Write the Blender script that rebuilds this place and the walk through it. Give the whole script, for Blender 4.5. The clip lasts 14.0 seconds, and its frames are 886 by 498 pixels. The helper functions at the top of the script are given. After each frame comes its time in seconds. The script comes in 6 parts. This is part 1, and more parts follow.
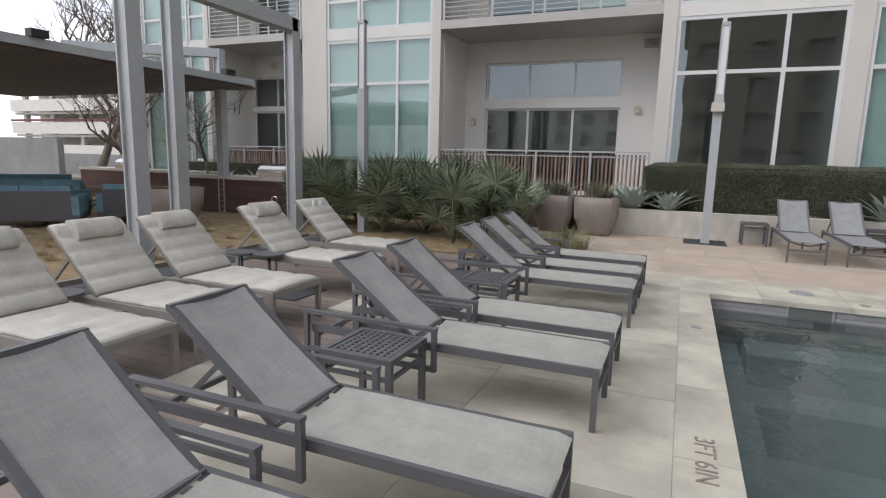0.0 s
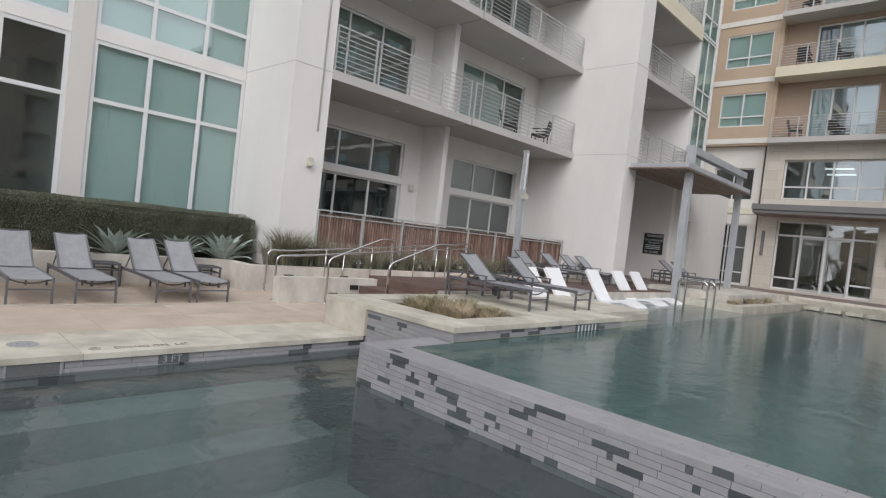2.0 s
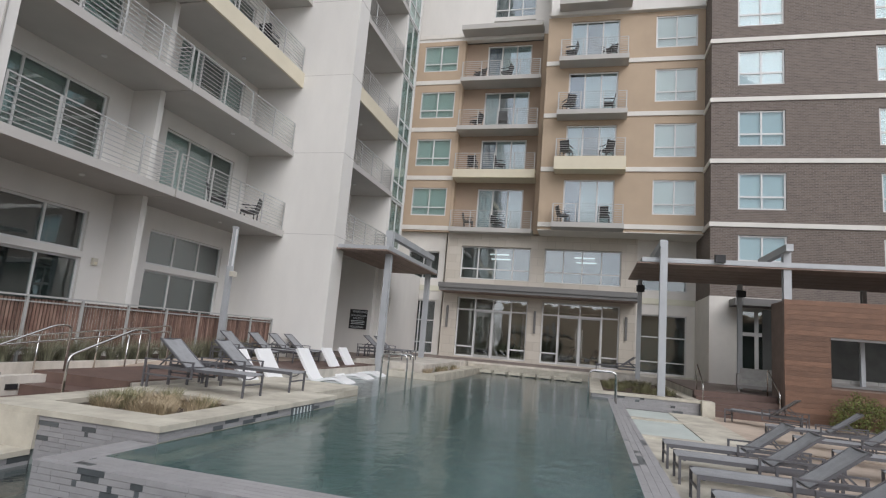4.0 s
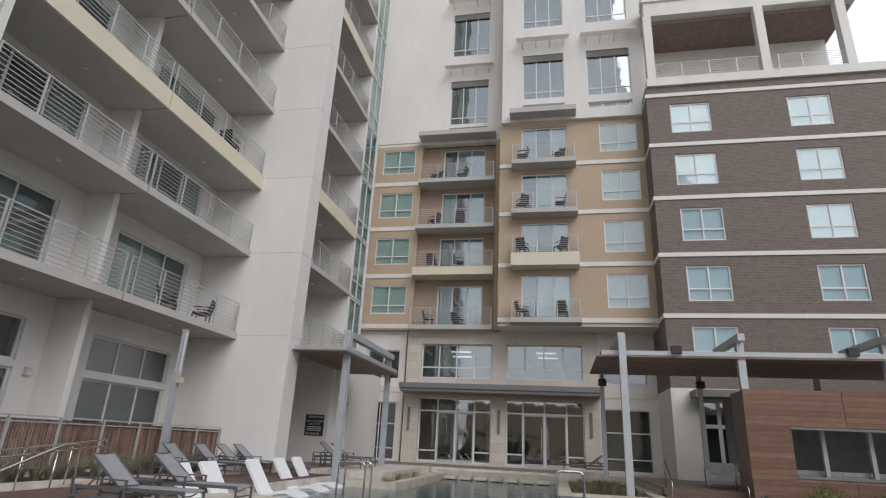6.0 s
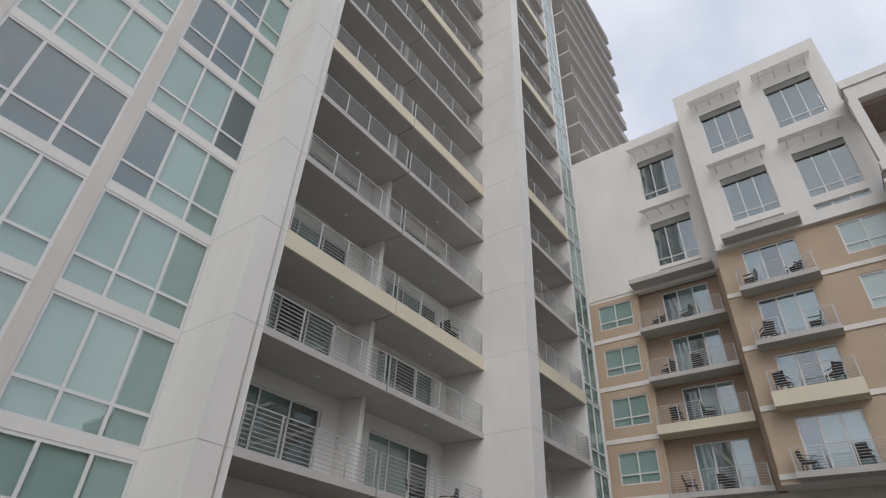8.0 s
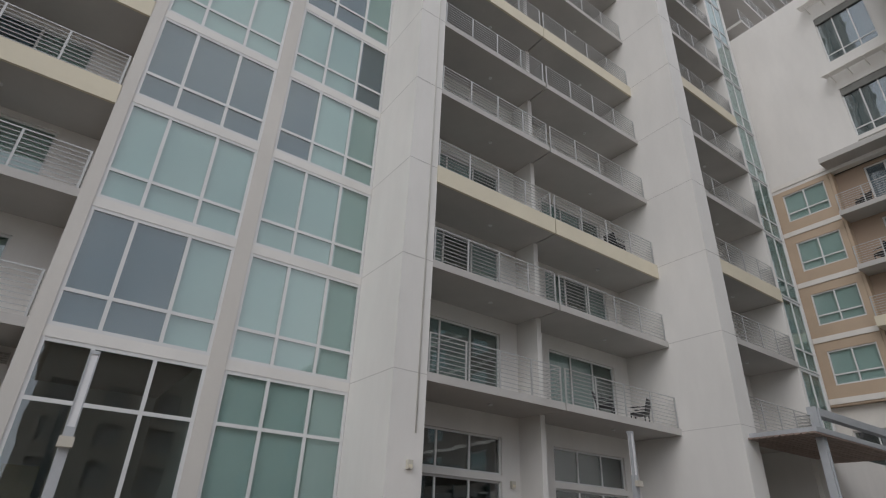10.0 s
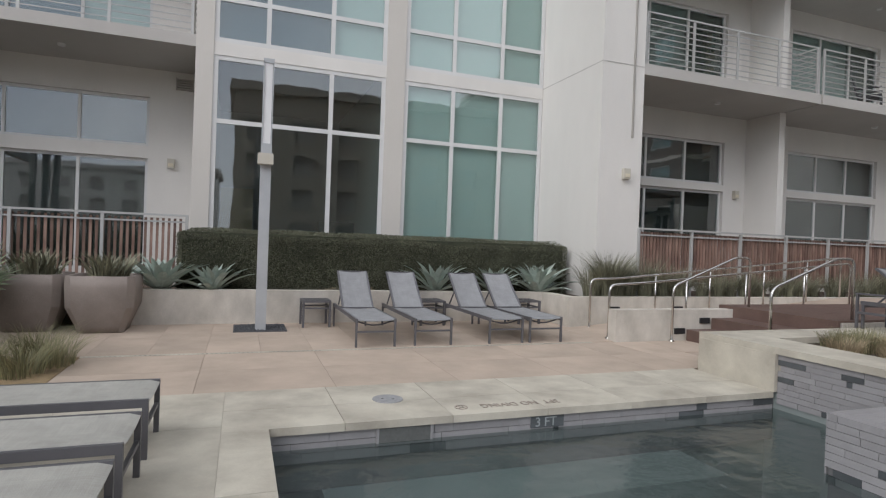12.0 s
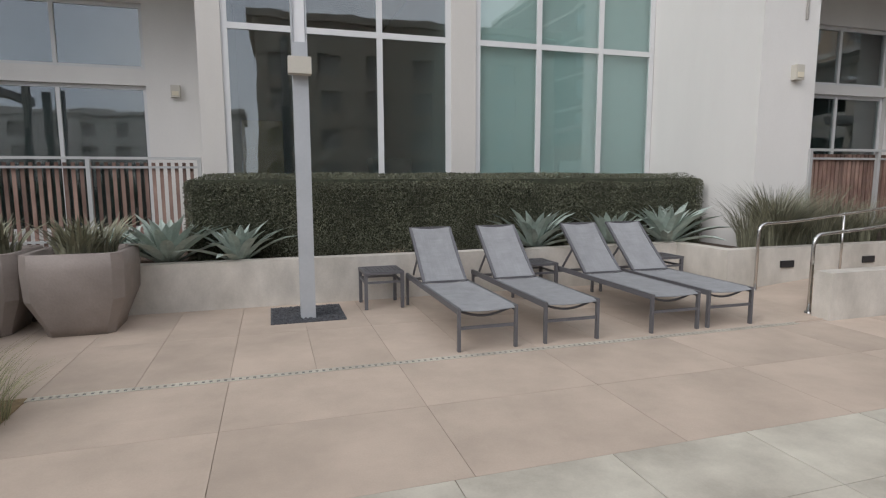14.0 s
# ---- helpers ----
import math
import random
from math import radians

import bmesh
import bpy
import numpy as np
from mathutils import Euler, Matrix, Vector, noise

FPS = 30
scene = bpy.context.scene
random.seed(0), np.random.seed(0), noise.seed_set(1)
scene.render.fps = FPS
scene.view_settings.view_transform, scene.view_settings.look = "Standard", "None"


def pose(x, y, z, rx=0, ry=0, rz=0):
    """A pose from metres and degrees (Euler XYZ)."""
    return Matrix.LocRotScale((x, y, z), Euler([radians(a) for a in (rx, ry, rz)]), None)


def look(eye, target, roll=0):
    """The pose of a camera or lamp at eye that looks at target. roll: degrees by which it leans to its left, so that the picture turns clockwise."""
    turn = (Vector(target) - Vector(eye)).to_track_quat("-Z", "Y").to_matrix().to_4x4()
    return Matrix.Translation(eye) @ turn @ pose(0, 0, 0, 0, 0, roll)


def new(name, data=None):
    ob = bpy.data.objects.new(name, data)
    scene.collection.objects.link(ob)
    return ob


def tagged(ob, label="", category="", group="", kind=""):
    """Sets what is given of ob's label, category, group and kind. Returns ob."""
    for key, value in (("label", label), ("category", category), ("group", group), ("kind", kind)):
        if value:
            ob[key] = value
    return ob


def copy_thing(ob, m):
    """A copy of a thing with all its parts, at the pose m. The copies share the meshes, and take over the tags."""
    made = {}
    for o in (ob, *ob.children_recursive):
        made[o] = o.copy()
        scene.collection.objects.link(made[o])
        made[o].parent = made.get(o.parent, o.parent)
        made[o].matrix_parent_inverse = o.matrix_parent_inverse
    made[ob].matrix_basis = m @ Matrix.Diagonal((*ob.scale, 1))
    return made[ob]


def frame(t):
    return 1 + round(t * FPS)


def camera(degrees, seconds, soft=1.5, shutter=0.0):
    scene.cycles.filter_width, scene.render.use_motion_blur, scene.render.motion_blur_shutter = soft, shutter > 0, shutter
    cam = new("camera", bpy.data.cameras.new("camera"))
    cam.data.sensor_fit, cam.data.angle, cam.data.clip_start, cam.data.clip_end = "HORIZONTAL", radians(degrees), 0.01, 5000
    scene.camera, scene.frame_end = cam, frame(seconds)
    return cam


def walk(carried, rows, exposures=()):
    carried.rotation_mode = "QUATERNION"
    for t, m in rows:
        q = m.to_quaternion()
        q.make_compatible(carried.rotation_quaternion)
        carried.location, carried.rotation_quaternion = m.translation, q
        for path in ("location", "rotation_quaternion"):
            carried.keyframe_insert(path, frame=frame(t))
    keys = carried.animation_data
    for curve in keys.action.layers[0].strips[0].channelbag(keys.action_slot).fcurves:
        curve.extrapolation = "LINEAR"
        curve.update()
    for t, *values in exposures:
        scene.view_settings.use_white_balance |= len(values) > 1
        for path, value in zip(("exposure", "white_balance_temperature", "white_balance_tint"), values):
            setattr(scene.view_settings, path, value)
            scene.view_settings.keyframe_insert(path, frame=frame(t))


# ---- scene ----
cam = camera(76.7, 14.0, soft=1.2)
PATH = [
    (0, (0.458, 0.098, 1.506), (-0.311, 1.916, 1.184), 1.4),
    (0.5, (0.522, 0.484, 1.49), (0.098, 2.415, 1.19), 2.9),
    (1, (0.642, 0.709, 1.558), (0.812, 2.687, 1.317), 5.0),
    (1.5, (0.739, 0.868, 1.576), (1.647, 2.644, 1.432), 5.8),
    (2, (0.685, 0.97, 1.577), (2.124, 2.358, 1.526), 6.4),
    (2.5, (0.648, 1.059, 1.573), (2.353, 2.105, 1.583), 6.0),
    (3, (0.451, 0.983, 1.652), (2.275, 1.802, 1.712), 5.6),
    (3.5, (0.393, 1.017, 1.689), (2.276, 1.67, 1.855), 5.3),
    (4, (0.345, 1.01, 1.677), (2.25, 1.53, 1.989), 4.8),
    (4.2, (0.323, 1.012, 1.683), (2.232, 1.486, 2.048), 4.5),
    (6.3, (0.394, 0.865, 1.659), (2.21, 1.306, 2.373), 3.0),
    (6.5, (0.346, 0.781, 1.662), (2.107, 1.382, 2.395), 2.3),
    (7, (0.299, 0.468, 1.617), (1.864, 1.323, 2.521), 0.9),
    (7.5, (0.312, 0.345, 1.633), (1.742, 1.295, 2.658), 1.2),
    (7.7, (0.28, 0.336, 1.623), (1.65, 1.293, 2.721), 1.4),
    (9.8, (0.354, 0.588, 1.408), (1.348, 1.918, 2.522), 2.7),
    (10, (0.384, 0.704, 1.39), (1.393, 2.164, 2.312), 2.5),
    (10.5, (0.461, 1.225, 1.392), (1.393, 2.919, 1.904), 2.4),
    (11, (0.478, 1.806, 1.401), (1.285, 3.618, 1.66), 2.2),
    (11.5, (0.545, 2.421, 1.373), (1.261, 4.284, 1.491), 2.2),
    (12, (0.619, 3.069, 1.377), (1.298, 4.95, 1.361), 2.1),
    (12.5, (0.64, 3.78, 1.352), (1.313, 5.659, 1.239), 1.5),
    (13, (0.616, 4.55, 1.378), (1.278, 6.426, 1.176), 0.8),
    (13.5, (0.593, 5.225, 1.414), (1.192, 7.118, 1.178), 0.4),
    (14, (0.611, 5.942, 1.443), (1.189, 7.841, 1.194), -0.2),
]
EXPOSURE = [(0.0, 0.26), (1.5, 0.28), (3.0, 0.24), (4.2, 0.16), (6.3, -0.1), (7.0, -0.2), (7.7, -0.26), (9.8, -0.52), (10.2, -0.36), (10.5, -0.16), (12.0, 0.06), (14.0, 0.1)]
walk(cam, [(t, look(eye, target, roll)) for t, eye, target, roll in PATH], [(t, e, 6320, 12) for t, e in EXPOSURE])

# ---- world and light: a bright overcast sky ----
world = bpy.data.worlds.new("overcast")
scene.world = world
world.use_nodes = True
wn, wl = world.node_tree.nodes, world.node_tree.links
sky = wn.new("ShaderNodeTexSky")
sky.sky_type, sky.sun_disc, sky.sun_elevation, sky.sun_rotation = "NISHITA", False, radians(37), radians(237)
coord = wn.new("ShaderNodeTexCoord")
clouds = wn.new("ShaderNodeTexNoise")
clouds.inputs["Scale"].default_value, clouds.inputs["Detail"].default_value = 2.2, 6
ramp = wn.new("ShaderNodeValToRGB")
ramp.color_ramp.elements[0].position, ramp.color_ramp.elements[0].color = 0.34, (5.6, 6.0, 6.7, 1)
ramp.color_ramp.elements[1].position, ramp.color_ramp.elements[1].color = 0.66, (9.4, 9.4, 9.5, 1)
blend = wn.new("ShaderNodeMixRGB")
blend.inputs["Fac"].default_value = 0.9
wl.new(coord.outputs["Generated"], clouds.inputs["Vector"])
wl.new(clouds.outputs["Fac"], ramp.inputs["Fac"])
wl.new(sky.outputs["Color"], blend.inputs["Color1"])
wl.new(ramp.outputs["Color"], blend.inputs["Color2"])
wl.new(blend.outputs["Color"], wn["Background"].inputs["Color"])
wn["Background"].inputs["Strength"].default_value = 0.15
sun = new("sun", bpy.data.lights.new("sun", "SUN"))
sun.data.energy, sun.data.angle, sun.data.color = 1.2, radians(40), (1.0, 0.97, 0.93)
sun.matrix_world = look((-70, -45, 62), (0, 0, 0))


# ---- materials ----
def link(nt, a, b):
    nt.links.new(a, b)


def mat(name, col, rough=0.65, metal=0.0, var=0.12, scale=1.2, fine=45.0, bump=0.15, rand=0.0, streak=0.0, spec=0.5, tint=None, stain=None):
    """Procedural surface: broad stains, fine grain, relief, and a shift from object to object."""
    m = bpy.data.materials.new(name)
    m.use_nodes = True
    nt = m.node_tree
    bs = nt.nodes["Principled BSDF"]
    bs.inputs["Roughness"].default_value, bs.inputs["Metallic"].default_value = rough, metal
    bs.inputs["Specular IOR Level"].default_value = spec
    tc = nt.nodes.new("ShaderNodeTexCoord")
    info = nt.nodes.new("ShaderNodeObjectInfo")
    shift = nt.nodes.new("ShaderNodeVectorMath")
    shift.operation = "MULTIPLY_ADD"
    mul = nt.nodes.new("ShaderNodeVectorMath")
    mul.operation = "SCALE"
    comb = nt.nodes.new("ShaderNodeCombineXYZ")
    for k in range(3):
        link(nt, info.outputs["Random"], comb.inputs[k])
    link(nt, comb.outputs[0], mul.inputs[0])
    mul.inputs["Scale"].default_value = 37.0 if rand else 0.0
    add = nt.nodes.new("ShaderNodeVectorMath")
    add.operation = "ADD"
    link(nt, tc.outputs["Object"], add.inputs[0])
    link(nt, mul.outputs[0], add.inputs[1])
    stretch = nt.nodes.new("ShaderNodeMapping")
    stretch.inputs["Scale"].default_value = (1, 1, 1 - 0.85 * streak)
    link(nt, add.outputs[0], stretch.inputs["Vector"])
    big = nt.nodes.new("ShaderNodeTexNoise")
    big.inputs["Scale"].default_value, big.inputs["Detail"].default_value, big.inputs["Roughness"].default_value = scale, 6, 0.6
    small = nt.nodes.new("ShaderNodeTexNoise")
    small.inputs["Scale"].default_value, small.inputs["Detail"].default_value = fine, 4
    link(nt, stretch.outputs[0], big.inputs["Vector"])
    link(nt, add.outputs[0], small.inputs["Vector"])
    r = nt.nodes.new("ShaderNodeValToRGB")
    lo = [c * (1 - var) for c in col] if stain is None else stain
    hi = [min(1, c * (1 + var)) for c in (tint or col)]
    r.color_ramp.elements[0].position, r.color_ramp.elements[0].color = 0.32, (*lo, 1)
    r.color_ramp.elements[1].position, r.color_ramp.elements[1].color = 0.68, (*hi, 1)
    link(nt, big.outputs["Fac"], r.inputs["Fac"])
    grain = nt.nodes.new("ShaderNodeMapRange")
    grain.inputs["To Min"].default_value, grain.inputs["To Max"].default_value = 1 - var * 0.7, 1 + var * 0.7
    link(nt, small.outputs["Fac"], grain.inputs["Value"])
    each = nt.nodes.new("ShaderNodeMapRange")
    each.inputs["To Min"].default_value, each.inputs["To Max"].default_value = 1 - rand, 1 + rand
    link(nt, info.outputs["Random"], each.inputs["Value"])
    both = nt.nodes.new("ShaderNodeMath")
    both.operation = "MULTIPLY"
    link(nt, grain.outputs[0], both.inputs[0])
    link(nt, each.outputs[0], both.inputs[1])
    out = nt.nodes.new("ShaderNodeVectorMath")
    out.operation = "SCALE"
    link(nt, r.outputs["Color"], out.inputs[0])
    link(nt, both.outputs[0], out.inputs["Scale"])
    link(nt, out.outputs[0], bs.inputs["Base Color"])
    if bump:
        b = nt.nodes.new("ShaderNodeBump")
        b.inputs["Strength"].default_value, b.inputs["Distance"].default_value = bump, 0.01
        link(nt, small.outputs["Fac"], b.inputs["Height"])
        link(nt, b.outputs[0], bs.inputs["Normal"])
    return m


def glass(name, tint=(0.8, 0.9, 0.88), ior=1.7, rough=0.015):
    m = bpy.data.materials.new(name)
    m.use_nodes = True
    nt = m.node_tree
    nt.nodes.remove(nt.nodes["Principled BSDF"])
    mix, tr, gl, fr, pw, fac = (nt.nodes.new("ShaderNode" + k) for k in ("MixShader", "BsdfTransparent", "BsdfGlossy", "LayerWeight", "Math", "MapRange"))
    tr.inputs["Color"].default_value = (*tint, 1)
    gl.inputs["Roughness"].default_value = rough
    fr.inputs["Blend"].default_value = 0.5
    pw.operation = "POWER"
    pw.inputs[1].default_value = 5.0
    fac.inputs["To Min"].default_value, fac.inputs["To Max"].default_value = ((ior - 1) / (ior + 1)) ** 2, 1.0
    link(nt, fr.outputs["Facing"], pw.inputs[0])
    link(nt, pw.outputs[0], fac.inputs["Value"])
    warp = nt.nodes.new("ShaderNodeTexNoise")
    warp.inputs["Scale"].default_value = 0.9
    tc = nt.nodes.new("ShaderNodeTexCoord")
    b = nt.nodes.new("ShaderNodeBump")
    b.inputs["Strength"].default_value, b.inputs["Distance"].default_value = 0.16, 0.02
    link(nt, tc.outputs["Object"], warp.inputs["Vector"])
    link(nt, warp.outputs["Fac"], b.inputs["Height"])
    link(nt, b.outputs[0], gl.inputs["Normal"])
    link(nt, fac.outputs[0], mix.inputs[0])
    link(nt, tr.outputs[0], mix.inputs[1])
    link(nt, gl.outputs[0], mix.inputs[2])
    link(nt, mix.outputs[0], nt.nodes["Material Output"].inputs["Surface"])
    return m


STUCCO = mat("white_stucco", (0.70, 0.68, 0.645), 0.85, var=0.055, scale=0.6, fine=70, bump=0.12, streak=0.8)
PILASTER = mat("warm_grey_pilaster_stucco", (0.60, 0.572, 0.53), 0.85, var=0.06, scale=0.6, fine=70, bump=0.12, streak=0.8)
# stucco darkened for slab undersides; part of their shade is in this colour
SOFFIT = mat("darkened_soffit_stucco", (0.475, 0.455, 0.43), 0.9, var=0.06, scale=0.6, fine=70)
CREAM = mat("cream_slab_edge", (0.66, 0.60, 0.465), 0.8, var=0.05, scale=0.6)
TAN = mat("tan_stucco", (0.47, 0.365, 0.265), 0.9, var=0.06, scale=0.5, fine=60)
TAN_DARK = mat("brown_stucco", (0.37, 0.28, 0.21), 0.9, var=0.06, scale=0.5, fine=60)
STONE = mat("limestone", (0.60, 0.55, 0.475), 0.8, var=0.10, scale=0.9, fine=30)
TRIM = mat("white_trim", (0.70, 0.67, 0.62), 0.7, var=0.05)
FRAME = mat("window_frame_white", (0.66, 0.66, 0.65), 0.45, var=0.03, bump=0.03)
RAILGREY = mat("painted_rail_grey", (0.46, 0.46, 0.45), 0.45, metal=0.2, var=0.05, bump=0.02)
STEEL = mat("grey_painted_steel", (0.43, 0.445, 0.46), 0.5, metal=0.2, var=0.07, scale=2, bump=0.04)
CANOPY = mat("dark_grey_canopy", (0.17, 0.165, 0.16), 0.55, var=0.08)
CHROME = mat("brushed_stainless", (0.62, 0.61, 0.59), 0.22, metal=1.0, var=0.05, bump=0.02)
PATIO = mat("pink_concrete_paver", (0.475, 0.385, 0.31), 0.85, var=0.09, scale=1.3, fine=90, bump=0.15, rand=0.03, stain=(0.39, 0.318, 0.255))
COPING = mat("pale_stone_coping", (0.522, 0.488, 0.408), 0.8, var=0.10, scale=1.9, fine=80, bump=0.12, rand=0.035, stain=(0.365, 0.332, 0.275))
CONC = mat("board_concrete", (0.60, 0.56, 0.50), 0.85, var=0.12, scale=2.0, fine=60, bump=0.2, streak=0.5, stain=(0.43, 0.40, 0.35))
GRAVEL = mat("dark_gravel", (0.07, 0.072, 0.078), 0.8, var=0.5, scale=40, fine=120, bump=1.0)
SOIL = mat("soil_mulch", (0.085, 0.06, 0.042), 0.95, var=0.4, scale=6, fine=90, bump=0.8)
DECK = mat("brown_composite_deck", (0.225, 0.178, 0.155), 0.6, var=0.14, scale=3, fine=70, bump=0.2, rand=0.12)
DECK_RED = mat("red_brown_deck", (0.13, 0.083, 0.068), 0.6, var=0.14, scale=3, fine=60, rand=0.12)
SLAT = mat("red_wood_slat", (0.165, 0.088, 0.068), 0.7, var=0.22, scale=5, fine=60, bump=0.2, rand=0.3, streak=0.8, tint=(0.25, 0.165, 0.13))
CEDAR = mat("cedar_board", (0.175, 0.095, 0.06), 0.6, var=0.16, scale=3, fine=50, bump=0.2, rand=0.18)
CEDAR_DARK = mat("dark_canopy_wood", (0.25, 0.185, 0.155), 0.7, var=0.15, scale=3, fine=50, rand=0.15)
TILE = mat("grey_porcelain_tile", (0.298, 0.29, 0.294), 0.45, var=0.08, scale=5, fine=60, bump=0.06, rand=0.055)
TILE_DARK = mat("charcoal_tile", (0.085, 0.093, 0.098), 0.3, var=0.12, scale=6, fine=60, bump=0.05, rand=0.2)
GROUT = mat("grey_grout", (0.15, 0.148, 0.15), 0.9, var=0.1)
POOLIN = mat("pool_plaster", (0.255, 0.29, 0.282), 0.8, var=0.12, scale=1.2, fine=20, bump=0.1)
# flat dark tones: the shade of rooms behind glass is put into the colour
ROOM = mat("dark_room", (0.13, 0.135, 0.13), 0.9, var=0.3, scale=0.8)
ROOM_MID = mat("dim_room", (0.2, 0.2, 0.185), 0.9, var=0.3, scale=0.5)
BLIND = mat("roller_blind", (0.72, 0.77, 0.755), 0.9, var=0.03, rand=0.07)
BLIND_BLUE = mat("blue_blind", (0.16, 0.19, 0.245), 0.9, var=0.06, rand=0.1)
DIM_BLIND = mat("dim_grey_green_shade", (0.42, 0.47, 0.455), 0.9, var=0.08, scale=2, rand=0.2)
CURTAIN = mat("pale_curtain", (0.62, 0.65, 0.62), 0.9, var=0.08, scale=3, rand=0.1)
FIXTURE = mat("putty_plastic_fixture", (0.52, 0.49, 0.42), 0.5, var=0.05)
BLACK = mat("black_metal", (0.02, 0.02, 0.022), 0.5, var=0.1)
LOUNGE_METAL = mat("slate_powder_coat", (0.135, 0.133, 0.142), 0.45, metal=0.3, var=0.08, bump=0.03)
WHITE_PLASTIC = mat("white_moulded_plastic", (0.82, 0.82, 0.82), 0.35, var=0.03, bump=0.02)
POT = mat("cast_stone_pot", (0.27, 0.23, 0.205), 0.8, var=0.12, scale=3, fine=50, bump=0.2)
BRICKWALL = mat("brown_brick", (0.13, 0.10, 0.085), 0.85, var=0.12)


def brick_pattern(m, row=0.075, col=0.215, joint=0.009, c1=(0.178, 0.142, 0.122, 1), c2=(0.125, 0.1, 0.088, 1), mortar=(0.24, 0.21, 0.185, 1)):
    nt = m.node_tree
    bs = nt.nodes["Principled BSDF"]
    tc = nt.nodes.new("ShaderNodeTexCoord")
    mp = nt.nodes.new("ShaderNodeMapping")
    mp.inputs["Rotation"].default_value = (radians(90), 0, radians(90))
    sep, cmb = nt.nodes.new("ShaderNodeSeparateXYZ"), nt.nodes.new("ShaderNodeCombineXYZ")
    ad = nt.nodes.new("ShaderNodeMath")
    link(nt, tc.outputs["Object"], sep.inputs[0])
    link(nt, sep.outputs["X"], ad.inputs[0])
    link(nt, sep.outputs["Y"], ad.inputs[1])
    link(nt, ad.outputs[0], cmb.inputs[0])
    link(nt, sep.outputs["Z"], cmb.inputs[1])
    bt = nt.nodes.new("ShaderNodeTexBrick")
    bt.inputs["Scale"].default_value = 1.0
    bt.inputs["Brick Width"].default_value, bt.inputs["Row Height"].default_value, bt.inputs["Mortar Size"].default_value = col, row, joint
    bt.inputs["Color1"].default_value, bt.inputs["Color2"].default_value = c1, c2
    bt.inputs["Mortar"].default_value = mortar
    link(nt, cmb.outputs[0], bt.inputs["Vector"])
    link(nt, bt.outputs["Color"], bs.inputs["Base Color"])


brick_pattern(BRICKWALL)
brick_pattern(STONE, 0.46, 0.92, 0.008, (0.60, 0.55, 0.48, 1), (0.52, 0.47, 0.40, 1), (0.42, 0.38, 0.32, 1))
G_TEAL = glass("teal_tinted_glass", (0.80, 0.875, 0.862), 2.15)
G_DARK = glass("grey_tinted_glass", (0.68, 0.75, 0.75), 2.35)
G_CLEAR = glass("clear_glass", (0.86, 0.91, 0.91), 2.2)
G_BRICK = glass("pale_blue_glass", (0.80, 0.87, 0.89), 1.75)
G_LOBBY = glass("lobby_glass", (0.84, 0.87, 0.86), 2.5)
G_BLUE = glass("blue_tinted_glass", (0.80, 0.88, 0.90), 2.6)


# ---- builders ----
def quad_box(bm, x0, x1, y0, y1, z0, z1):
    v = [bm.verts.new(p) for p in ((x0, y0, z0), (x1, y0, z0), (x1, y1, z0), (x0, y1, z0), (x0, y0, z1), (x1, y0, z1), (x1, y1, z1), (x0, y1, z1))]
    for f in ((0, 3, 2, 1), (4, 5, 6, 7), (0, 1, 5, 4), (1, 2, 6, 5), (2, 3, 7, 6), (3, 0, 4, 7)):
        bm.faces.new([v[i] for i in f])


def boxes(*rows):
    bm = bmesh.new()
    for r in rows:
        quad_box(bm, *r)
    return bm


def soften(bm, w=0.006, seg=1):
    bmesh.ops.bevel(bm, geom=[e for e in bm.edges if e.calc_face_angle(0) > 0.5], offset=w, segments=seg, affect="EDGES", clamp_overlap=True)
    return bm


def bar(bm, a, b, w, h=None, up=(0, 0, 1)):
    """A rectangular bar from a to b."""
    a, b = Vector(a), Vector(b)
    h = h or w
    d = (b - a).normalized()
    s = d.cross(Vector(up))
    s = s.normalized() if s.length > 1e-4 else Vector((1, 0, 0))
    u = s.cross(d).normalized()
    ring = [[bm.verts.new(p + s * (i * w / 2) + u * (j * h / 2)) for i, j in ((-1, -1), (1, -1), (1, 1), (-1, 1))] for p in (a, b)]
    for k in range(4):
        bm.faces.new((ring[0][k], ring[0][(k + 1) % 4], ring[1][(k + 1) % 4], ring[1][k]))
    bm.faces.new(ring[0][::-1])
    bm.faces.new(ring[1])


def tube(bm, pts, r, n=10, taper=None):
    """A round tube along points, with closed ends."""
    pts = [Vector(p) for p in pts]
    rings = []
    for i, p in enumerate(pts):
        d = (pts[min(i + 1, len(pts) - 1)] - pts[max(i - 1, 0)]).normalized()
        s = d.cross(Vector((0.13, 0.21, 1)))
        s = s.normalized() if s.length > 1e-3 else Vector((1, 0, 0))
        u = s.cross(d)
        rr = r if taper is None else r + (taper - r) * i / (len(pts) - 1)
        rings.append([bm.verts.new(p + (s * math.cos(2 * math.pi * k / n) + u * math.sin(2 * math.pi * k / n)) * rr) for k in range(n)])
    for a, b in zip(rings, rings[1:]):
        for k in range(n):
            bm.faces.new((a[k], a[(k + 1) % n], b[(k + 1) % n], b[k])).smooth = True
    bm.faces.new(rings[0][::-1])
    bm.faces.new(rings[-1])


def bend(pts, r=0.1, n=5):
    """Round the corners of a run of points."""
    pts = [Vector(p) for p in pts]
    out = [pts[0]]
    for a, b, c in zip(pts, pts[1:], pts[2:]):
        p, q = b + (a - b).normalized() * r, b + (c - b).normalized() * r
        for k in range(n + 1):
            t = k / n
            out.append(p * (1 - t) ** 2 + b * 2 * t * (1 - t) + q * t * t)
    return out + [pts[-1]]


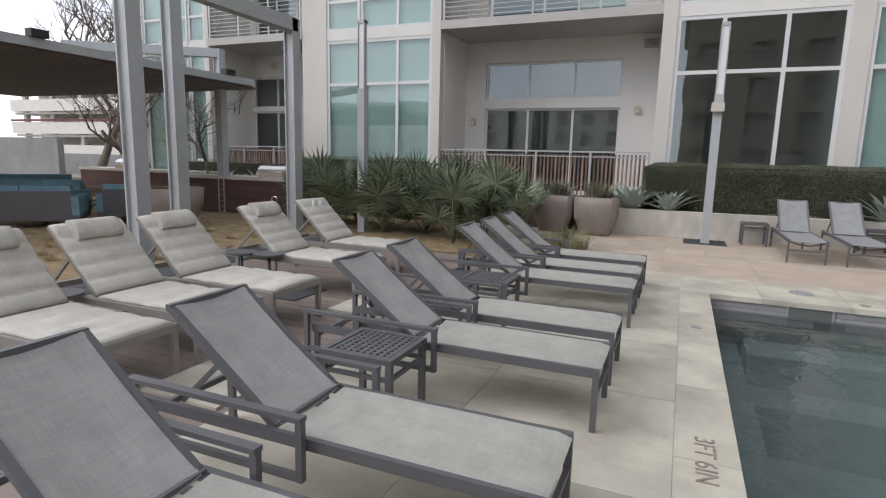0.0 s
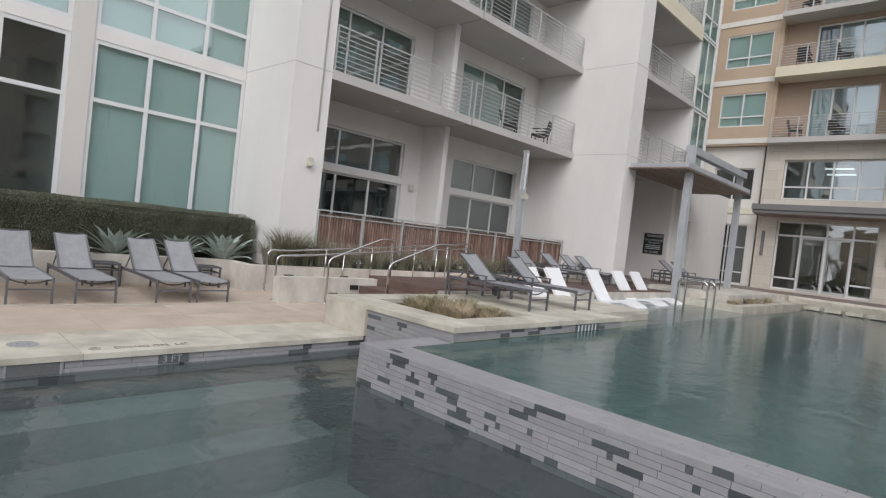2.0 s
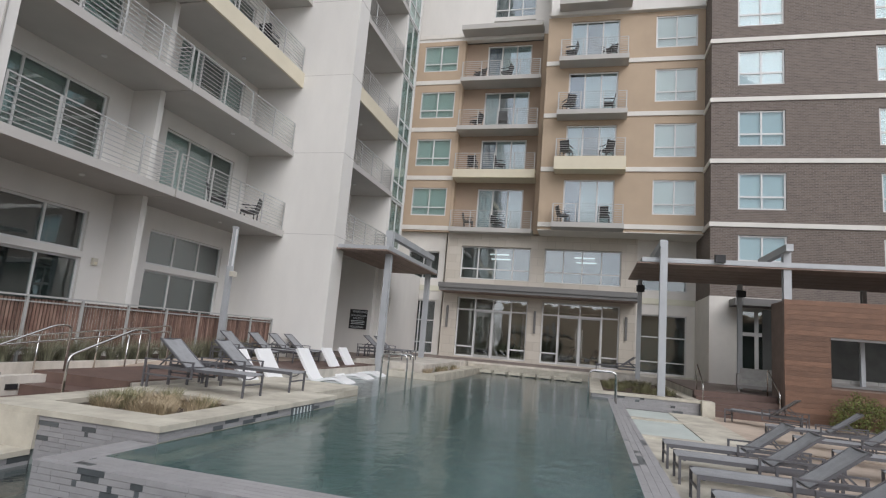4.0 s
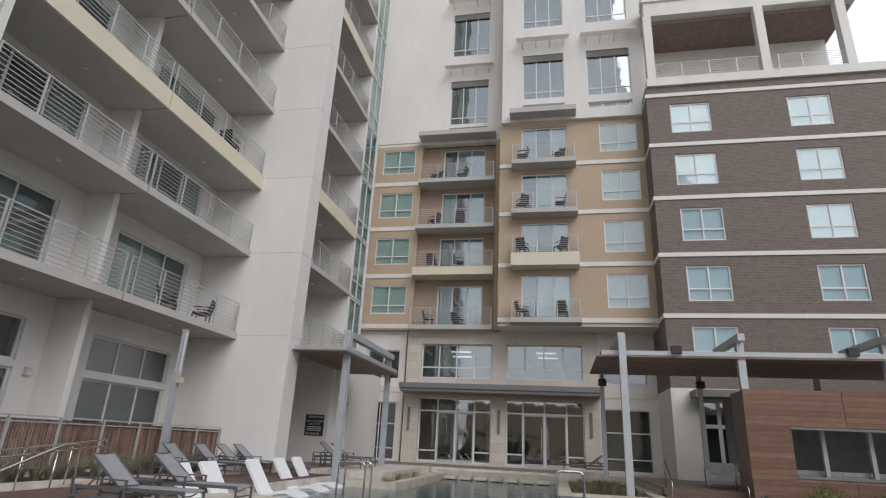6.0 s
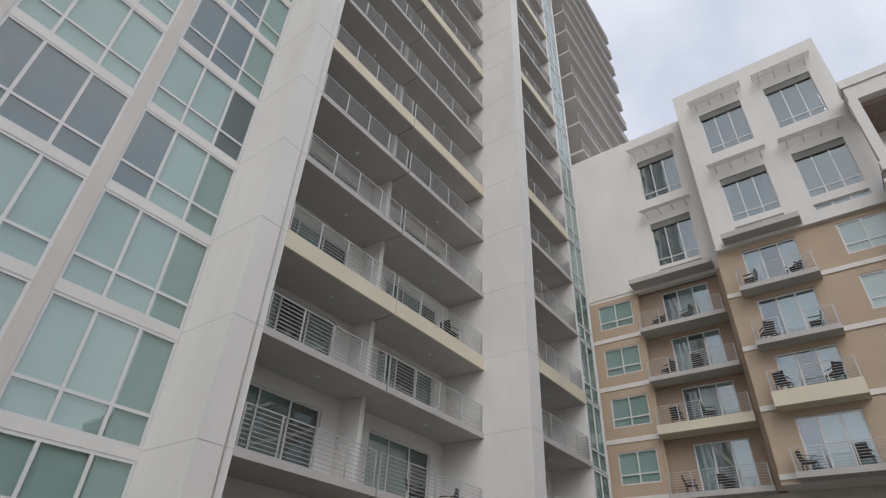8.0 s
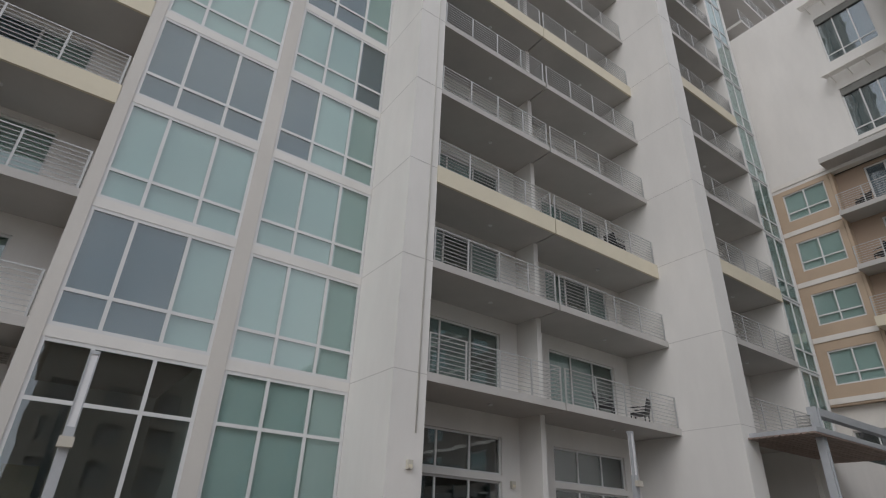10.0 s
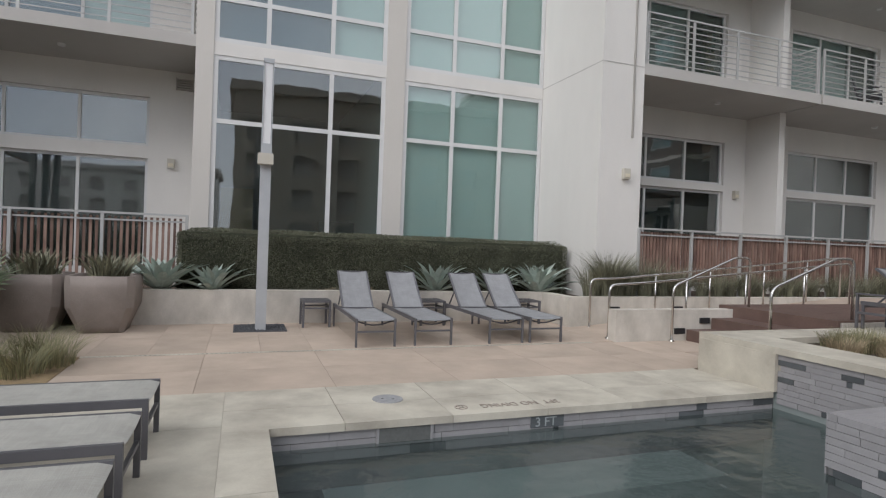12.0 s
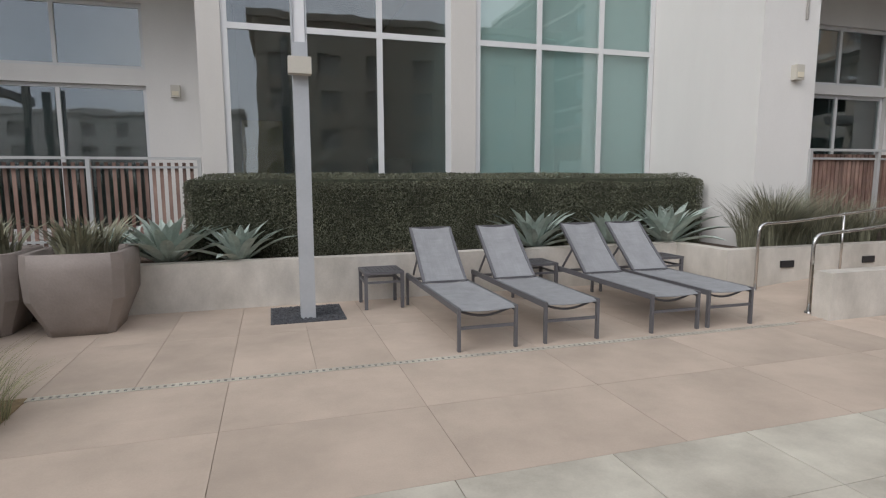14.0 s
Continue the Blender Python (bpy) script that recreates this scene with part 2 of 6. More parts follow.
def mesh_of(name, bm, material):
    me = bpy.data.meshes.new(name)
    bmesh.ops.recalc_face_normals(bm, faces=bm.faces)
    bm.to_mesh(me)
    bm.free()
    me.materials.append(material)
    return me


def part(name, bm, material, parent, label=""):
    ob = new(name, mesh_of(name, bm, material))
    ob.parent = parent
    return tagged(ob, label)


def thing(name, label, category, group="", kind="", at=None):
    ob = new(name)
    ob.empty_display_size = 0.1
    if at is not None:
        ob.matrix_basis = at
    return tagged(ob, label, category, group, kind)


def solid(name, bm, material, label, category, kind="structure", group=""):
    return tagged(new(name, mesh_of(name, bm, material)), label, category, group, kind)


CACHE = {}


def piece(name, size, at, material, parent, edge=0.0):
    """One box-shaped piece, sharing its mesh with all alike pieces; at is its middle, or a pose."""
    key = (tuple(round(s, 3) for s in size), material.name, edge)
    if key not in CACHE:
        bm = boxes((-size[0] / 2, size[0] / 2, -size[1] / 2, size[1] / 2, -size[2] / 2, size[2] / 2))
        if edge:
            soften(bm, edge)
        CACHE[key] = mesh_of(name, bm, material)
    ob = new(name, CACHE[key])
    ob.parent = parent
    if isinstance(at, Matrix):
        ob.matrix_basis = at
    else:
        ob.location = at
    return ob


# A facade lies across "x" or "y": u runs along it, n is the depth behind its face, away from the pool.
def fbox(axis, face, u0, u1, n0, n1, z0, z1):
    u0, u1 = min(u0, u1), max(u0, u1)
    return (face + n0, face + n1, u0, u1, z0, z1) if axis == "x" else (u0, u1, face + n0, face + n1, z0, z1)


def wall_holes(axis, face, thick, u0, u1, z0, z1, holes):
    """A wall with openings (u0, u1, z0, z1) through it, as one bmesh."""
    holes = [(min(a, b), max(a, b), c, d) for a, b, c, d in holes]
    us = sorted({u0, u1, *[h[0] for h in holes], *[h[1] for h in holes]})
    us = [u for u in us if u0 <= u <= u1]
    bm = bmesh.new()
    for a, b in zip(us, us[1:]):
        mid = (a + b) / 2
        cuts = sorted((h[2], h[3]) for h in holes if h[0] < mid < h[1])
        z = z0
        for c, d in cuts:
            if c > z:
                quad_box(bm, *fbox(axis, face, a, b, 0, thick, z, c))
            z = max(z, d)
        if z < z1:
            quad_box(bm, *fbox(axis, face, a, b, 0, thick, z, z1))
    return bm


def window(parent, axis, face, u0, u1, z0, z1, cols, rows, pane_mat, back=None, frame_mat=None, inset=0.08, fw=0.06, back_gap=0.12, name="window"):
    """A framed window in an opening: cols and rows are the fractions at which its bars stand; back: the blind behind,
    or a dark sheet that stands in for a room's shade.
    """
    u0, u1 = min(u0, u1), max(u0, u1)
    frame_mat = frame_mat or FRAME
    cs = [u0, *[u0 + (u1 - u0) * c for c in cols], u1]
    rs = [z0, *[z0 + (z1 - z0) * r for r in rows], z1]
    bm = bmesh.new()
    for i, u in enumerate(cs):
        a, b = (u, u + fw) if i == 0 else (u - fw, u) if i == len(cs) - 1 else (u - fw / 2, u + fw / 2)
        quad_box(bm, *fbox(axis, face, a, b, inset, inset + 0.06, z0, z1))
    for i, z in enumerate(rs):
        a, b = (z, z + fw) if i == 0 else (z - fw, z) if i == len(rs) - 1 else (z - fw / 2, z + fw / 2)
        quad_box(bm, *fbox(axis, face, u0, u1, inset + 0.004, inset + 0.056, a, b))
    w = part(name, bm, frame_mat, parent)
    for a, b in zip(cs, cs[1:]):
        for c, d in zip(rs, rs[1:]):
            mid = ((a + b) / 2, (c + d) / 2)
            n = face + inset + 0.03
            size = (0.012, b - a - 0.02, d - c - 0.02) if axis == "x" else (b - a - 0.02, 0.012, d - c - 0.02)
            p = piece("pane", size, (n, mid[0], mid[1]) if axis == "x" else (mid[0], n, mid[1]), pane_mat, w)
    if back:
        for (a, b), m in zip(zip(cs, cs[1:]), back if isinstance(back, (list, tuple)) else [back] * (len(cs) - 1)):
            if m is None:
                continue
            n = face + inset + back_gap
            size = (0.02, b - a + 0.02, z1 - z0 + 0.04) if axis == "x" else (b - a + 0.02, 0.02, z1 - z0 + 0.04)
            piece("blind", size, (n, (a + b) / 2, (z0 + z1) / 2) if axis == "x" else ((a + b) / 2, n, (z0 + z1) / 2), m, w)
    return w


def railing(parent, axis, face, u0, u1, z, h=1.05, bars=9, ends=0.0, name="railing", material=None):
    """A balcony rail of flat posts and thin level bars, with returns of length ends."""
    u0, u1 = min(u0, u1), max(u0, u1)
    bm = bmesh.new()
    n = max(2, round((u1 - u0) / 1.25) + 1)
    for i in range(n):
        u = u0 + (u1 - u0 - 0.05) * i / (n - 1)
        quad_box(bm, *fbox(axis, face, u, u + 0.05, 0.0, 0.03, z, z + h))
    for k in range(bars):
        zz = z + 0.09 + (h - 0.1) * k / (bars - 1)
        t = 0.03 if k == bars - 1 else 0.016
        quad_box(bm, *fbox(axis, face, u0, u1, 0.005, 0.025, zz, zz + t))
        if ends:
            for u in (u0, u1 - 0.02):
                quad_box(bm, *fbox(axis, face, u, u + 0.02, 0.03, ends, zz, zz + t))
    return part(name, bm, material or RAILGREY, parent)


# ---- ground and pools ----
DK = 0.70          # raised deck round the far end
PL = 0.455          # raised pool paving
WU, WL = 0.265, -0.18   # water of the upper and the lower pool
SOUTH = 0.41   # inner side of the upper pool
FARX = 27.3


def water_mat(name, tint, body, wave, murk=0.4, chop=0.55, blur=0.04):
    """Slightly turbid water: gloss over a mix of clear tint and scattered body colour."""
    m = glass(name, tint, 1.333, blur)
    nt = m.node_tree
    wave_node = [n for n in nt.nodes if n.type == "TEX_NOISE"][0]
    wave_node.inputs["Scale"].default_value, wave_node.inputs["Detail"].default_value = wave, 3
    b = [n for n in nt.nodes if n.type == "BUMP"][0]
    b.inputs["Strength"].default_value, b.inputs["Distance"].default_value = chop, 0.04
    lw = [n for n in nt.nodes if n.type == "LAYER_WEIGHT"][0]
    link(nt, b.outputs[0], lw.inputs["Normal"])
    tr = [n for n in nt.nodes if n.type == "BSDF_TRANSPARENT"][0]
    outer = tr.outputs[0].links[0].to_node
    df, mx = nt.nodes.new("ShaderNodeBsdfDiffuse"), nt.nodes.new("ShaderNodeMixShader")
    df.inputs["Color"].default_value = (*body, 1)
    mx.inputs[0].default_value = murk
    link(nt, tr.outputs[0], mx.inputs[1])
    link(nt, df.outputs[0], mx.inputs[2])
    link(nt, mx.outputs[0], outer.inputs[1])
    return m


def level(x0, x1, y0, y1, z):
    bm = bmesh.new()
    bm.faces.new([bm.verts.new(p) for p in ((x0, y0, z), (x1, y0, z), (x1, y1, z), (x0, y1, z))])
    return bm


WATER = water_mat("pool_water", (0.72, 0.78, 0.77), (0.085, 0.105, 0.104), 3.4, 0.26, 0.5)
TEAL_WATER = water_mat("blue_green_pool_water", (0.60, 0.76, 0.74), (0.088, 0.156, 0.15), 3.0, 0.62, 0.34, 0.12)
far_ground = mat("far_ground", (0.22, 0.21, 0.19), 0.95, var=0.2, scale=0.2)
solid("ground", boxes((-400, 0.83, -400, 400, -0.6, -0.06), (27.6, 400, -400, 400, -0.6, -0.06), (0.83, 27.6, 7.45, 400, -0.6, -0.06), (0.83, 27.6, -400, -6, -0.6, -0.06), (5.1, 27.6, -6, 0.04, -0.6, -0.06)), far_ground, "ground around the buildings and pools", "ground")
solid("pool_floor", boxes((0.7, 27.6, -6.2, 7.6, -1.7, -1.35), (0.6, 0.83, -6, 7.45, -1.7, -0.06), (0.83, 5.85, 7.40, 7.7, -1.7, -0.14), (4.8, 27.6, -0.5, 0.05, -1.7, -0.1), (6.0, 27.6, 5.62, 7.4, -1.7, -0.1), (27.3, 27.6, 0.1, 6, -1.7, 0.3), (5.826, 6.0, 5.65, 7.39, -1.7, -0.01), (5.83, 5.99, 7.3, 7.6, -1.69, -0.16), (0.83, 4.65, -6.2, -6, -1.7, -0.06)), POOLIN, "dark blue-green plastered pool shell", "pool")
solid("pool_step", boxes((1.25, 4.6, 6.7, 7.4, -1.4, -0.5), (1.25, 4.6, 6.15, 6.7, -1.4, -0.85), (0.83, 1.2, -6, 7.4, -1.4, -0.6)), POOLIN, "underwater steps and bench along the pool wall", "pool")
solid("water_lower", level(0.83, 5.84, -6, 7.42, WL), WATER, "still dark water of the lower pool", "water")
solid("water_upper", level(4.9, FARX, 0.25, 5.62, WU - 0.004), TEAL_WATER, "still blue-green water of the upper pool", "water")
solid("water_shelf", level(10.3, 18.6, 5.622, 9.3, WU - 0.004), WATER, "shallow clear water over the sun shelf", "water")

# ---- tower beside the pool ----
tower = thing("apartment_tower", "white stucco high-rise apartment tower with balconies", "building", kind="structure")
S = 3.12           # storey
B0 = 4.88           # underside of the first balconies
TOP = 24           # storeys
H = B0 + S * TOP


def slab_z(k):
    return B0 + S * k


def glazed_bay(u0, edges_l, pil, edges_r, face, storeys, u_end, dark=()):
    """A full-height window bay: pilasters, floor beams, three panes a side."""
    rows = [(u0, edges_l[0], 0, 0.3, 0, H), (edges_l[-1], edges_r[0], 0, 0.3, 0, H)]
    if u_end > edges_r[-1] + 0.02:
        rows.append((edges_r[-1], u_end, 0, 0.3, 0, H))
    bm = boxes(*[fbox("y", face, a, b, c, d, e, f) for a, b, c, d, e, f in rows])
    for k in range(storeys):
        for e in (edges_l, edges_r):
            part("beam", boxes(fbox("y", face, e[0], e[-1], 0.02, 0.3, slab_z(k) - 0.1, slab_z(k) + 0.15)), STUCCO, tower)
    for e in (edges_l, edges_r):
        quad_box(bm, *fbox("y", face, e[0], e[-1], 0.02, 0.3, 0, 0.75))
    part("pilaster", bm, PILASTER, tower)
    rnd = random.Random(int(abs(u0) * 100))
    for e in (edges_l, edges_r):
        cols = [(x - e[0]) / (e[-1] - e[0]) for x in e[1:-1]]
        for k in range(-1, storeys - 1):
            z0, z1 = (0.75, slab_z(0) - 0.1) if k < 0 else (slab_z(k) + 0.15, slab_z(k + 1) - 0.1)
            row = [(3.55 - z0) / (z1 - z0)] if k < 0 else [0.285]
            if k < 0 and e is edges_l and u0 > -1:
                window(tower, "y", face, e[0], e[-1], z0, z1, cols, row, G_DARK, None, inset=0.03, fw=0.085)
            else:
                # (storey, bay) seen with raised blinds
                back = [BLIND_BLUE if ((k, e is edges_l, i) in dark) else BLIND for i in range(len(e) - 1)]
                if k > 4 and rnd.random() < 0.35:
                    back[rnd.randrange(len(back))] = BLIND_BLUE
                window(tower, "y", face, e[0], e[-1], z0, z1, cols, row, G_TEAL, back, inset=0.03, fw=0.085)


glazed_bay(-0.28, [0.03, 1.0, 2.23, 3.34], None, [3.74, 4.84, 5.98, 7.02], 14.42, 15, 7.03, {(0, True, 0), (0, True, 1), (2, True, 0), (2, True, 1), (2, True, 2), (2, False, 0), (3, False, 2), (4, False, 0), (4, False, 1)})
glazed_bay(-10.36, [-9.5, -8.38], None, [-8.36, -7.17, -6.1], 14.5, 12, -5.85)
glazed_bay(-17.2, [-17.0, -14.96], None, [-14.94, -14.2], 14.5, 12, -14.05)

# side wall and front of the first tower wall, the second wall that stands further out
part("wall", boxes((7.03, 8.0, 12.18, 14.8, 0, H), (18.62, 19.5, 10.1, 14.4, 0, H), (12.83, 13.03, 13.15, 14.2, 0, H)), STUCCO, tower, "plain white stucco wall")
for k in range(TOP):
    for x0, x1, y0, y1 in ((7.026, 8.004, 12.174, 14.5), (18.614, 19.504, 10.094, 12.2)):
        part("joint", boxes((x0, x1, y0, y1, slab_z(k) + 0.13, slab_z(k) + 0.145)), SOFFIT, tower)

# reveals of the recesses
part("wall", boxes(*[(x - 0.04, x + 0.04, 14.78, 16.46, 0, H) for x in (-5.87, -10.34, -14.07, -0.25)], (24.36, 24.4, 10.35, 12.3, DK, H)), STUCCO, tower)
# closed volume behind everything that shows; its dark colour stands in for unlit rooms
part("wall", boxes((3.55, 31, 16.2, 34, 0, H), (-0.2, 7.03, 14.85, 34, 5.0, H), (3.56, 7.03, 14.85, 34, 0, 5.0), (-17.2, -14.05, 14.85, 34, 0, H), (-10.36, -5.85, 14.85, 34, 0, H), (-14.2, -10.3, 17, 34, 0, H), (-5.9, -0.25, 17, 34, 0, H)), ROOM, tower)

part("room", boxes((-0.2, 3.55, 20.5, 34, 0, 5), (-0.27, -0.05, 14.8, 20.5, 0, 5.0), (3.36, 3.555, 14.8, 20.5, 0, 5.0), (-0.05, 3.36, 14.8, 20.5, 0.0, 0.6)), mat("grey_room_wall", (0.5, 0.52, 0.51), 0.9, var=0.1, scale=0.5), tower)


def recess(u0, u1, front, back, units, k_lo, k_hi, yellow, ground_rows, divider=True):
    """Stacked recessed balconies between two walls. units: (u0, u1, door u0, door u1, ground window u0, u1)."""
    for a, b, d0, d1, g0, g1 in units:
        holes = [(d0, d1, slab_z(k) + 0.22, slab_z(k) + 2.6) for k in range(k_lo, k_hi)]
        if ground_rows:
            holes += [(g0, g1, *r) for r in ground_rows]
        part("wall", wall_holes("y", back, 0.2, a, b, 0, slab_z(k_hi), holes), STUCCO, tower)
        if ground_rows:
            for i, r in enumerate(ground_rows):
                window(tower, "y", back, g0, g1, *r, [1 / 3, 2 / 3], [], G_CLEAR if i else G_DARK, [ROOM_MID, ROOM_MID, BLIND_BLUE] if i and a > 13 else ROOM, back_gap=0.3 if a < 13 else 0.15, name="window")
        for k in range(k_lo, k_hi):
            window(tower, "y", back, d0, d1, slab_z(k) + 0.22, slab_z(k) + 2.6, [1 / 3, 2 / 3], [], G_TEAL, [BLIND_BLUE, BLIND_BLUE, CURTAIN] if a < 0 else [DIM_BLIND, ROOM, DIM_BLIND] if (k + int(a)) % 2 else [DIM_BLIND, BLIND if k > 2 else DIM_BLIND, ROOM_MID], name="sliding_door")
            deep = 0.34 if k in yellow else 0.0
            if k < 9:
                dm = bmesh.new()
                bmesh.ops.create_cone(dm, cap_ends=True, segments=14, radius1=0.06, radius2=0.07, depth=0.04, matrix=Matrix.Translation(((a + b) / 2 + 0.4, (front + back) / 2, slab_z(k) - deep - 0.018)))
                part("downlight", dm, FRAME, tower, "small round soffit light")
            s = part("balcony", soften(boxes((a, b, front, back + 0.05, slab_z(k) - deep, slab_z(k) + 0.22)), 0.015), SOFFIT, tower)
            if deep:
                part("fascia", boxes((a - 0.01, b + 0.01, front - 0.03, front + 0.05, slab_z(k) - deep - 0.01, slab_z(k) + 0.235)), CREAM, s, "cream fascia band")
            railing(s, "y", front + 0.05, a + 0.05, b - 0.05, slab_z(k) + 0.22, ends=0.0 if a > u0 + 0.1 else 0.6)


GW = [(0.95, 2.98), (3.15, 4.22)]
recess(8.0, 18.62, 12.18, 14.1, [(8.0, 12.9, 8.52, 12.08, 8.56, 12.12), (12.96, 18.62, 14.33, 17.8, 14.33, 17.85)], 0, 18, (2, 5, 8, 11, 14, 17), GW)
recess(19.5, 24.4, 10.3, 12.3, [(19.5, 24.4, 20.4, 23.2, 20.4, 23.2)], 0, 20, (2, 5, 8, 11, 14, 17), None)
recess(-5.85, -0.28, 14.45, 16.45, [(-5.85, -0.28, -5.2, -1.3, -5.2, -1.3)], 0, 10, (2, 3, 6), [(0.6, 2.98), (3.24, 4.28)])
recess(-14.05, -10.36, 14.45, 16.45, [(-14.05, -10.36, -13.8, -11.2, -14.0, -10.9)], 0, 8, (2, 5), [(0.6, 2.98), (3.1, 4.15)])
# glass strip at the tower's far corner, and the upper tower beyond it
part("wall", boxes((24.4, 24.5, 10.35, 14, DK, H), (24.4, 31, 12.2, 16.3, 5, H), (26.2, 26.35, 10.32, 12.3, 5, H)), STUCCO, tower)
for k in range(0, 20):
    window(tower, "y", 10.34, 24.5, 26.2, slab_z(k) + 0.05, slab_z(k + 1) - 0.02, [0.5], [0.27], G_TEAL, BLIND if k % 3 else CURTAIN, inset=0.0, fw=0.07)
for k in range(9, 20):
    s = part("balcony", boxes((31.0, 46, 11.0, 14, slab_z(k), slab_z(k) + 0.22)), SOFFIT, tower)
    railing(s, "y", 11.04, 31.0, 46, slab_z(k) + 0.22)
part("wall", boxes((31, 46, 13.2, 30, 30, H)), STUCCO, tower)
# ground floor block with the notice wall
part("wall", wall_holes("y", 10.55, 0.25, 24.0, 30.9, DK, 5.0, [(25.2, 26.3, DK, 3.4)]), STUCCO, tower)
part("wall", boxes((24.0, 24.2, 10.8, 14.2, DK, 5.0), (19.5, 24.2, 13.9, 14.2, DK, 5.0), (25.0, 26.5, 10.85, 10.95, DK, 3.5)), STUCCO, tower)

# ---- tan building across the far end ----
tan = thing("apartment_building", "tan stucco mid-rise apartment building with a stone lobby front", "building", kind="structure")
XT = 31.0
T = 3.0
rnd = random.Random(4)
lobby = [(8.3, 4.36, 0.78, 4.05), (3.6, -0.42, 0.78, 4.05), (8.3, 4.36, 5.08, 6.95), (3.6, -0.42, 5.08, 6.95)]
part("wall", wall_holes("x", XT, 0.5, -1.2, 9.13, DK, 7.65, lobby), STONE, tan, "pale limestone cladding")
CEIL_LAMP = mat("lit_ceiling_panel", (0.8, 0.8, 0.78), 0.5)
CEIL_LAMP.node_tree.nodes["Principled BSDF"].inputs["Emission Color"].default_value = (1, 0.97, 0.9, 1)
CEIL_LAMP.node_tree.nodes["Principled BSDF"].inputs["Emission Strength"].default_value = 0.9
for a, b, posts_ in ((8.3, 4.36, (0.23, 0.485, 0.74)), (3.6, -0.42, (0.22, 0.5, 0.78))):
    w_ = window(tan, "x", XT, a, b, 0.78, 4.05, posts_, [0.79], G_LOBBY, None, inset=0.2, fw=0.08, name="lobby_glazing")
    at_ = [b + (a - b) * p for p in posts_]
    part("rail", boxes((XT + 0.2, XT + 0.26, b, at_[0], 1.3, 1.37), (XT + 0.2, XT + 0.26, at_[2], a, 1.3, 1.37)), FRAME, w_)
    for y0, y1 in ((at_[0], at_[1]), (at_[1], at_[2])):
        d_ = part("door", boxes((XT + 0.18, XT + 0.24, y0 + 0.04, y0 + 0.09, 0.8, 3.32), (XT + 0.18, XT + 0.24, y1 - 0.09, y1 - 0.04, 0.8, 3.32), (XT + 0.18, XT + 0.24, y0 + 0.09, y1 - 0.09, 3.24, 3.32), (XT + 0.18, XT + 0.24, y0 + 0.09, y1 - 0.09, 0.8, 0.92)), RAILGREY, w_, "glazed entrance door leaf")
        hy = at_[1] + (0.16 if y0 == at_[1] else -0.16)
        part("handle", boxes((XT + 0.11, XT + 0.14, hy - 0.015, hy + 0.015, 1.2, 2.7)), CHROME, d_, "tall stainless pull handle")
    part("rail", boxes((XT + 0.19, XT + 0.25, at_[0], at_[2], 3.32, 3.4)), FRAME, w_)
    window(tan, "x", XT, a, b, 5.08, 6.95, [0.25, 0.5, 0.75], [0.32], G_BLUE, ROOM_MID, inset=0.2, fw=0.07, back_gap=0.9)
    mid_ = (a + b) / 2
    for dz, dy in ((6.62, 0.1), (6.35, 0.0)):
        lf = thing("ceiling_light", "lit flat ceiling light panel behind the upper window", "ceiling light", "ceiling lights")
        part("panel", boxes((XT + 0.75, XT + 0.95, mid_ - 0.75 + dy, mid_ + 0.35 + dy, dz, dz + 0.05)), CEIL_LAMP, lf)
    for y_ in (mid_ - 0.5, mid_ + 0.8):
        ac = thing("lobby_chair", "dark lounge chair inside the glazed lobby", "chair", "lobby chairs", at=pose(XT + 2.4, y_, DK, 0, 0, 200))
        part("seat", soften(boxes((-0.35, 0.35, -0.35, 0.35, 0.3, 0.46)), 0.05, 2), BLACK, ac)
        bm = bmesh.new()
        bar(bm, (0, 0.3, 0.44), (0, 0.5, 0.95), 0.68, 0.08)
        part("backrest", bm, BLACK, ac)
        part("foot", boxes((-0.3, 0.3, -0.3, 0.3, 0, 0.03), (-0.04, 0.04, -0.04, 0.04, 0.03, 0.3)), CHROME, ac)
part("wall", wall_holes("x", 36, 0.3, -6, 13, DK, 7.7, [(8.2, 5.2, 0.8, 3.8), (3.9, 0.4, 0.8, 3.8), (-1.2, -3.6, 0.8, 3.8)]), TRIM, tan)
part("wall", boxes((31.3, 36, -6, 13, 4.3, 4.6), (31.3, 36, -6, 13, DK - 0.1, DK), (31.6, 36, 12.2, 13, DK, 7.7), (31.6, 36, -6, -5.2, DK, 7.7)), mat("lobby_plaster", (0.66, 0.64, 0.52), 0.8, var=0.1, scale=0.5), tan)
part("canopy", soften(boxes((29.6, 31.02, -1.22, 9.05, 4.24, 4.62), (29.52, 29.6, -1.25, 9.08, 4.4, 4.66)), 0.02), CANOPY, tan, "dark grey flat entrance canopy")
part("canopy_soffit", boxes((29.66, 31.0, -1.15, 9.0, 4.2, 4.236)), CEDAR_DARK, tan, "brown timber canopy soffit")
for a, b, nm in ((12.3, 9.3, 0), (-1.05, -4.6, 1)):
    hs = [(a - 0.75, b + 0.35, 0.75, 3.75), (a - 0.75, b + 0.35, 5.0, 6.6)] if not nm else [(-1.35, -3.7, 0.75, 3.75), (-1.35, -3.7, 5.0, 6.6)]
    part("wall", wall_holes("x", XT + 0.35, 0.3, min(a, b), max(a, b), DK, 7.7, hs), TRIM, tan)
    for h in hs:
        window(tan, "x", XT + 0.35, *h, [0.5], [0.2, 0.62] if h[2] < 1 else [], G_DARK, ROOM_MID, inset=0.1, fw=0.06, back_gap=0.6)
part("sconce", soften(boxes((30.9, 31.0, 8.75, 8.87, 2.3, 3.5)), 0.02), CANOPY, tan)
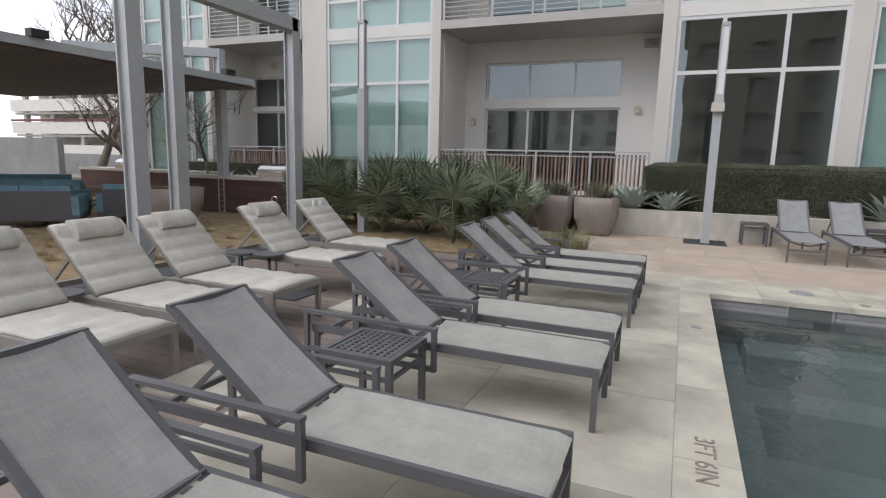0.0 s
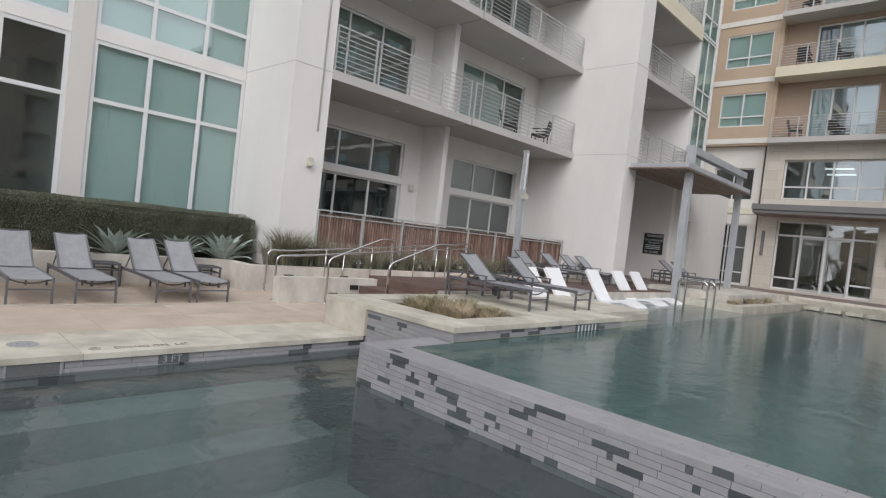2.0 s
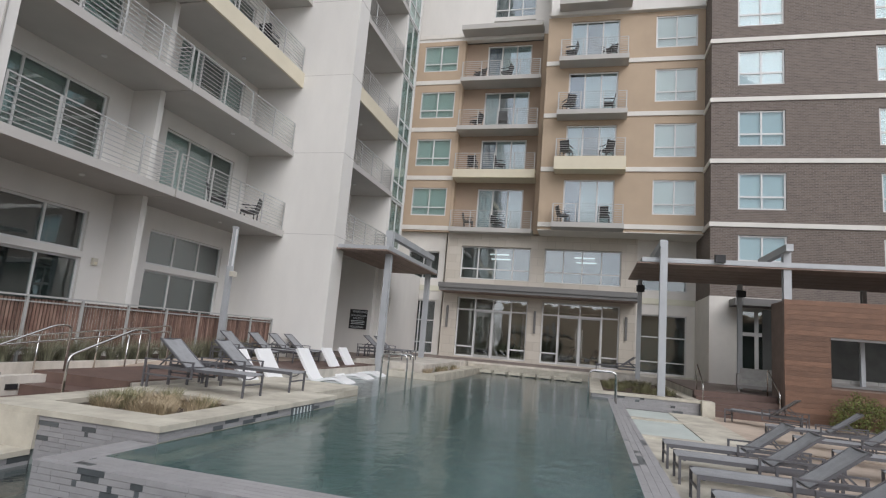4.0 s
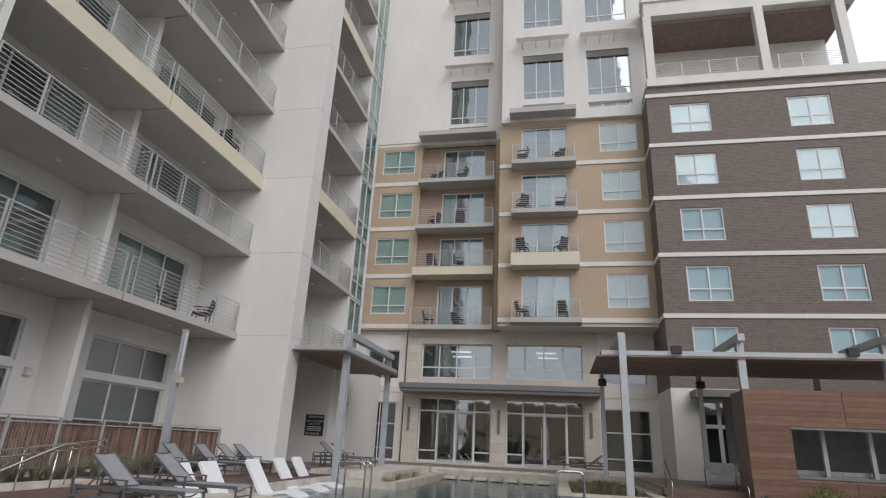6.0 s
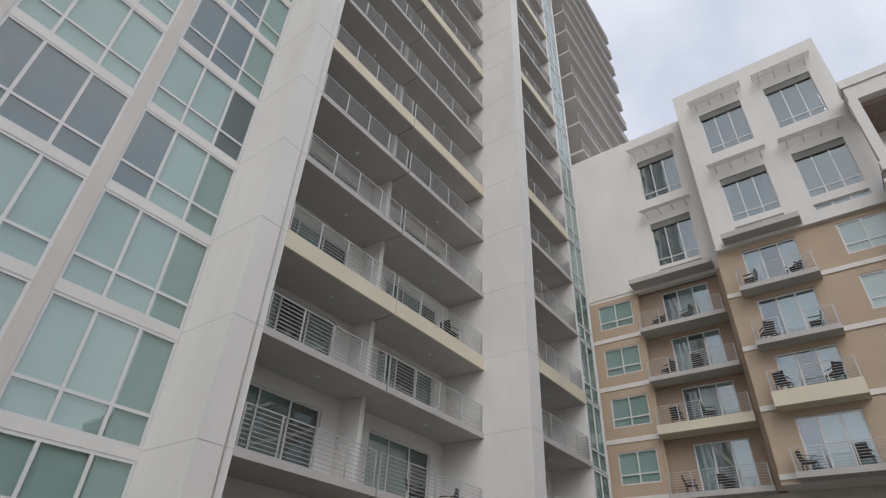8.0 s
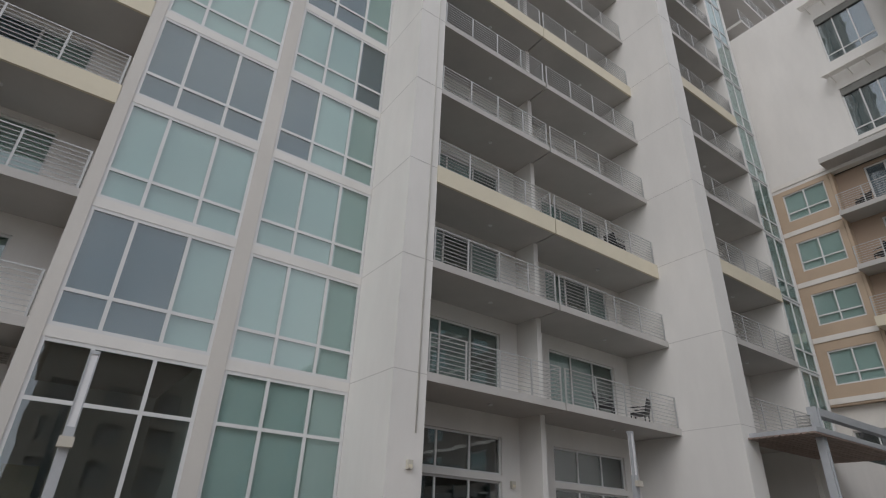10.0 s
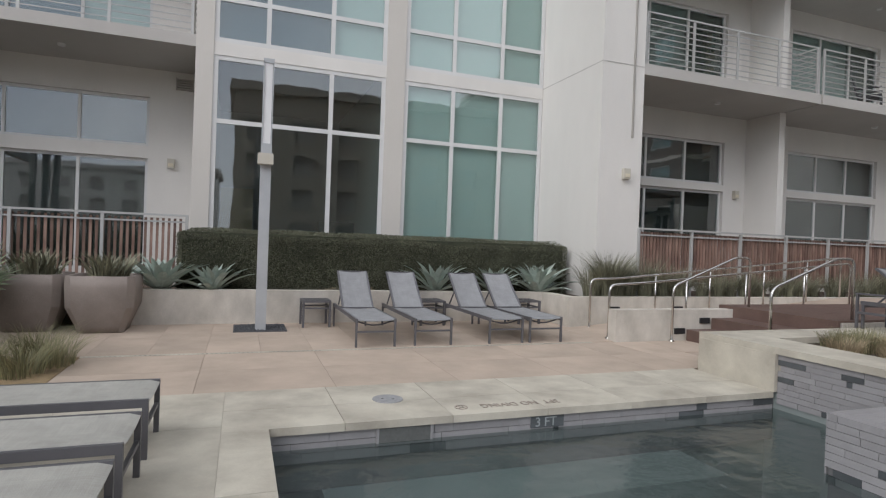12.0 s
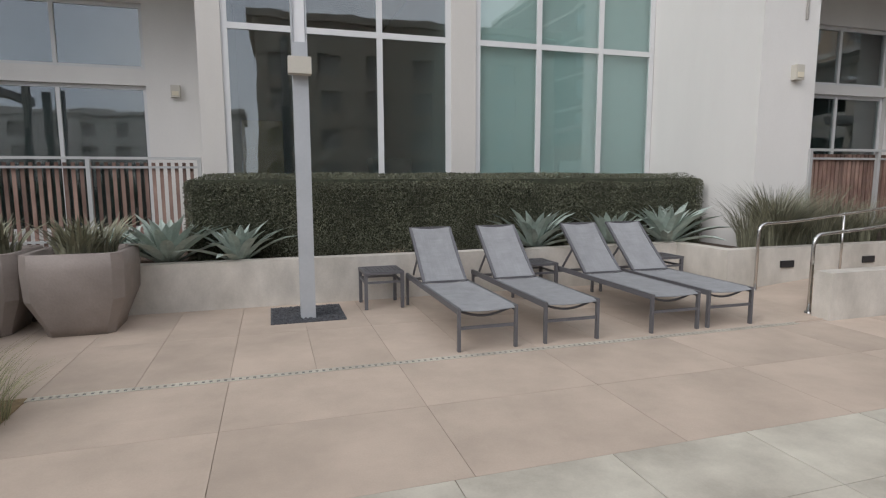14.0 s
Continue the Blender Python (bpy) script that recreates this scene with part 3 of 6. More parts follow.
for y in (3.94, -0.75):
    part("sconce", soften(boxes((30.9, 31.0, y - 0.06, y + 0.06, 2.3, 3.5)), 0.02), CANOPY, tan)
part("vent", boxes(*[(31.3, 31.35, 11.65, 12.15, 3.0 + 0.14 * i, 3.09 + 0.14 * i) for i in range(5)]), TRIM, tan)

# upper storeys: plain bay, recessed balcony bay, proud balcony bay, window bay
lv = [7.7 + T * k for k in range(5)]


def tan_bay(u_hi, u_lo, face, material, wins, doors, z1):
    hs = [(w[0], w[1], z + w[2], z + w[3]) for z in lv[:4] for w in (*wins, *doors)]
    part("wall", wall_holes("x", face, 0.3, u_lo, u_hi, 7.7, z1, hs), material, tan)
    for i, z in enumerate(lv[:4]):
        for w in wins:
            window(tan, "x", face, w[0], w[1], z + w[2], z + w[3], [0.5], [0.3], G_TEAL if w[0] > 5 else G_CLEAR, BLIND if w[0] > 5 else CURTAIN, inset=0.04, fw=0.07)
        for w in doors:
            window(tan, "x", face, w[0], w[1], z + w[2], z + w[3], [1 / 3, 2 / 3], [], G_BLUE, [CURTAIN, ROOM, CURTAIN] if (i + int(w[0])) % 2 else [CURTAIN, CURTAIN, BLIND_BLUE], inset=0.08, fw=0.08, name="sliding_door")


tan_bay(12.3, 9.15, XT, TAN, [(11.55, 9.42, 0.95, 2.63)], [], 19.6)
tan_bay(9.15, 4.35, XT + 0.5, TAN_DARK, [], [(7.7, 5.03, 0.25, 2.72)], 19.6)
XR = 29.4   # face of the proud bay
tan_bay(3.92, -4.3, XR, TAN, [(-1.72, -3.76, 0.92, 2.72)], [(2.68, 0.12, 0.3, 2.7)], 19.7)
part("wall", boxes((XT - 0.25, 36, 3.93, 4.3, 7.7, 19.6), (XR + 0.31, XT, 3.8, 3.92, 7.7, 19.7), (XT + 0.01, 40, 9.0, 9.14, 7.7, 19.6)), TAN, tan)
part("soffit", boxes((XR, XT + 0.5, -4.3, 3.92, 7.654, 7.696)), TRIM, tan)
for k, z in enumerate(lv):
    part("band", boxes((XT - 0.05, XT, 9.15, 12.3, z + 0.09, z + 0.35)), TRIM, tan)
    part("band", boxes((XR - 0.07, XR, -4.3, 3.92, z + 0.14, z + 0.38)), TRIM, tan)
    cream = k == 1
    if k < 4:
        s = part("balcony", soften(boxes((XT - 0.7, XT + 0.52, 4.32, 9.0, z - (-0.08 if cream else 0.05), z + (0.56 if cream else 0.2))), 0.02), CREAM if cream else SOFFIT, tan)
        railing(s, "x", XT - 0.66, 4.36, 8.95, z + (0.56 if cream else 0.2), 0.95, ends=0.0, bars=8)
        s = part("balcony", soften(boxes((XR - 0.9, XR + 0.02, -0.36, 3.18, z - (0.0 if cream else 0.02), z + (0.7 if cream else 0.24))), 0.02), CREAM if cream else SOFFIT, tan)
        railing(s, "x", XR - 0.86, -0.32, 3.14, z + (0.7 if cream else 0.24), 0.95, ends=0.85, bars=8)
    else:
        part("awning", boxes((XT - 0.9, XT + 0.55, 4.32, 9.1, z + 0.1, z + 0.4)), SOFFIT, tan)
        part("awning", boxes((XR - 1.0, XR + 0.02, -0.45, 3.3, z + 0.2, z + 0.5)), SOFFIT, tan)
# white top storeys
XW = 29.15   # face of the white block
tops = [(7.36, 4.88, 21.0, 24.25), (7.36, 4.88, 26.25, 29.7), (7.36, 4.88, 20.4, 20.75)]
part("wall", wall_holes("x", XT, 0.4, 3.8, 12.6, 19.6, 32.0, tops), STUCCO, tan)
mids = [(a, b, c, d) for a, b in ((2.58, 0.16), (-1.18, -3.62)) for c, d in ((21.25, 24.35), (26.43, 29.8))]
part("wall", wall_holes("x", XW, 0.4, -4.5, 3.8, 19.72, 32.3, mids + [(2.58, 0.16, 20.5, 20.85), (-1.18, -3.62, 20.4, 20.75)]), STUCCO, tan)
mids += [(2.58, 0.16, 20.5, 20.85), (-1.18, -3.62, 20.4, 20.75)]
part("wall", boxes((XW + 0.4, 45, 3.6, 3.8, 19.72, 32.3), (XT + 0.4, 45, 3.82, 12.6, 31.8, 32.0), (XW + 0.4, 45, -4.4, 3.6, 32.1, 32.3), (XW + 0.4, 45, -4.5, -4.4, 19.72, 32.3), (XR, XW + 0.4, -4.3, 3.78, 19.7, 19.72)), STUCCO, tan)
for f, group_ in ((XT, tops), (XW, mids)):
    for h in group_:
        tall = h[3] - h[2] > 1
        window(tan, "x", f, *h, [1 / 3, 2 / 3], [0.16] if tall else [], G_BLUE, ROOM_MID, inset=0.12, fw=0.06, frame_mat=FRAME)
        if tall:
            s = part("sunshade", boxes(*[(f - 1.0 + 0.125 * i, f - 0.96 + 0.125 * i, h[1] - 0.35, h[0] + 0.35, h[3] + 0.55 + 0.06 * i, h[3] + 0.60 + 0.06 * i) for i in range(9)], *[(f - 1.0, f, h[1] + (h[0] - h[1]) * j / 3 - 0.02, h[1] + (h[0] - h[1]) * j / 3 + 0.02, h[3] + 0.5, h[3] + 0.56) for j in range(4)]), TRIM, tan, "slatted sunshade")
            # dark strip over the window top: the sunshade's shadow, put in as colour
            part("blind", boxes((f + 0.05, f + 0.12, h[1], h[0], h[3] - 0.45, h[3])), ROOM_MID, tan)
# dark block behind the panes, in place of shaded rooms
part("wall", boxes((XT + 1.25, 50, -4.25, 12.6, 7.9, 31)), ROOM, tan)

solid("street_wall", boxes((43, 43.3, -22, 30, 0, 9)), mat("pale_green_render", (0.34, 0.34, 0.25), 0.9, var=0.15, scale=0.4), "plain pale rendered wall across the street", "wall")
# ---- brick wing ----
brick = thing("brick_building", "dark brown brick apartment wing with white bands", "building", kind="structure")
XB = 27.8
bz = [7.65 + 3.02 * k for k in range(5)]
cols_b = [(-5.27, -7.26), (-10.95, -12.95), (-16.6, -18.6), (-22.3, -24.3)]
hb = [(a, b, z + 0.92, z + 2.67) for z in bz[:4] for a, b in cols_b] + [(a, b, 5.6, 7.38) for a, b in cols_b]
part("wall", wall_holes("x", XB, 0.4, -45, -4.2, 4.55, 20.5, hb), BRICKWALL, brick, "running-bond brown brickwork")
part("wall", boxes((XB, 31.4, -4.2, -4.12, 4.55, 20.5)), BRICKWALL, brick)
# dark filler block; room shade behind the brick front is in its colour
part("wall", boxes((XB + 0.9, 50, -45, -4.3, 4.3, 20.4)), ROOM, brick)
for h in hb:
    window(brick, "x", XB, *h, [0.5], [0.35], G_BRICK, BLIND, inset=0.06, fw=0.08)
for z in bz:
    part("band", boxes((XB - 0.06, XB, -45, -4.12, z + 0.1, z + 0.31), (XB - 0.06, 29.4, -4.12, -4.06, z + 0.1, z + 0.31)), TRIM, brick)
part("wall", wall_holes("x", XB - 0.02, 0.4, -45, -4.2, DK, 4.55, [(-5.25, -6.85, DK, 4.1), (-9.2, -14, 0.9, 4.0)]), TRIM, brick, "cream cast-stone base")
part("wall", boxes((XB, 32, -4.2, -4.1, DK, 4.55)), TRIM, brick)
window(brick, "x", XB, -5.25, -6.85, DK, 4.1, [0.5], [0.66], G_DARK, ROOM_MID, inset=0.15, fw=0.16, back_gap=0.5, name="door")
window(brick, "x", XB, -9.2, -14, 0.9, 4.0, [0.33, 0.66], [], G_DARK, ROOM_MID, inset=0.15, fw=0.07, back_gap=0.5)
part("canopy", boxes((XB - 1.2, XB, -12, -4.9, 4.1, 4.4)), CANOPY, brick)
# roof terrace with a deep white frame
part("wall", boxes((XB + 3.0, XB + 3.3, -14.8, -4.3, 20.5, 25.0)), TRIM, brick)
part("terrace_frame", boxes((XB - 0.1, XB + 0.6, -15.2, -4.35, 25.2, 26.15), (XB - 0.2, XB + 0.7, -15.4, -4.25, 26.15, 26.7), (XB + 0.6, 45, -15.2, -14.8, 25.2, 26.15), (XB + 0.6, 45, -14.8, -4.4, 26.4, 26.6), *[(XB - 0.1, XB + 0.4, y - 0.22, y + 0.22, 21.0, 25.2) for y in (-4.5, -10.3, -14.3)], (XB - 0.15, XB + 0.5, -45, -4.2, 20.5, 21.0)), STUCCO, brick, "white framed roof terrace")
part("ceiling", boxes((XB + 0.4, XB + 6.2, -15, -4.4, 25.0, 25.2)), CEDAR_DARK, brick)
for y0, y1 in ((-10.3, -4.7), (-14.3, -10.9)):
    railing(brick, "x", XB + 0.02, y0, y1, 21.0, 1.0)

# ---- decks, walls, planters round the pools ----
deck_end = thing("timber_terrace", "raised brown timber deck at the lobby end", "deck", kind="structure")
part("deck_body", boxes((27.62, 31.4, 0.9, 6.7, 0.1, DK - 0.03), (19.9, 31.4, 6.7, 14.0, 0.1, DK - 0.03), (20.7, 31.4, -30, -2.3, 0.1, DK - 0.03), (19.2, 31.4, -2.3, 0.9, 0.05, 0.3), (27.55, 31.4, -2.3, 0.9, 0.3, DK)), CONC, deck_end)
part("deck_boards", boxes(*[(19.6, 31.4, 9.3 + 0.15 * i, 9.443 + 0.15 * i, DK - 0.03, DK) for i in range(20)], *[(20.7, 28.7, -12 + 0.15 * i, -11.857 + 0.15 * i, DK - 0.03, DK) for i in range(65)], *[(27.62, 31.0, 0.9 + 0.6 * i, 1.49 + 0.6 * i, DK - 0.03, DK) for i in range(14)]), DECK, deck_end)
part("step", boxes(*[(19.4 + 0.33 * i, 20.75, -4.7, -2.3, 0.0, 0.175 * (i + 1)) for i in range(4)]), DECK_RED, deck_end, "red-brown timber steps")
# timber deck behind the raised planter, with its steps
deck_n = thing("timber_deck", "raised red-brown timber deck beside the ramp", "deck", kind="structure")
part("deck_body", boxes((8.4, 19.6, 8.4, 10.35, 0.02, 0.5)), CONC, deck_n)
part("deck_boards", boxes(*[(8.35, 19.6, 8.42 + 0.15 * i, 8.563 + 0.15 * i, 0.5, 0.53) for i in range(13)], (8.3, 8.35, 8.4, 10.37, 0.0, 0.53), (8.3, 19.6, 10.37, 10.42, 0.0, 0.53)), DECK_RED, deck_n)
part("step", boxes((7.3, 8.3, 8.45, 10.08, 0, 0.175), (7.8, 8.3, 8.45, 10.08, 0.175, 0.35)), DECK_RED, deck_n)


# ---- paving, walls, planters ----
def tri_strip(bm, pts, widths, side, fold=0.0):
    """A tapering blade along points; side is its width direction."""
    side = Vector(side).normalized()
    prev = None
    for p, w in zip(pts, widths):
        p = Vector(p)
        row = [bm.verts.new(p - side * w / 2), bm.verts.new(p + Vector((0, 0, -fold * w))), bm.verts.new(p + side * w / 2)]
        if prev:
            for k in range(2):
                bm.faces.new((prev[k], prev[k + 1], row[k + 1], row[k]))
        prev = row


def leaf_mat(name, col, rand=0.2, rough=0.55, var=0.25, scale=6, spec=0.35):
    m = mat(name, col, rough, var=var, scale=scale, fine=40, bump=0.1, rand=0.06, spec=spec)
    nt = m.node_tree
    bs = nt.nodes["Principled BSDF"]
    geo, hsv = nt.nodes.new("ShaderNodeNewGeometry"), nt.nodes.new("ShaderNodeHueSaturation")
    rng = nt.nodes.new("ShaderNodeMapRange")
    rng.inputs["To Min"].default_value, rng.inputs["To Max"].default_value = 1 - rand * 1.6, 1 + rand * 1.6
    link(nt, geo.outputs["Random Per Island"], rng.inputs["Value"])
    link(nt, rng.outputs[0], hsv.inputs["Value"])
    src = bs.inputs["Base Color"].links[0].from_socket
    link(nt, src, hsv.inputs["Color"])
    link(nt, hsv.outputs[0], bs.inputs["Base Color"])
    return m


HEDGE_LEAF = leaf_mat("hedge_leaf", (0.125, 0.128, 0.085), 0.27, scale=2.2, var=0.35)
# near-black core colour stands in for the shade deep between the leaves
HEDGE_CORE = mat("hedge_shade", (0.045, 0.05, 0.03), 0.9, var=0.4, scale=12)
AGAVE = leaf_mat("agave_leaf", (0.41, 0.475, 0.42), 0.12, var=0.18, scale=9)
PALM = leaf_mat("palmetto_leaf", (0.135, 0.165, 0.10), 0.42, var=0.2)
REED = leaf_mat("grey_green_strap_leaf", (0.215, 0.212, 0.145), 0.32)
DRY = leaf_mat("dry_straw_grass", (0.40, 0.32, 0.21), 0.25)
MIXED = leaf_mat("half_green_grass", (0.215, 0.205, 0.11), 0.3)
LAWN = mat("dormant_lawn", (0.26, 0.19, 0.105), 0.95, var=0.35, scale=5, fine=80, bump=0.8)

pav = thing("patio_paving", "pinkish square concrete pavers with tight joints", "paving", kind="structure")
part("bedding", boxes((-1.3, 6.15, 8.36, 12.55, -0.09, -0.010), (-4.1, -1.3, 10.19, 12.55, -0.09, -0.010), (6.15, 8.6, 8.3, 12.0, -0.09, -0.012), (5.1, 28.6, -14, 0.05, -0.09, -0.022)), mat("joint_sand", (0.40, 0.325, 0.265), 0.95, var=0.15), pav)
G = 0.623
for i in range(-7, 12):
    for y0, y1 in ((8.36, 9.26), (9.26, 10.11), (10.19, 11.35), (11.35, 12.55)):
        x0 = 0.265 + G * i
        if (x0 > 5.9 and y0 < 8.9) or (i < -2 and y0 < 10.15):
            continue
        wide = 2 if y1 < 10.15 and x0 < 5.0 else 1
        if wide == 2 and i % 2:
            continue
        piece("paver", (wide * G - 0.0035, y1 - y0 - 0.0035, 0.06), (x0 + wide * G / 2, (y0 + y1) / 2, -0.032), PATIO, pav, 0.001)
for i in range(12):
    for j in range(9):
        piece("paver", (1.192, 0.892, 0.06), (13.9 + 1.2 * i, -2.9 - 0.9 * j, -0.032), PATIO, pav, 0.0015)
drain = thing("slot_drain", "narrow pale perforated channel drain in the paving", "drain", kind="structure")
part("channel", boxes((-1.0, 5.6, 10.115, 10.185, -0.05, -0.006)), GROUT, drain)
part("grate", boxes((-1.0, 5.6, 10.115, 10.13, -0.03, 0.0), (-1.0, 5.6, 10.17, 10.185, -0.03, 0.0), *[(-1.0 + 0.05 * i, -0.972 + 0.05 * i, 10.13, 10.17, -0.03, -0.001) for i in range(132)]), COPING, drain)

cop = thing("pool_coping", "pale smooth stone slabs round the pool", "paving", kind="structure")
part("bedding", boxes((-1.9, 0.55, -8, 8.35, -0.09, -0.008), (0.55, 5.8, 7.7, 8.35, -0.09, -0.008)), mat("pale_joint", (0.46, 0.415, 0.355), 0.95, var=0.1), cop)
for j in range(13):
    y0 = -7.0 + 1.2 * j
    y1 = min(y0 + 1.2, 8.36)
    for x0, x1 in ((-1.9, -0.66), (-0.66, 0.53)):
        if y1 - y0 > 0.1:
            piece("slab", (x1 - x0 - 0.004, y1 - y0 - 0.004, 0.06), ((x0 + x1) / 2, (y0 + y1) / 2, -0.03), COPING, cop, 0.002)
for j in range(12):
    y1 = 7.27 - 1.05 * j
    piece("lip", (0.32, 1.046, 0.06), (0.69, y1 - 0.522, -0.03), COPING, cop, 0.008)
for i in range(6):
    x0 = 0.53 + 0.875 * i
    piece("lip", (0.871, 0.5, 0.06), (x0 + 0.435, 7.52, -0.03), COPING, cop, 0.008)
    piece("slab", (0.869, 0.582, 0.06), (x0 + 0.435, 8.065, -0.03), COPING, cop, 0.002)
# waterline tiles under the coping
wt = thing("waterline_tiles", "grey porcelain tiles at the waterline", "tile", kind="structure")
part("backing", boxes((0.83, 5.83, 7.31, 7.5, -0.5, -0.061), (0.80, 0.835, -6, 7.31, -0.5, -0.061)), GROUT, wt)
rt = random.Random(9)


def tile_row(parent, axis, fixed, a, b, z0, z1, out, dark=0.13, flat=None, gap=0.0035):
    """One course of long thin tiles of changing length; flat: the course lies level, out is its top."""
    u, since = a, 0
    while u < b - 0.05:
        ln = rt.choice((0.16, 0.24, 0.34, 0.44, 0.6))
        since += 1
        is_dark = since > 1 and rt.random() < dark * 1.7
        since = 0 if is_dark else since
        ln = min(rt.choice((0.05, 0.13, 0.2, 0.3)) if is_dark else ln, b - u)
        c = u + ln / 2
        t = 0.012
        h = z1 - z0 - gap
        if axis == "y":
            piece("tile", (t, ln - gap, h), (fixed - out * t / 2, c, (z0 + z1) / 2), TILE_DARK if is_dark else TILE, parent)
        else:
            piece("tile", (ln - gap, t, h), (c, fixed - out * t / 2, (z0 + z1) / 2), TILE_DARK if is_dark else TILE, parent)
        u += ln


def tile_flat(parent, axis, a, b, v0, v1, z, dark=0.1, gap=0.0035):
    u = a
    while u < b - 0.05:
        ln = rt.choice((0.24, 0.34, 0.44, 0.6))
        is_dark = rt.random() < dark
        ln = min(rt.choice((0.2, 0.32)) if is_dark else ln, b - u)
        c, w = u + ln / 2, v1 - v0 - gap
        size, at = ((w, ln - gap, 0.012), ((v0 + v1) / 2, c, z + 0.006)) if axis == "y" else ((ln - gap, w, 0.012), (c, (v0 + v1) / 2, z + 0.006))
        piece("tile", size, at, TILE_DARK if is_dark else TILE, parent)
        u += ln


for z in (-0.135, -0.21, -0.285):
    tile_row(wt, "x", 7.31, 0.85, 5.8, z, z + 0.073, 1, 0.06)
    tile_row(wt, "y", 0.835, -2.5, 7.3, z, z + 0.073, -1, 0.05)

weir = thing("infinity_edge_wall", "tiled infinity-edge wall between the two pools, grey with charcoal accents", "wall", kind="structure")
WX0, WX1, WY = 4.65, 5.06, 5.91
part("core", boxes((WX0 + 0.012, WX1, -6, WY - 0.012, -1.4, WU - 0.014), (WX1, 5.82, 5.57, WY - 0.012, -1.4, WU - 0.014), (WX1, 19.0, 0.062, SOUTH, -1.4, WU - 0.014), (18.6, 19.0, SOUTH, SOUTH + 0.02, -1.4, 0.2)), GROUT, weir)
CH = 0.056
for k in range(9):
    z1 = WU - CH * k
    tile_row(weir, "y", WX0 + 0.012, -1.2, WY, z1 - CH, z1, 1, 0.2)
    tile_row(weir, "x", WY, WX0, 5.8, z1 - CH, z1, -1, 0.15)
    if k < 4:
        tile_row(weir, "x", 0.062, WX1, 12, z1 - CH, z1, 1, 0.12)
for k in range(5):
    v = WX0 + 0.088 * k
    tile_flat(weir, "y", -1.2 if k < 4 else 0.41, WY - (0 if k < 1 else 0.352), v, v + 0.088, WU - 0.014, 0.06)
for k in range(4):
    tile_flat(weir, "x", WX0 + 0.088, 5.79, WY - 0.088 * (k + 1), WY - 0.088 * k, WU - 0.014, 0.05)
    tile_flat(weir, "x", WX1 - 0.4, 18.9, 0.05 + 0.092 * k, 0.142 + 0.092 * k, WU - 0.014, 0.1)

# raised planter at the pool corner: pale top, tiled sides, grass inside
plr = thing("raised_planter", "raised pool planter with a pale stone rim and tiled sides", "planter", kind="structure")
PX, PY0, PY1 = 5.80, 5.54, 8.28   # west face, pool side and far side of the planter
part("core", boxes((PX + 0.02, PX + 0.56, PY0 + 0.04, PY1 - 0.04, 0, PL - 0.07), (PX + 0.56, 8.19, PY0 + 0.04, PY0 + 0.5, 0, PL - 0.07), (PX + 0.56, 8.19, PY1 - 0.53, PY1 - 0.04, 0, PL - 0.07), (8.19, 10.3, PY0 + 0.04, PY1 - 0.04, 0, PL - 0.07), (10.3, 12.4, 6.0, PY1 - 0.04, 0, PL - 0.07)), COPING, plr)
for bx in ((PX - 0.02, PX + 0.58, PY0, PY1), (PX + 0.584, 8.14, PY0, PY0 + 0.5), (PX + 0.584, 8.14, PY1 - 0.55, PY1), (8.144, 9.24, PY0, PY1), (9.244, 10.3, PY0, PY1), (10.304, 12.4, 6.0, PY1)):
    piece("cap", (bx[1] - bx[0], bx[3] - bx[2], 0.07), ((bx[0] + bx[1]) / 2, (bx[2] + bx[3]) / 2, PL - 0.035), COPING, plr, 0.01)
part("cheek", boxes((PX - 0.03, PX + 0.02, 7.26, PY1 - 0.01, 0, PL - 0.07)), COPING, plr)
part("soil", boxes((PX + 0.56, 8.19, PY0 + 0.44, PY1 - 0.53, 0.1, PL - 0.09)), SOIL, plr)
for k in range(9):
    z1 = PL - 0.07 - 0.056 * k
    tile_row(plr, "y", PX + 0.02, PY0 + 0.04, 7.26, z1 - 0.056, z1, 1, 0.2)
    if k < 2:
        tile_row(plr, "x", PY0 + 0.04, PX + 0.02, 10.3, z1 - 0.056, z1, 1, 0.12)

# sun shelf with its white floor
solid("sun_shelf", boxes((10.3, 18.6, 5.47, 5.72, -1.4, WU - 0.04), (10.3, 18.6, 5.72, 9.3, -0.2, WU - 0.03)), mat("white_shelf_plaster", (0.62, 0.63, 0.62), 0.7, var=0.06), "pale shallow sun shelf just under the water", "pool")
pl2 = thing("stone_edge_planter", "low pale stone planter along the pool side", "planter", kind="structure")
part("rim", soften(boxes((18.6, 27.3, 5.9, 6.25, 0, PL), (18.6, 18.9, 6.25, 7.6, 0, PL), (18.9, 27.3, 7.4, 7.75, 0, PL), (24.8, 27.3, 6.25, 7.4, 0, PL), (12.4, 19.4, 9.3, 9.6, 0, PL)), 0.01), COPING, pl2)
part("soil", boxes((18.9, 24.8, 6.25, 7.4, 0, PL - 0.08)), SOIL, pl2)
plR = thing("tiled_planter", "raised planter with tiled front and pale stone rim", "planter", kind="structure")
part("rim", soften(boxes((18.95, 19.35, -2.25, 0.95, PL - 0.08, PL), (19.35, 27.5, 0.55, 0.95, 0, PL), (19.35, 27.5, -2.25, -1.85, 0, PL), (18.75, 19.4, -2.6, -2.25, 0, PL)), 0.01), COPING, plR)
part("core", boxes((19.0, 19.35, -2.25, 0.93, 0, PL - 0.08)), GROUT, plR)
part("soil", boxes((19.35, 27.5, -1.85, 0.55, 0, PL - 0.08)), SOIL, plR)
for k in range(5):
    z1 = PL - 0.08 - 0.072 * k
    tile_row(plR, "y", 19.0, -2.2, 0.9, z1 - 0.072, z1, 1, 0.12)
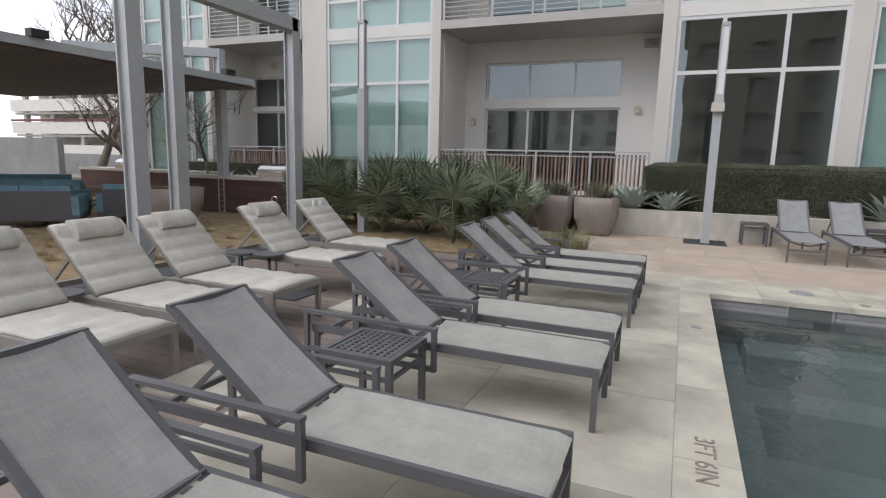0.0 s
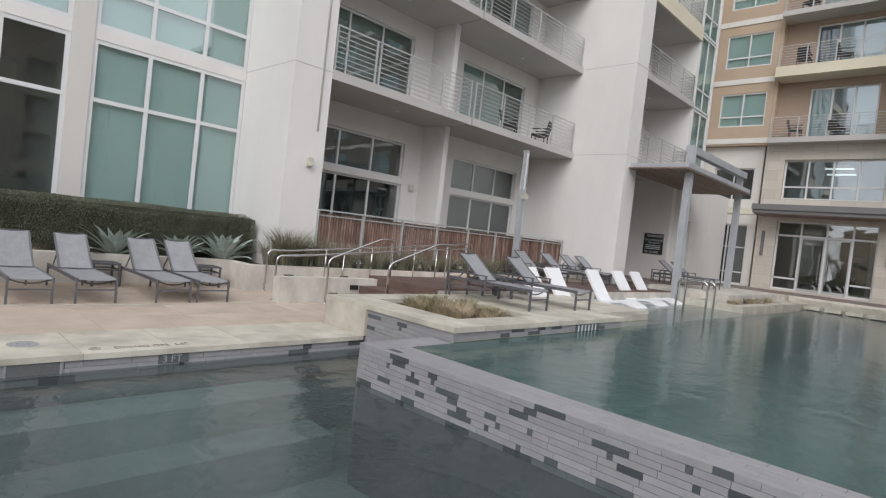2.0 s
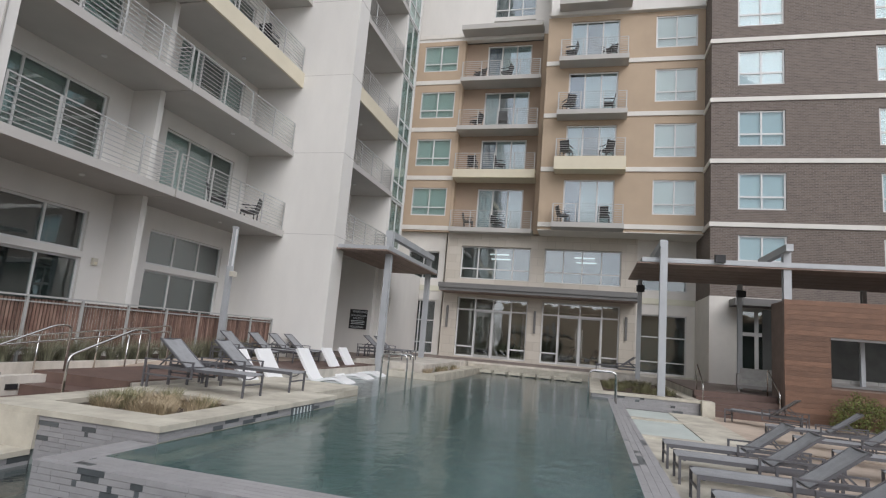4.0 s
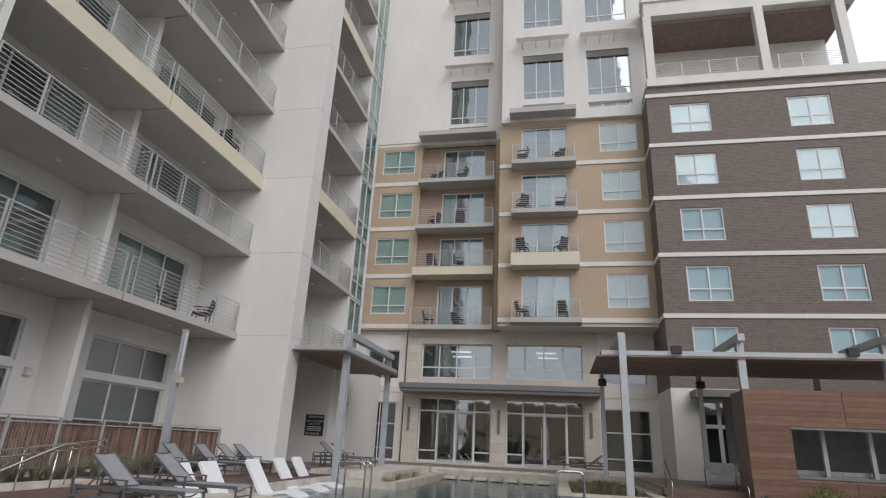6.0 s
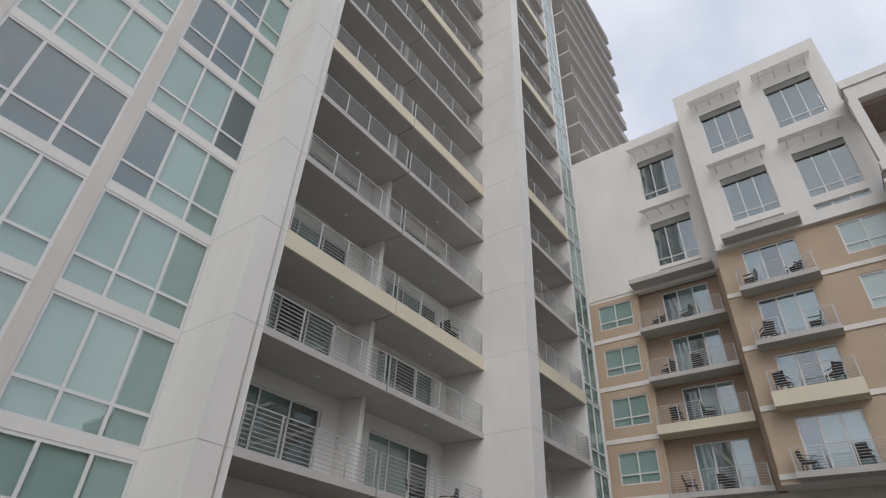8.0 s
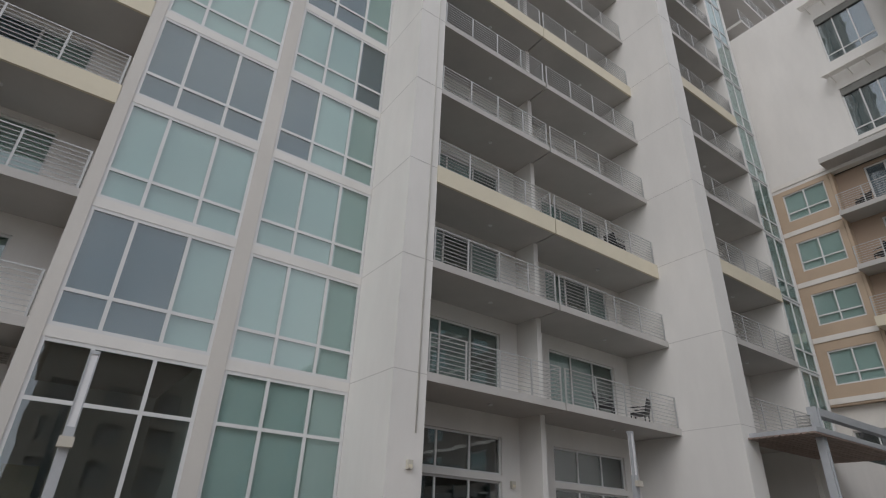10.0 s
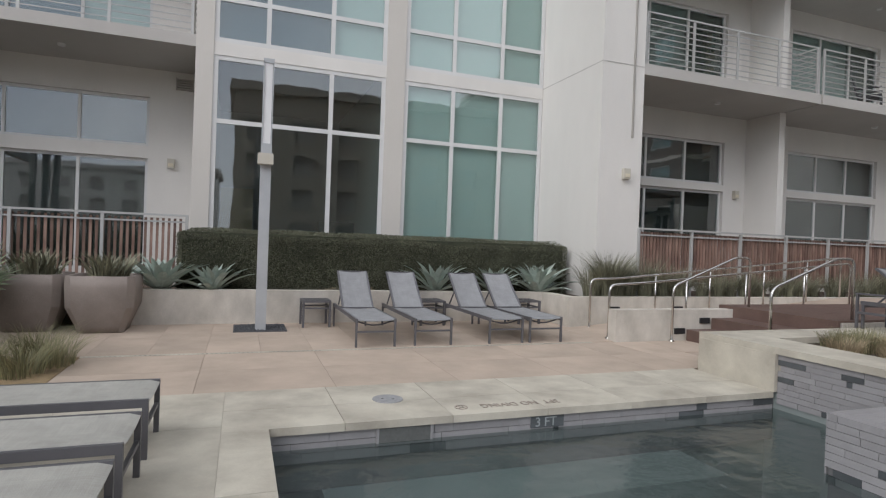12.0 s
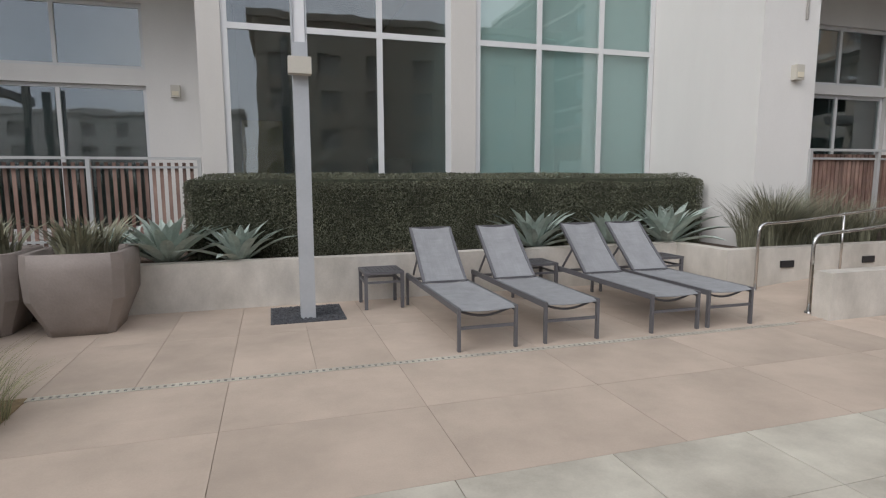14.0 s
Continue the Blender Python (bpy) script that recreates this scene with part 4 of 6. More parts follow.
basin = thing("catch_basin", "shallow pale basin beside the infinity edge", "pool", kind="structure")
part("floor_slab", boxes((13.2, 18.9, -1.35, 0.04, -0.05, 0.01)), mat("basin_plaster", (0.47, 0.51, 0.48), 0.6, var=0.08), basin)
part("rim", soften(boxes((13.0, 18.9, -2.4, -1.35, -0.03, 0.03), (13.0, 13.3, -1.35, 0.04, -0.03, 0.03), (16.2, 16.6, -1.35, 0.04, -0.03, 0.04)), 0.01), COPING, basin)
far_edge = thing("pool_end_paving", "pale stone edge and grey stepping pads at the pool end", "paving", kind="structure")
part("edge", soften(boxes((27.2, 27.7, 0.9, 6.6, 0.2, PL + 0.12)), 0.01), COPING, far_edge)
pads = thing("stepping_pads", "row of square grey stepping pads over the water", "stepping stone", kind="structure")
for i in range(7):
    piece("pad", (0.95, 0.5, 0.11), (26.2, 1.55 + 0.66 * i, WU + 0.085), COPING, pads, 0.01)
    piece("plinth", (0.7, 0.36, 1.5), (26.2, 1.55 + 0.66 * i, WU - 0.72), TILE_DARK, pads)
solid("pool_paving", boxes((5.06, 13.0, -1.6, 0.04, -0.05, 0.0), (12.4, 18.6, 8.6, 9.3, 0, PL - 0.01)), COPING, "pale stone paving beside the pool", "paving")

# planting bed wall, ramp, low wall
bedw = thing("bed_wall", "pale board-formed concrete retaining wall", "wall", kind="structure")
part("wall", soften(boxes((-1.6, 6.3, 12.54, 12.74, -0.05, 0.53), (6.1, 6.3, 11.6, 12.54, -0.05, 0.53), (6.3, 18.62, 11.6, 11.8, -0.05, 0.53)), 0.012), CONC, bedw)
part("soil", boxes((-6, 6.3, 12.74, 14.55, -0.05, 0.45), (6.3, 18.62, 11.8, 14.1, -0.05, 0.45), (-30, -6, 12.3, 16, -0.05, 0.3)), SOIL, bedw)
for x in (6.95, 8.4, 9.9, 11.6):
    part("vent_cover", boxes((x, x + 0.22, 11.58, 11.61, 0.27, 0.36)), BLACK, bedw)
rw = thing("ramp_wall", "short pale concrete wall beside the ramp", "wall", kind="structure")
part("wall", soften(boxes((6.0, 8.3, 10.13, 10.33, -0.05, 0.48)), 0.012), CONC, rw)
for x, z in ((7.1, 0.1), (7.6, 0.26)):
    part("vent_cover", boxes((x, x + 0.2, 10.11, 10.14, z, z + 0.09)), BLACK, rw)
ramp_bm = bmesh.new()
v = [ramp_bm.verts.new(p) for p in ((6.1, 10.34, -0.01), (12.9, 10.42, 0.53), (12.9, 11.62, 0.53), (6.1, 11.62, -0.01), (6.1, 10.34, -0.06), (12.9, 10.42, -0.06), (12.9, 11.62, -0.06), (6.1, 11.62, -0.06))]
for f in ((0, 1, 2, 3), (4, 7, 6, 5), (0, 4, 5, 1), (1, 5, 6, 2), (2, 6, 7, 3), (3, 7, 4, 0)):
    ramp_bm.faces.new([v[i] for i in f])
solid("ramp", ramp_bm, PATIO, "gentle pinkish concrete ramp", "ramp")
solid("ramp_landing", boxes((12.9, 18.62, 10.42, 11.62, -0.05, 0.53)), PATIO, "concrete landing", "ramp")

# gravel square and deck boards under the loungers
grv = thing("gravel_square", "square of dark gravel round the lamp post", "gravel", kind="stuff")
part("bed", boxes((0.55, 1.31, 11.66, 12.4, -0.02, 0.006)), GRAVEL, grv)
gb = bmesh.new()
rg = random.Random(2)
for _ in range(700):
    x, y, r = rg.uniform(0.57, 1.29), rg.uniform(11.68, 12.38), rg.uniform(0.008, 0.018)
    bmesh.ops.create_icosphere(gb, subdivisions=1, radius=r, matrix=Matrix.Translation((x, y, 0.008)) @ Matrix.Diagonal((1, rg.uniform(0.6, 1), 0.7, 1)))
part("stones", gb, GRAVEL, grv)
solid("stepping_slab", boxes((-2.66, -2.05, 4.58, 5.25, -0.01, 0.012), (-2.6, -1.97, 2.45, 3.02, -0.01, 0.012)), COPING, "pale concrete slabs let into the deck", "paving")
solid("gravel_patch", boxes((-4.3, -3.15, 4.7, 5.28, -0.01, 0.008)), GRAVEL, "patch of dark gravel between loungers", "gravel")
dk = thing("timber_sun_deck", "brown composite deck boards under the loungers", "deck", kind="structure")
for j in range(72):
    piece("board", (4.3, 0.139, 0.03), (-3.66, -2.2 + 0.146 * j, -0.02), DECK, dk, 0.003)
# one black sheet below the boards, standing in for shade in their gaps
part("joist", boxes((-5.8, -1.52, -2.3, 8.4, -0.08, -0.04)), BLACK, dk)
solid("gravel_strip", boxes((-5.75, -5.2, -3, 8.6, -0.04, 0.004)), GRAVEL, "strip of dark gravel", "gravel")
solid("lawn", boxes((-40, -5.8, -12, 8.7, -0.05, 0.0), (-40, -1.0, 8.4, 10.19, -0.05, -0.004), (-40, -4.1, 10.19, 12.3, -0.05, -0.004)), LAWN, "dormant straw-coloured lawn", "lawn")


# ---- loungers ----
def fabric(name, col):
    m = mat(name, col, 0.85, var=0.10, scale=7, fine=160, bump=0.25, rand=0.04)
    nt = m.node_tree
    tc = nt.nodes.new("ShaderNodeTexCoord")
    bs = nt.nodes["Principled BSDF"]
    src = bs.inputs["Base Color"].links[0].from_socket
    mixes = src
    for k, sc in ((0, (230, 5, 5)), (1, (5, 230, 5))):
        mp = nt.nodes.new("ShaderNodeMapping")
        mp.inputs["Scale"].default_value = sc
        ns = nt.nodes.new("ShaderNodeTexNoise")
        ns.inputs["Scale"].default_value = 1.0
        rm = nt.nodes.new("ShaderNodeMapRange")
        rm.inputs["From Min"].default_value, rm.inputs["From Max"].default_value = 0.3, 0.7
        rm.inputs["To Min"].default_value, rm.inputs["To Max"].default_value = 0.94, 1.06
        sc_ = nt.nodes.new("ShaderNodeVectorMath")
        sc_.operation = "SCALE"
        link(nt, tc.outputs["Object"], mp.inputs[0])
        link(nt, mp.outputs[0], ns.inputs["Vector"])
        link(nt, ns.outputs["Fac"], rm.inputs["Value"])
        link(nt, mixes, sc_.inputs[0])
        link(nt, rm.outputs[0], sc_.inputs["Scale"])
        mixes = sc_.outputs[0]
    link(nt, mixes, bs.inputs["Base Color"])
    return m


SLING = fabric("grey_sling_fabric", (0.335, 0.325, 0.32))
# seat tone, slightly paler and warmer than the back
SLING_SEAT = fabric("seat_sling_fabric", (0.36, 0.352, 0.32))
SLATE_SLING = fabric("slate_sling_fabric", (0.262, 0.265, 0.272))
CUSHION = fabric("oatmeal_cushion", (0.475, 0.45, 0.405))
BLUE = fabric("teal_blue_upholstery", (0.17, 0.30, 0.38))
TAUPE = mat("taupe_frame", (0.27, 0.255, 0.24), 0.5, metal=0.2, var=0.08)

LW = 0.545


def sheet(pts, w0, w1, thick, sag=0.0, n=4):
    """A taut cloth through a run of (x, z) points, from y=w0 to y=w1."""
    bm = bmesh.new()
    for side in (0, -thick):
        rows = []
        for x, z in pts:
            rows.append([bm.verts.new((x, w0 + (w1 - w0) * j / n, z + side - sag * math.sin(math.pi * j / n))) for j in range(n + 1)])
        for a, b in zip(rows, rows[1:]):
            for j in range(n):
                f = bm.faces.new((a[j], a[j + 1], b[j + 1], b[j]))
                f.smooth = True
    return bm


def sling_lounger(at, label, group, arms=True, seat_mat=None, back_mat=None):
    """Foot end at the origin, head towards -x, width along y."""
    o = thing("sun_lounger", label, "sun lounger", group, at=at)
    w = LW
    for y in (0.014, w - 0.014):
        bm = bmesh.new()
        bar(bm, (0, y, 0.345), (-1.9, y, 0.345), 0.028, 0.05)
        part("side_rail", soften(bm, 0.004), LOUNGE_METAL, o)
        for x in (-0.016, -1.87):
            bm = bmesh.new()
            bar(bm, (x, y, 0.0), (x, y, 0.36), 0.026, 0.034, up=(1, 0, 0))
            part("leg", soften(bm, 0.004), LOUNGE_METAL, o)
    bm = bmesh.new()
    bar(bm, (-0.016, 0.03, 0.20), (-0.016, w - 0.03, 0.20), 0.024, 0.024)
    part("stretcher", bm, LOUNGE_METAL, o)
    bm = bmesh.new()
    tube(bm, [(-0.1, 0.03 + (w - 0.06) * k / 8, 0.33 - 0.055 * math.sin(math.pi * k / 8)) for k in range(9)], 0.011, 6)
    part("brace", bm, LOUNGE_METAL, o)
    bm = bmesh.new()
    bar(bm, (-1.87, 0.03, 0.30), (-1.87, w - 0.03, 0.30), 0.024, 0.03)
    part("stretcher", bm, LOUNGE_METAL, o)
    hx, hz, tx, tz = (-1.16, 0.362, -1.74, 0.81) if arms else (-1.24, 0.362, -1.83, 0.885)
    part("seat", sheet([(-0.02, 0.325), (0.0, 0.352), (-0.06, 0.369), (-0.5, 0.370), (-0.9, 0.370), (hx + 0.03, 0.368)][1:], 0.026, w - 0.026, 0.004, 0.014), seat_mat or SLING_SEAT, o, "woven sling seat")
    bm = bmesh.new()
    for y in (0.045, w - 0.045):
        bar(bm, (hx, y, hz), (tx, y, tz), 0.03, 0.03)
    bar(bm, (tx, 0.03, tz), (tx, w - 0.03, tz), 0.03, 0.03)
    bar(bm, (hx, 0.03, hz + 0.01), (hx, w - 0.03, hz + 0.01), 0.02, 0.02)
    part("back_frame", soften(bm, 0.004), LOUNGE_METAL, o)
    part("backrest", sheet([(hx + (tx - hx) * k / 6 + 0.012, hz + (tz - hz) * k / 6 + 0.012 - 0.016 * math.sin(math.pi * k / 6)) for k in range(7)], 0.055, w - 0.055, 0.004, 0.02), back_mat or SLING, o, "grey woven sling back")
    for y in (0.07, w - 0.07):
        bm = bmesh.new()
        bar(bm, (hx + (tx - hx) * 0.55, y, hz + (tz - hz) * 0.55 - 0.02), (tx + 0.02, y, 0.36), 0.016, 0.022)
        part("prop", bm, LOUNGE_METAL, o)
    if arms:
        for y in (-0.03, w + 0.03):
            bm = bmesh.new()
            bar(bm, (-0.965, y, 0.468), (-1.94, y, 0.468), 0.045, 0.022)
            bar(bm, (-0.98, y, 0.2), (-0.98, y, 0.46), 0.03, 0.03, up=(1, 0, 0))
            bar(bm, (-1.92, y, 0.0), (-1.92, y, 0.46), 0.03, 0.03, up=(1, 0, 0))
            bar(bm, (-0.98, y, 0.215), (-1.92, y, 0.215), 0.026, 0.03)
            part("arm", soften(bm, 0.003), LOUNGE_METAL, o)
    return o


def side_table(at, label, group, w=0.45, h=0.42):
    o = thing("side_table", label, "side table", group, at=at)
    bm = bmesh.new()
    for a, b, c, d in ((0, w, 0, 0.035), (0, w, w - 0.035, w), (0, 0.035, 0.035, w - 0.035), (w - 0.035, w, 0.035, w - 0.035)):
        quad_box(bm, a, b, c, d, h - 0.03, h)
    top = part("tabletop", bm, LOUNGE_METAL, o, "perforated slate-grey metal top")
    n = 9
    for i in range(n):
        s = 0.035 + (w - 0.07) * (i + 0.5) / n
        piece("slat", (0.022, w - 0.07, 0.016), (s, w / 2, h - 0.012), LOUNGE_METAL, top)
        piece("slat", (w - 0.07, 0.022, 0.014), (w / 2, s, h - 0.013), LOUNGE_METAL, top)
    for x in (0.02, w - 0.02):
        for y in (0.02, w - 0.02):
            part("leg", boxes((x - 0.018, x + 0.018, y - 0.018, y + 0.018, 0, h - 0.03)), LOUNGE_METAL, o)
    for a, b in (((0.02, 0.02), (w - 0.02, 0.02)), ((0.02, w - 0.02), (w - 0.02, w - 0.02)), ((0.02, 0.02), (0.02, w - 0.02)), ((w - 0.02, 0.02), (w - 0.02, w - 0.02))):
        bm = bmesh.new()
        bar(bm, (*a, h - 0.12), (*b, h - 0.12), 0.02, 0.025)
        part("stretcher", bm, LOUNGE_METAL, o)
    return o


ROW = "grey loungers along the pool"
first = sling_lounger(pose(0.12, 1.83, 0), "slate-framed lounger with grey sling on pool coping", ROW)
for y in (0.97, 3.14, 3.88, 5.35, 6.08, 6.86):
    copy_thing(first, pose(0.12, y, 0))
t1 = side_table(pose(-1.36, 2.63, 0), "slate perforated metal side table between loungers", "side tables", 0.46)
copy_thing(t1, pose(-1.36, 4.78, 0))
armless = sling_lounger(pose(2.05, 10.25, 0, 0, 0, -90), "slate-framed grey sling lounger on pink paving", "loungers by the bed wall", arms=False, seat_mat=SLATE_SLING, back_mat=SLATE_SLING)
for x in (2.85, 3.95, 4.59):
    copy_thing(armless, pose(x, 10.25, 0, 0, 0, -90))
t2 = side_table(pose(1.55, 12.0, 0), "dark metal side table beside the bed wall", "side tables", 0.45)
for x in (3.48, 5.32):
    copy_thing(t2, pose(x, 12.0, 0))
# on the raised paving
up = sling_lounger(pose(8.47, 6.33, PL, 0, 0, -90), "grey sling lounger on raised pool paving", "loungers on the raised paving", seat_mat=SLATE_SLING, back_mat=SLATE_SLING)
copy_thing(up, pose(9.83, 6.27, PL, 0, 0, -90))
side_table(pose(9.25, 7.6, PL), "dark metal side table on the raised paving", "side tables", 0.45)
for x, y in ((14.65, 9.75), (16.0, 9.7), (17.15, 9.7), (18.0, 9.6)):
    copy_thing(up, pose(x, y, 0.53, 0, 0, -93))
for x in (21.0, 22.1):
    copy_thing(up, pose(x, 7.9, DK, 0, 0, -95))
# across the infinity edge
east = sling_lounger(pose(9.4, -0.21, 0, 0, 0, 90), "grey sling lounger beside the infinity edge", "loungers across the pool", seat_mat=SLATE_SLING, back_mat=SLATE_SLING)
for x, y, a in ((8.2, -0.24, 90), (10.4, -0.18, 90), (7.0, -0.26, 90), (15.0, -2.9, 80), (18.6, -3.0, 58), (13.2, -2.9, 86), (11.6, -3.0, 88), (9.9, -3.0, 90)):
    copy_thing(east, pose(x, y, 0, 0, 0, a))
for x in (28.4, 29.5):
    copy_thing(east, pose(x, 0.7, DK, 0, 0, 90))


def cushion_pad(bm, x0, z0, x1, z1, y0, y1, t, n=5):
    """Channels of a quilted pad from (x0, z0) to (x1, z1)."""
    d = Vector((x1 - x0, 0, z1 - z0))
    nrm = Vector((-d.z, 0, d.x)).normalized()
    if nrm.z < 0:
        nrm = -nrm
    steps = n * 5
    rows = []
    for i in range(steps + 1):
        f = i / steps
        puff = t * (0.55 + 0.45 * abs(math.sin(math.pi * f * n)) ** 0.5)
        base = Vector((x0, 0, z0)) + d * f
        row = []
        for j, (yy, k) in enumerate(((y0, 0), (y0, 0.6), (y0 + 0.03, 1), ((y0 + y1) / 2, 1.06), (y1 - 0.03, 1), (y1, 0.6), (y1, 0))):
            row.append(bm.verts.new(base + nrm * puff * k + Vector((0, yy, 0))))
        rows.append(row)
    for a, b in zip(rows, rows[1:]):
        for j in range(6):
            bm.faces.new((a[j], a[j + 1], b[j + 1], b[j])).smooth = True
        bm.faces.new((a[6], a[0], b[0], b[6]))
    bm.faces.new(rows[0])
    bm.faces.new(rows[-1][::-1])


def padded_lounger(at, label, pillow=True):
    o = thing("padded_lounger", label, "sun lounger", "padded loungers on the deck", at=at)
    w = 0.68
    for y in (0.02, w - 0.02):
        bm = bmesh.new()
        bar(bm, (0, y, 0.335), (-1.86, y, 0.335), 0.04, 0.05)
        part("side_rail", soften(bm, 0.005), TAUPE, o)
        for x in (-0.02, -1.6):
            part("leg", soften(boxes((x - 0.02, x + 0.02, y - 0.02, y + 0.02, 0, 0.33)), 0.004), TAUPE, o)
    for e_ in (-0.03, -1.88):
        part("end_rail", soften(boxes((e_, e_ + 0.04, 0.02, w - 0.02, 0.31, 0.36)), 0.004), TAUPE, o)
    bm = bmesh.new()
    cushion_pad(bm, 0.0, 0.36, -1.05, 0.36, 0.03, w - 0.03, 0.035, 4)
    part("seat_pad", bm, CUSHION, o)
    bm = bmesh.new()
    cushion_pad(bm, -1.07, 0.375, -1.58, 0.885, 0.03, w - 0.03, 0.045, 5)
    part("back_pad", bm, CUSHION, o)
    for y in (0.05, w - 0.05):
        bm = bmesh.new()
        bar(bm, (-1.07, y, 0.35), (-1.6, y, 0.88), 0.03, 0.03)
        part("back_frame", bm, TAUPE, o)
        bm = bmesh.new()
        bar(bm, (-1.38, y, 0.64), (-1.7, y, 0.34), 0.02, 0.02)
        part("back_strut", bm, TAUPE, o)
    if pillow:
        bm = bmesh.new()
        tube(bm, [(-1.46, 0.14 + 0.40 * k / 6, 0.855) for k in range(7)], 0.075, 12)
        p = part("headrest", bm, CUSHION, o, "rolled headrest pillow")
        p.matrix_basis = Matrix.Translation((-1.46, 0, 0.855)) @ pose(0, 0, 0, 0, 45, 0) @ Matrix.Diagonal((1.35, 1, 0.7, 1)) @ Matrix.Translation((1.46, 0, -0.855))
    else:
        part("strap", boxes((-1.47, -1.445, 0.25, 0.27, 0.76, 0.885), (-1.47, -1.445, 0.40, 0.42, 0.76, 0.885)), WHITE_PLASTIC, o, "white straps")
    return o


p0 = padded_lounger(pose(-2.6, 2.08, 0), "oatmeal padded lounger with rolled headrest on deck")
for x, y in ((-2.6, 2.92), (-2.6, 3.72), (-2.64, 5.06)):
    copy_thing(p0, pose(x, y, 0))
padded_lounger(pose(-2.72, 6.2, 0), "oatmeal padded lounger without headrest on deck", False)


def drink_table(at):
    o = thing("drink_table", "small round dark metal table between padded loungers", "side table", "drink tables", at=at)
    bm = bmesh.new()
    bmesh.ops.create_cone(bm, cap_ends=True, segments=24, radius1=0.17, radius2=0.17, depth=0.02, matrix=Matrix.Translation((0, 0, 0.4)))
    part("top", bm, LOUNGE_METAL, o)
    bm = bmesh.new()
    tube(bm, [(0, 0, 0), (0, 0, 0.39)], 0.018)
    part("stem", bm, LOUNGE_METAL, o)
    return o


d0 = drink_table(pose(-3.88, 2.8, 0))
copy_thing(d0, pose(-4.05, 4.93, 0))
copy_thing(d0, pose(-3.72, 5.0, 0))


def shelf_lounger(at):
    """A white wave-shaped in-water lounger moulded in one piece."""
    o = thing("pool_lounger", "white moulded in-water lounger on the sun shelf", "pool lounger", "white loungers on the shelf", at=at)
    prof = [(0.05, -0.02), (-0.12, 0.08), (-0.35, 0.15), (-0.6, 0.14), (-0.85, 0.07), (-1.0, 0.05), (-1.1, 0.12), (-1.3, 0.42), (-1.5, 0.72), (-1.57, 0.83)]
    bm = bmesh.new()
    rings = []
    for i, (x, z) in enumerate(prof):
        p, q = prof[max(i - 1, 0)], prof[min(i + 1, len(prof) - 1)]
        d = Vector((q[0] - p[0], 0, q[1] - p[1])).normalized()
        nrm = Vector((d.z, 0, -d.x)) * 0.06
        rings.append([bm.verts.new(v_) for v_ in ((x, 0, z), (x, 0.62, z), (x - nrm.x, 0.62, z - nrm.z - 0.01), (x - nrm.x, 0, z - nrm.z - 0.01))])
    for r0, r1 in zip(rings, rings[1:]):
        for j in range(4):
            bm.faces.new((r0[j], r0[(j + 1) % 4], r1[(j + 1) % 4], r1[j]))
    bm.faces.new(rings[0])
    bm.faces.new(rings[-1][::-1])
    part("shell", soften(bm, 0.015, 2), WHITE_PLASTIC, o)
    part("base", soften(boxes((-1.3, -0.1, 0.06, 0.56, -0.05, 0.06)), 0.02), WHITE_PLASTIC, o)
    return o


w0 = shelf_lounger(pose(14.4, 7.15, WU - 0.02, 0, 0, -90))
for x, y in ((10.8, 6.75), (12.1, 6.95), (16.3, 7.35), (17.8, 7.5)):
    copy_thing(w0, pose(x, y, WU - 0.02, 0, 0, -90))


# ---- lamps, rails, fixtures ----
TUBE = mat("milky_light_tube", (0.74, 0.74, 0.74), 0.35, var=0.03)


def lamp_post(at, base=0.0, label="slim grey square lamp post with a milky light tube", box=True):
    o = thing("lamp_post", label, "lamp post", "lamp posts", at=at)
    part("post", soften(boxes((-0.075, 0.075, -0.075, 0.075, base, 2.78)), 0.006), STEEL, o)
    part("light_tube", soften(boxes((-0.055, 0.055, -0.055, 0.055, 2.78, 4.0)), 0.02, 2), TUBE, o, "milky white light tube")
    part("frame", boxes((-0.075, -0.06, -0.075, 0.02, 2.78, 4.02), (0.06, 0.075, -0.075, 0.02, 2.78, 4.02), (-0.075, 0.075, -0.075, 0.075, 3.98, 4.04)), STEEL, o)
    if box:
        part("camera_box", soften(boxes((-0.12, 0.1, -0.2, -0.076, 2.46, 2.62)), 0.015), FIXTURE, o, "putty-coloured fixture box")
    return o


lp = lamp_post(pose(0.93, 11.88, 0))
copy_thing(lp, pose(15.45, 11.95, 0.55))
lp3 = lamp_post(pose(-5.4, 9.77, 0), box=False)


def wall_light(at, axis_turn=0):
    o = thing("wall_light", "small putty-coloured wall light on stucco", "wall light", "wall lights", at=at)
    part("housing", soften(boxes((-0.07, 0.07, -0.09, 0, -0.10, 0.10)), 0.012), FIXTURE, o)
    part("lens", boxes((-0.05, 0.05, -0.1, -0.088, -0.07, 0.0)), CREAM, o)
    return o


wl0 = wall_light(pose(7.62, 12.178, 2.88))
for p in ((-0.85, 16.448, 2.9), (12.5, 14.098, 2.92), (-5.55, 16.448, 2.6), (-13.0, 16.4, 4.5)):
    copy_thing(wl0, pose(*p))
cd = thing("conduit", "painted conduit pipe on the stucco wall", "pipe")
bm = bmesh.new()
tube(bm, [(7.75, 12.16, 3.6), (7.75, 12.16, 40)], 0.02, 6)
part("pipe", bm, STUCCO, cd)
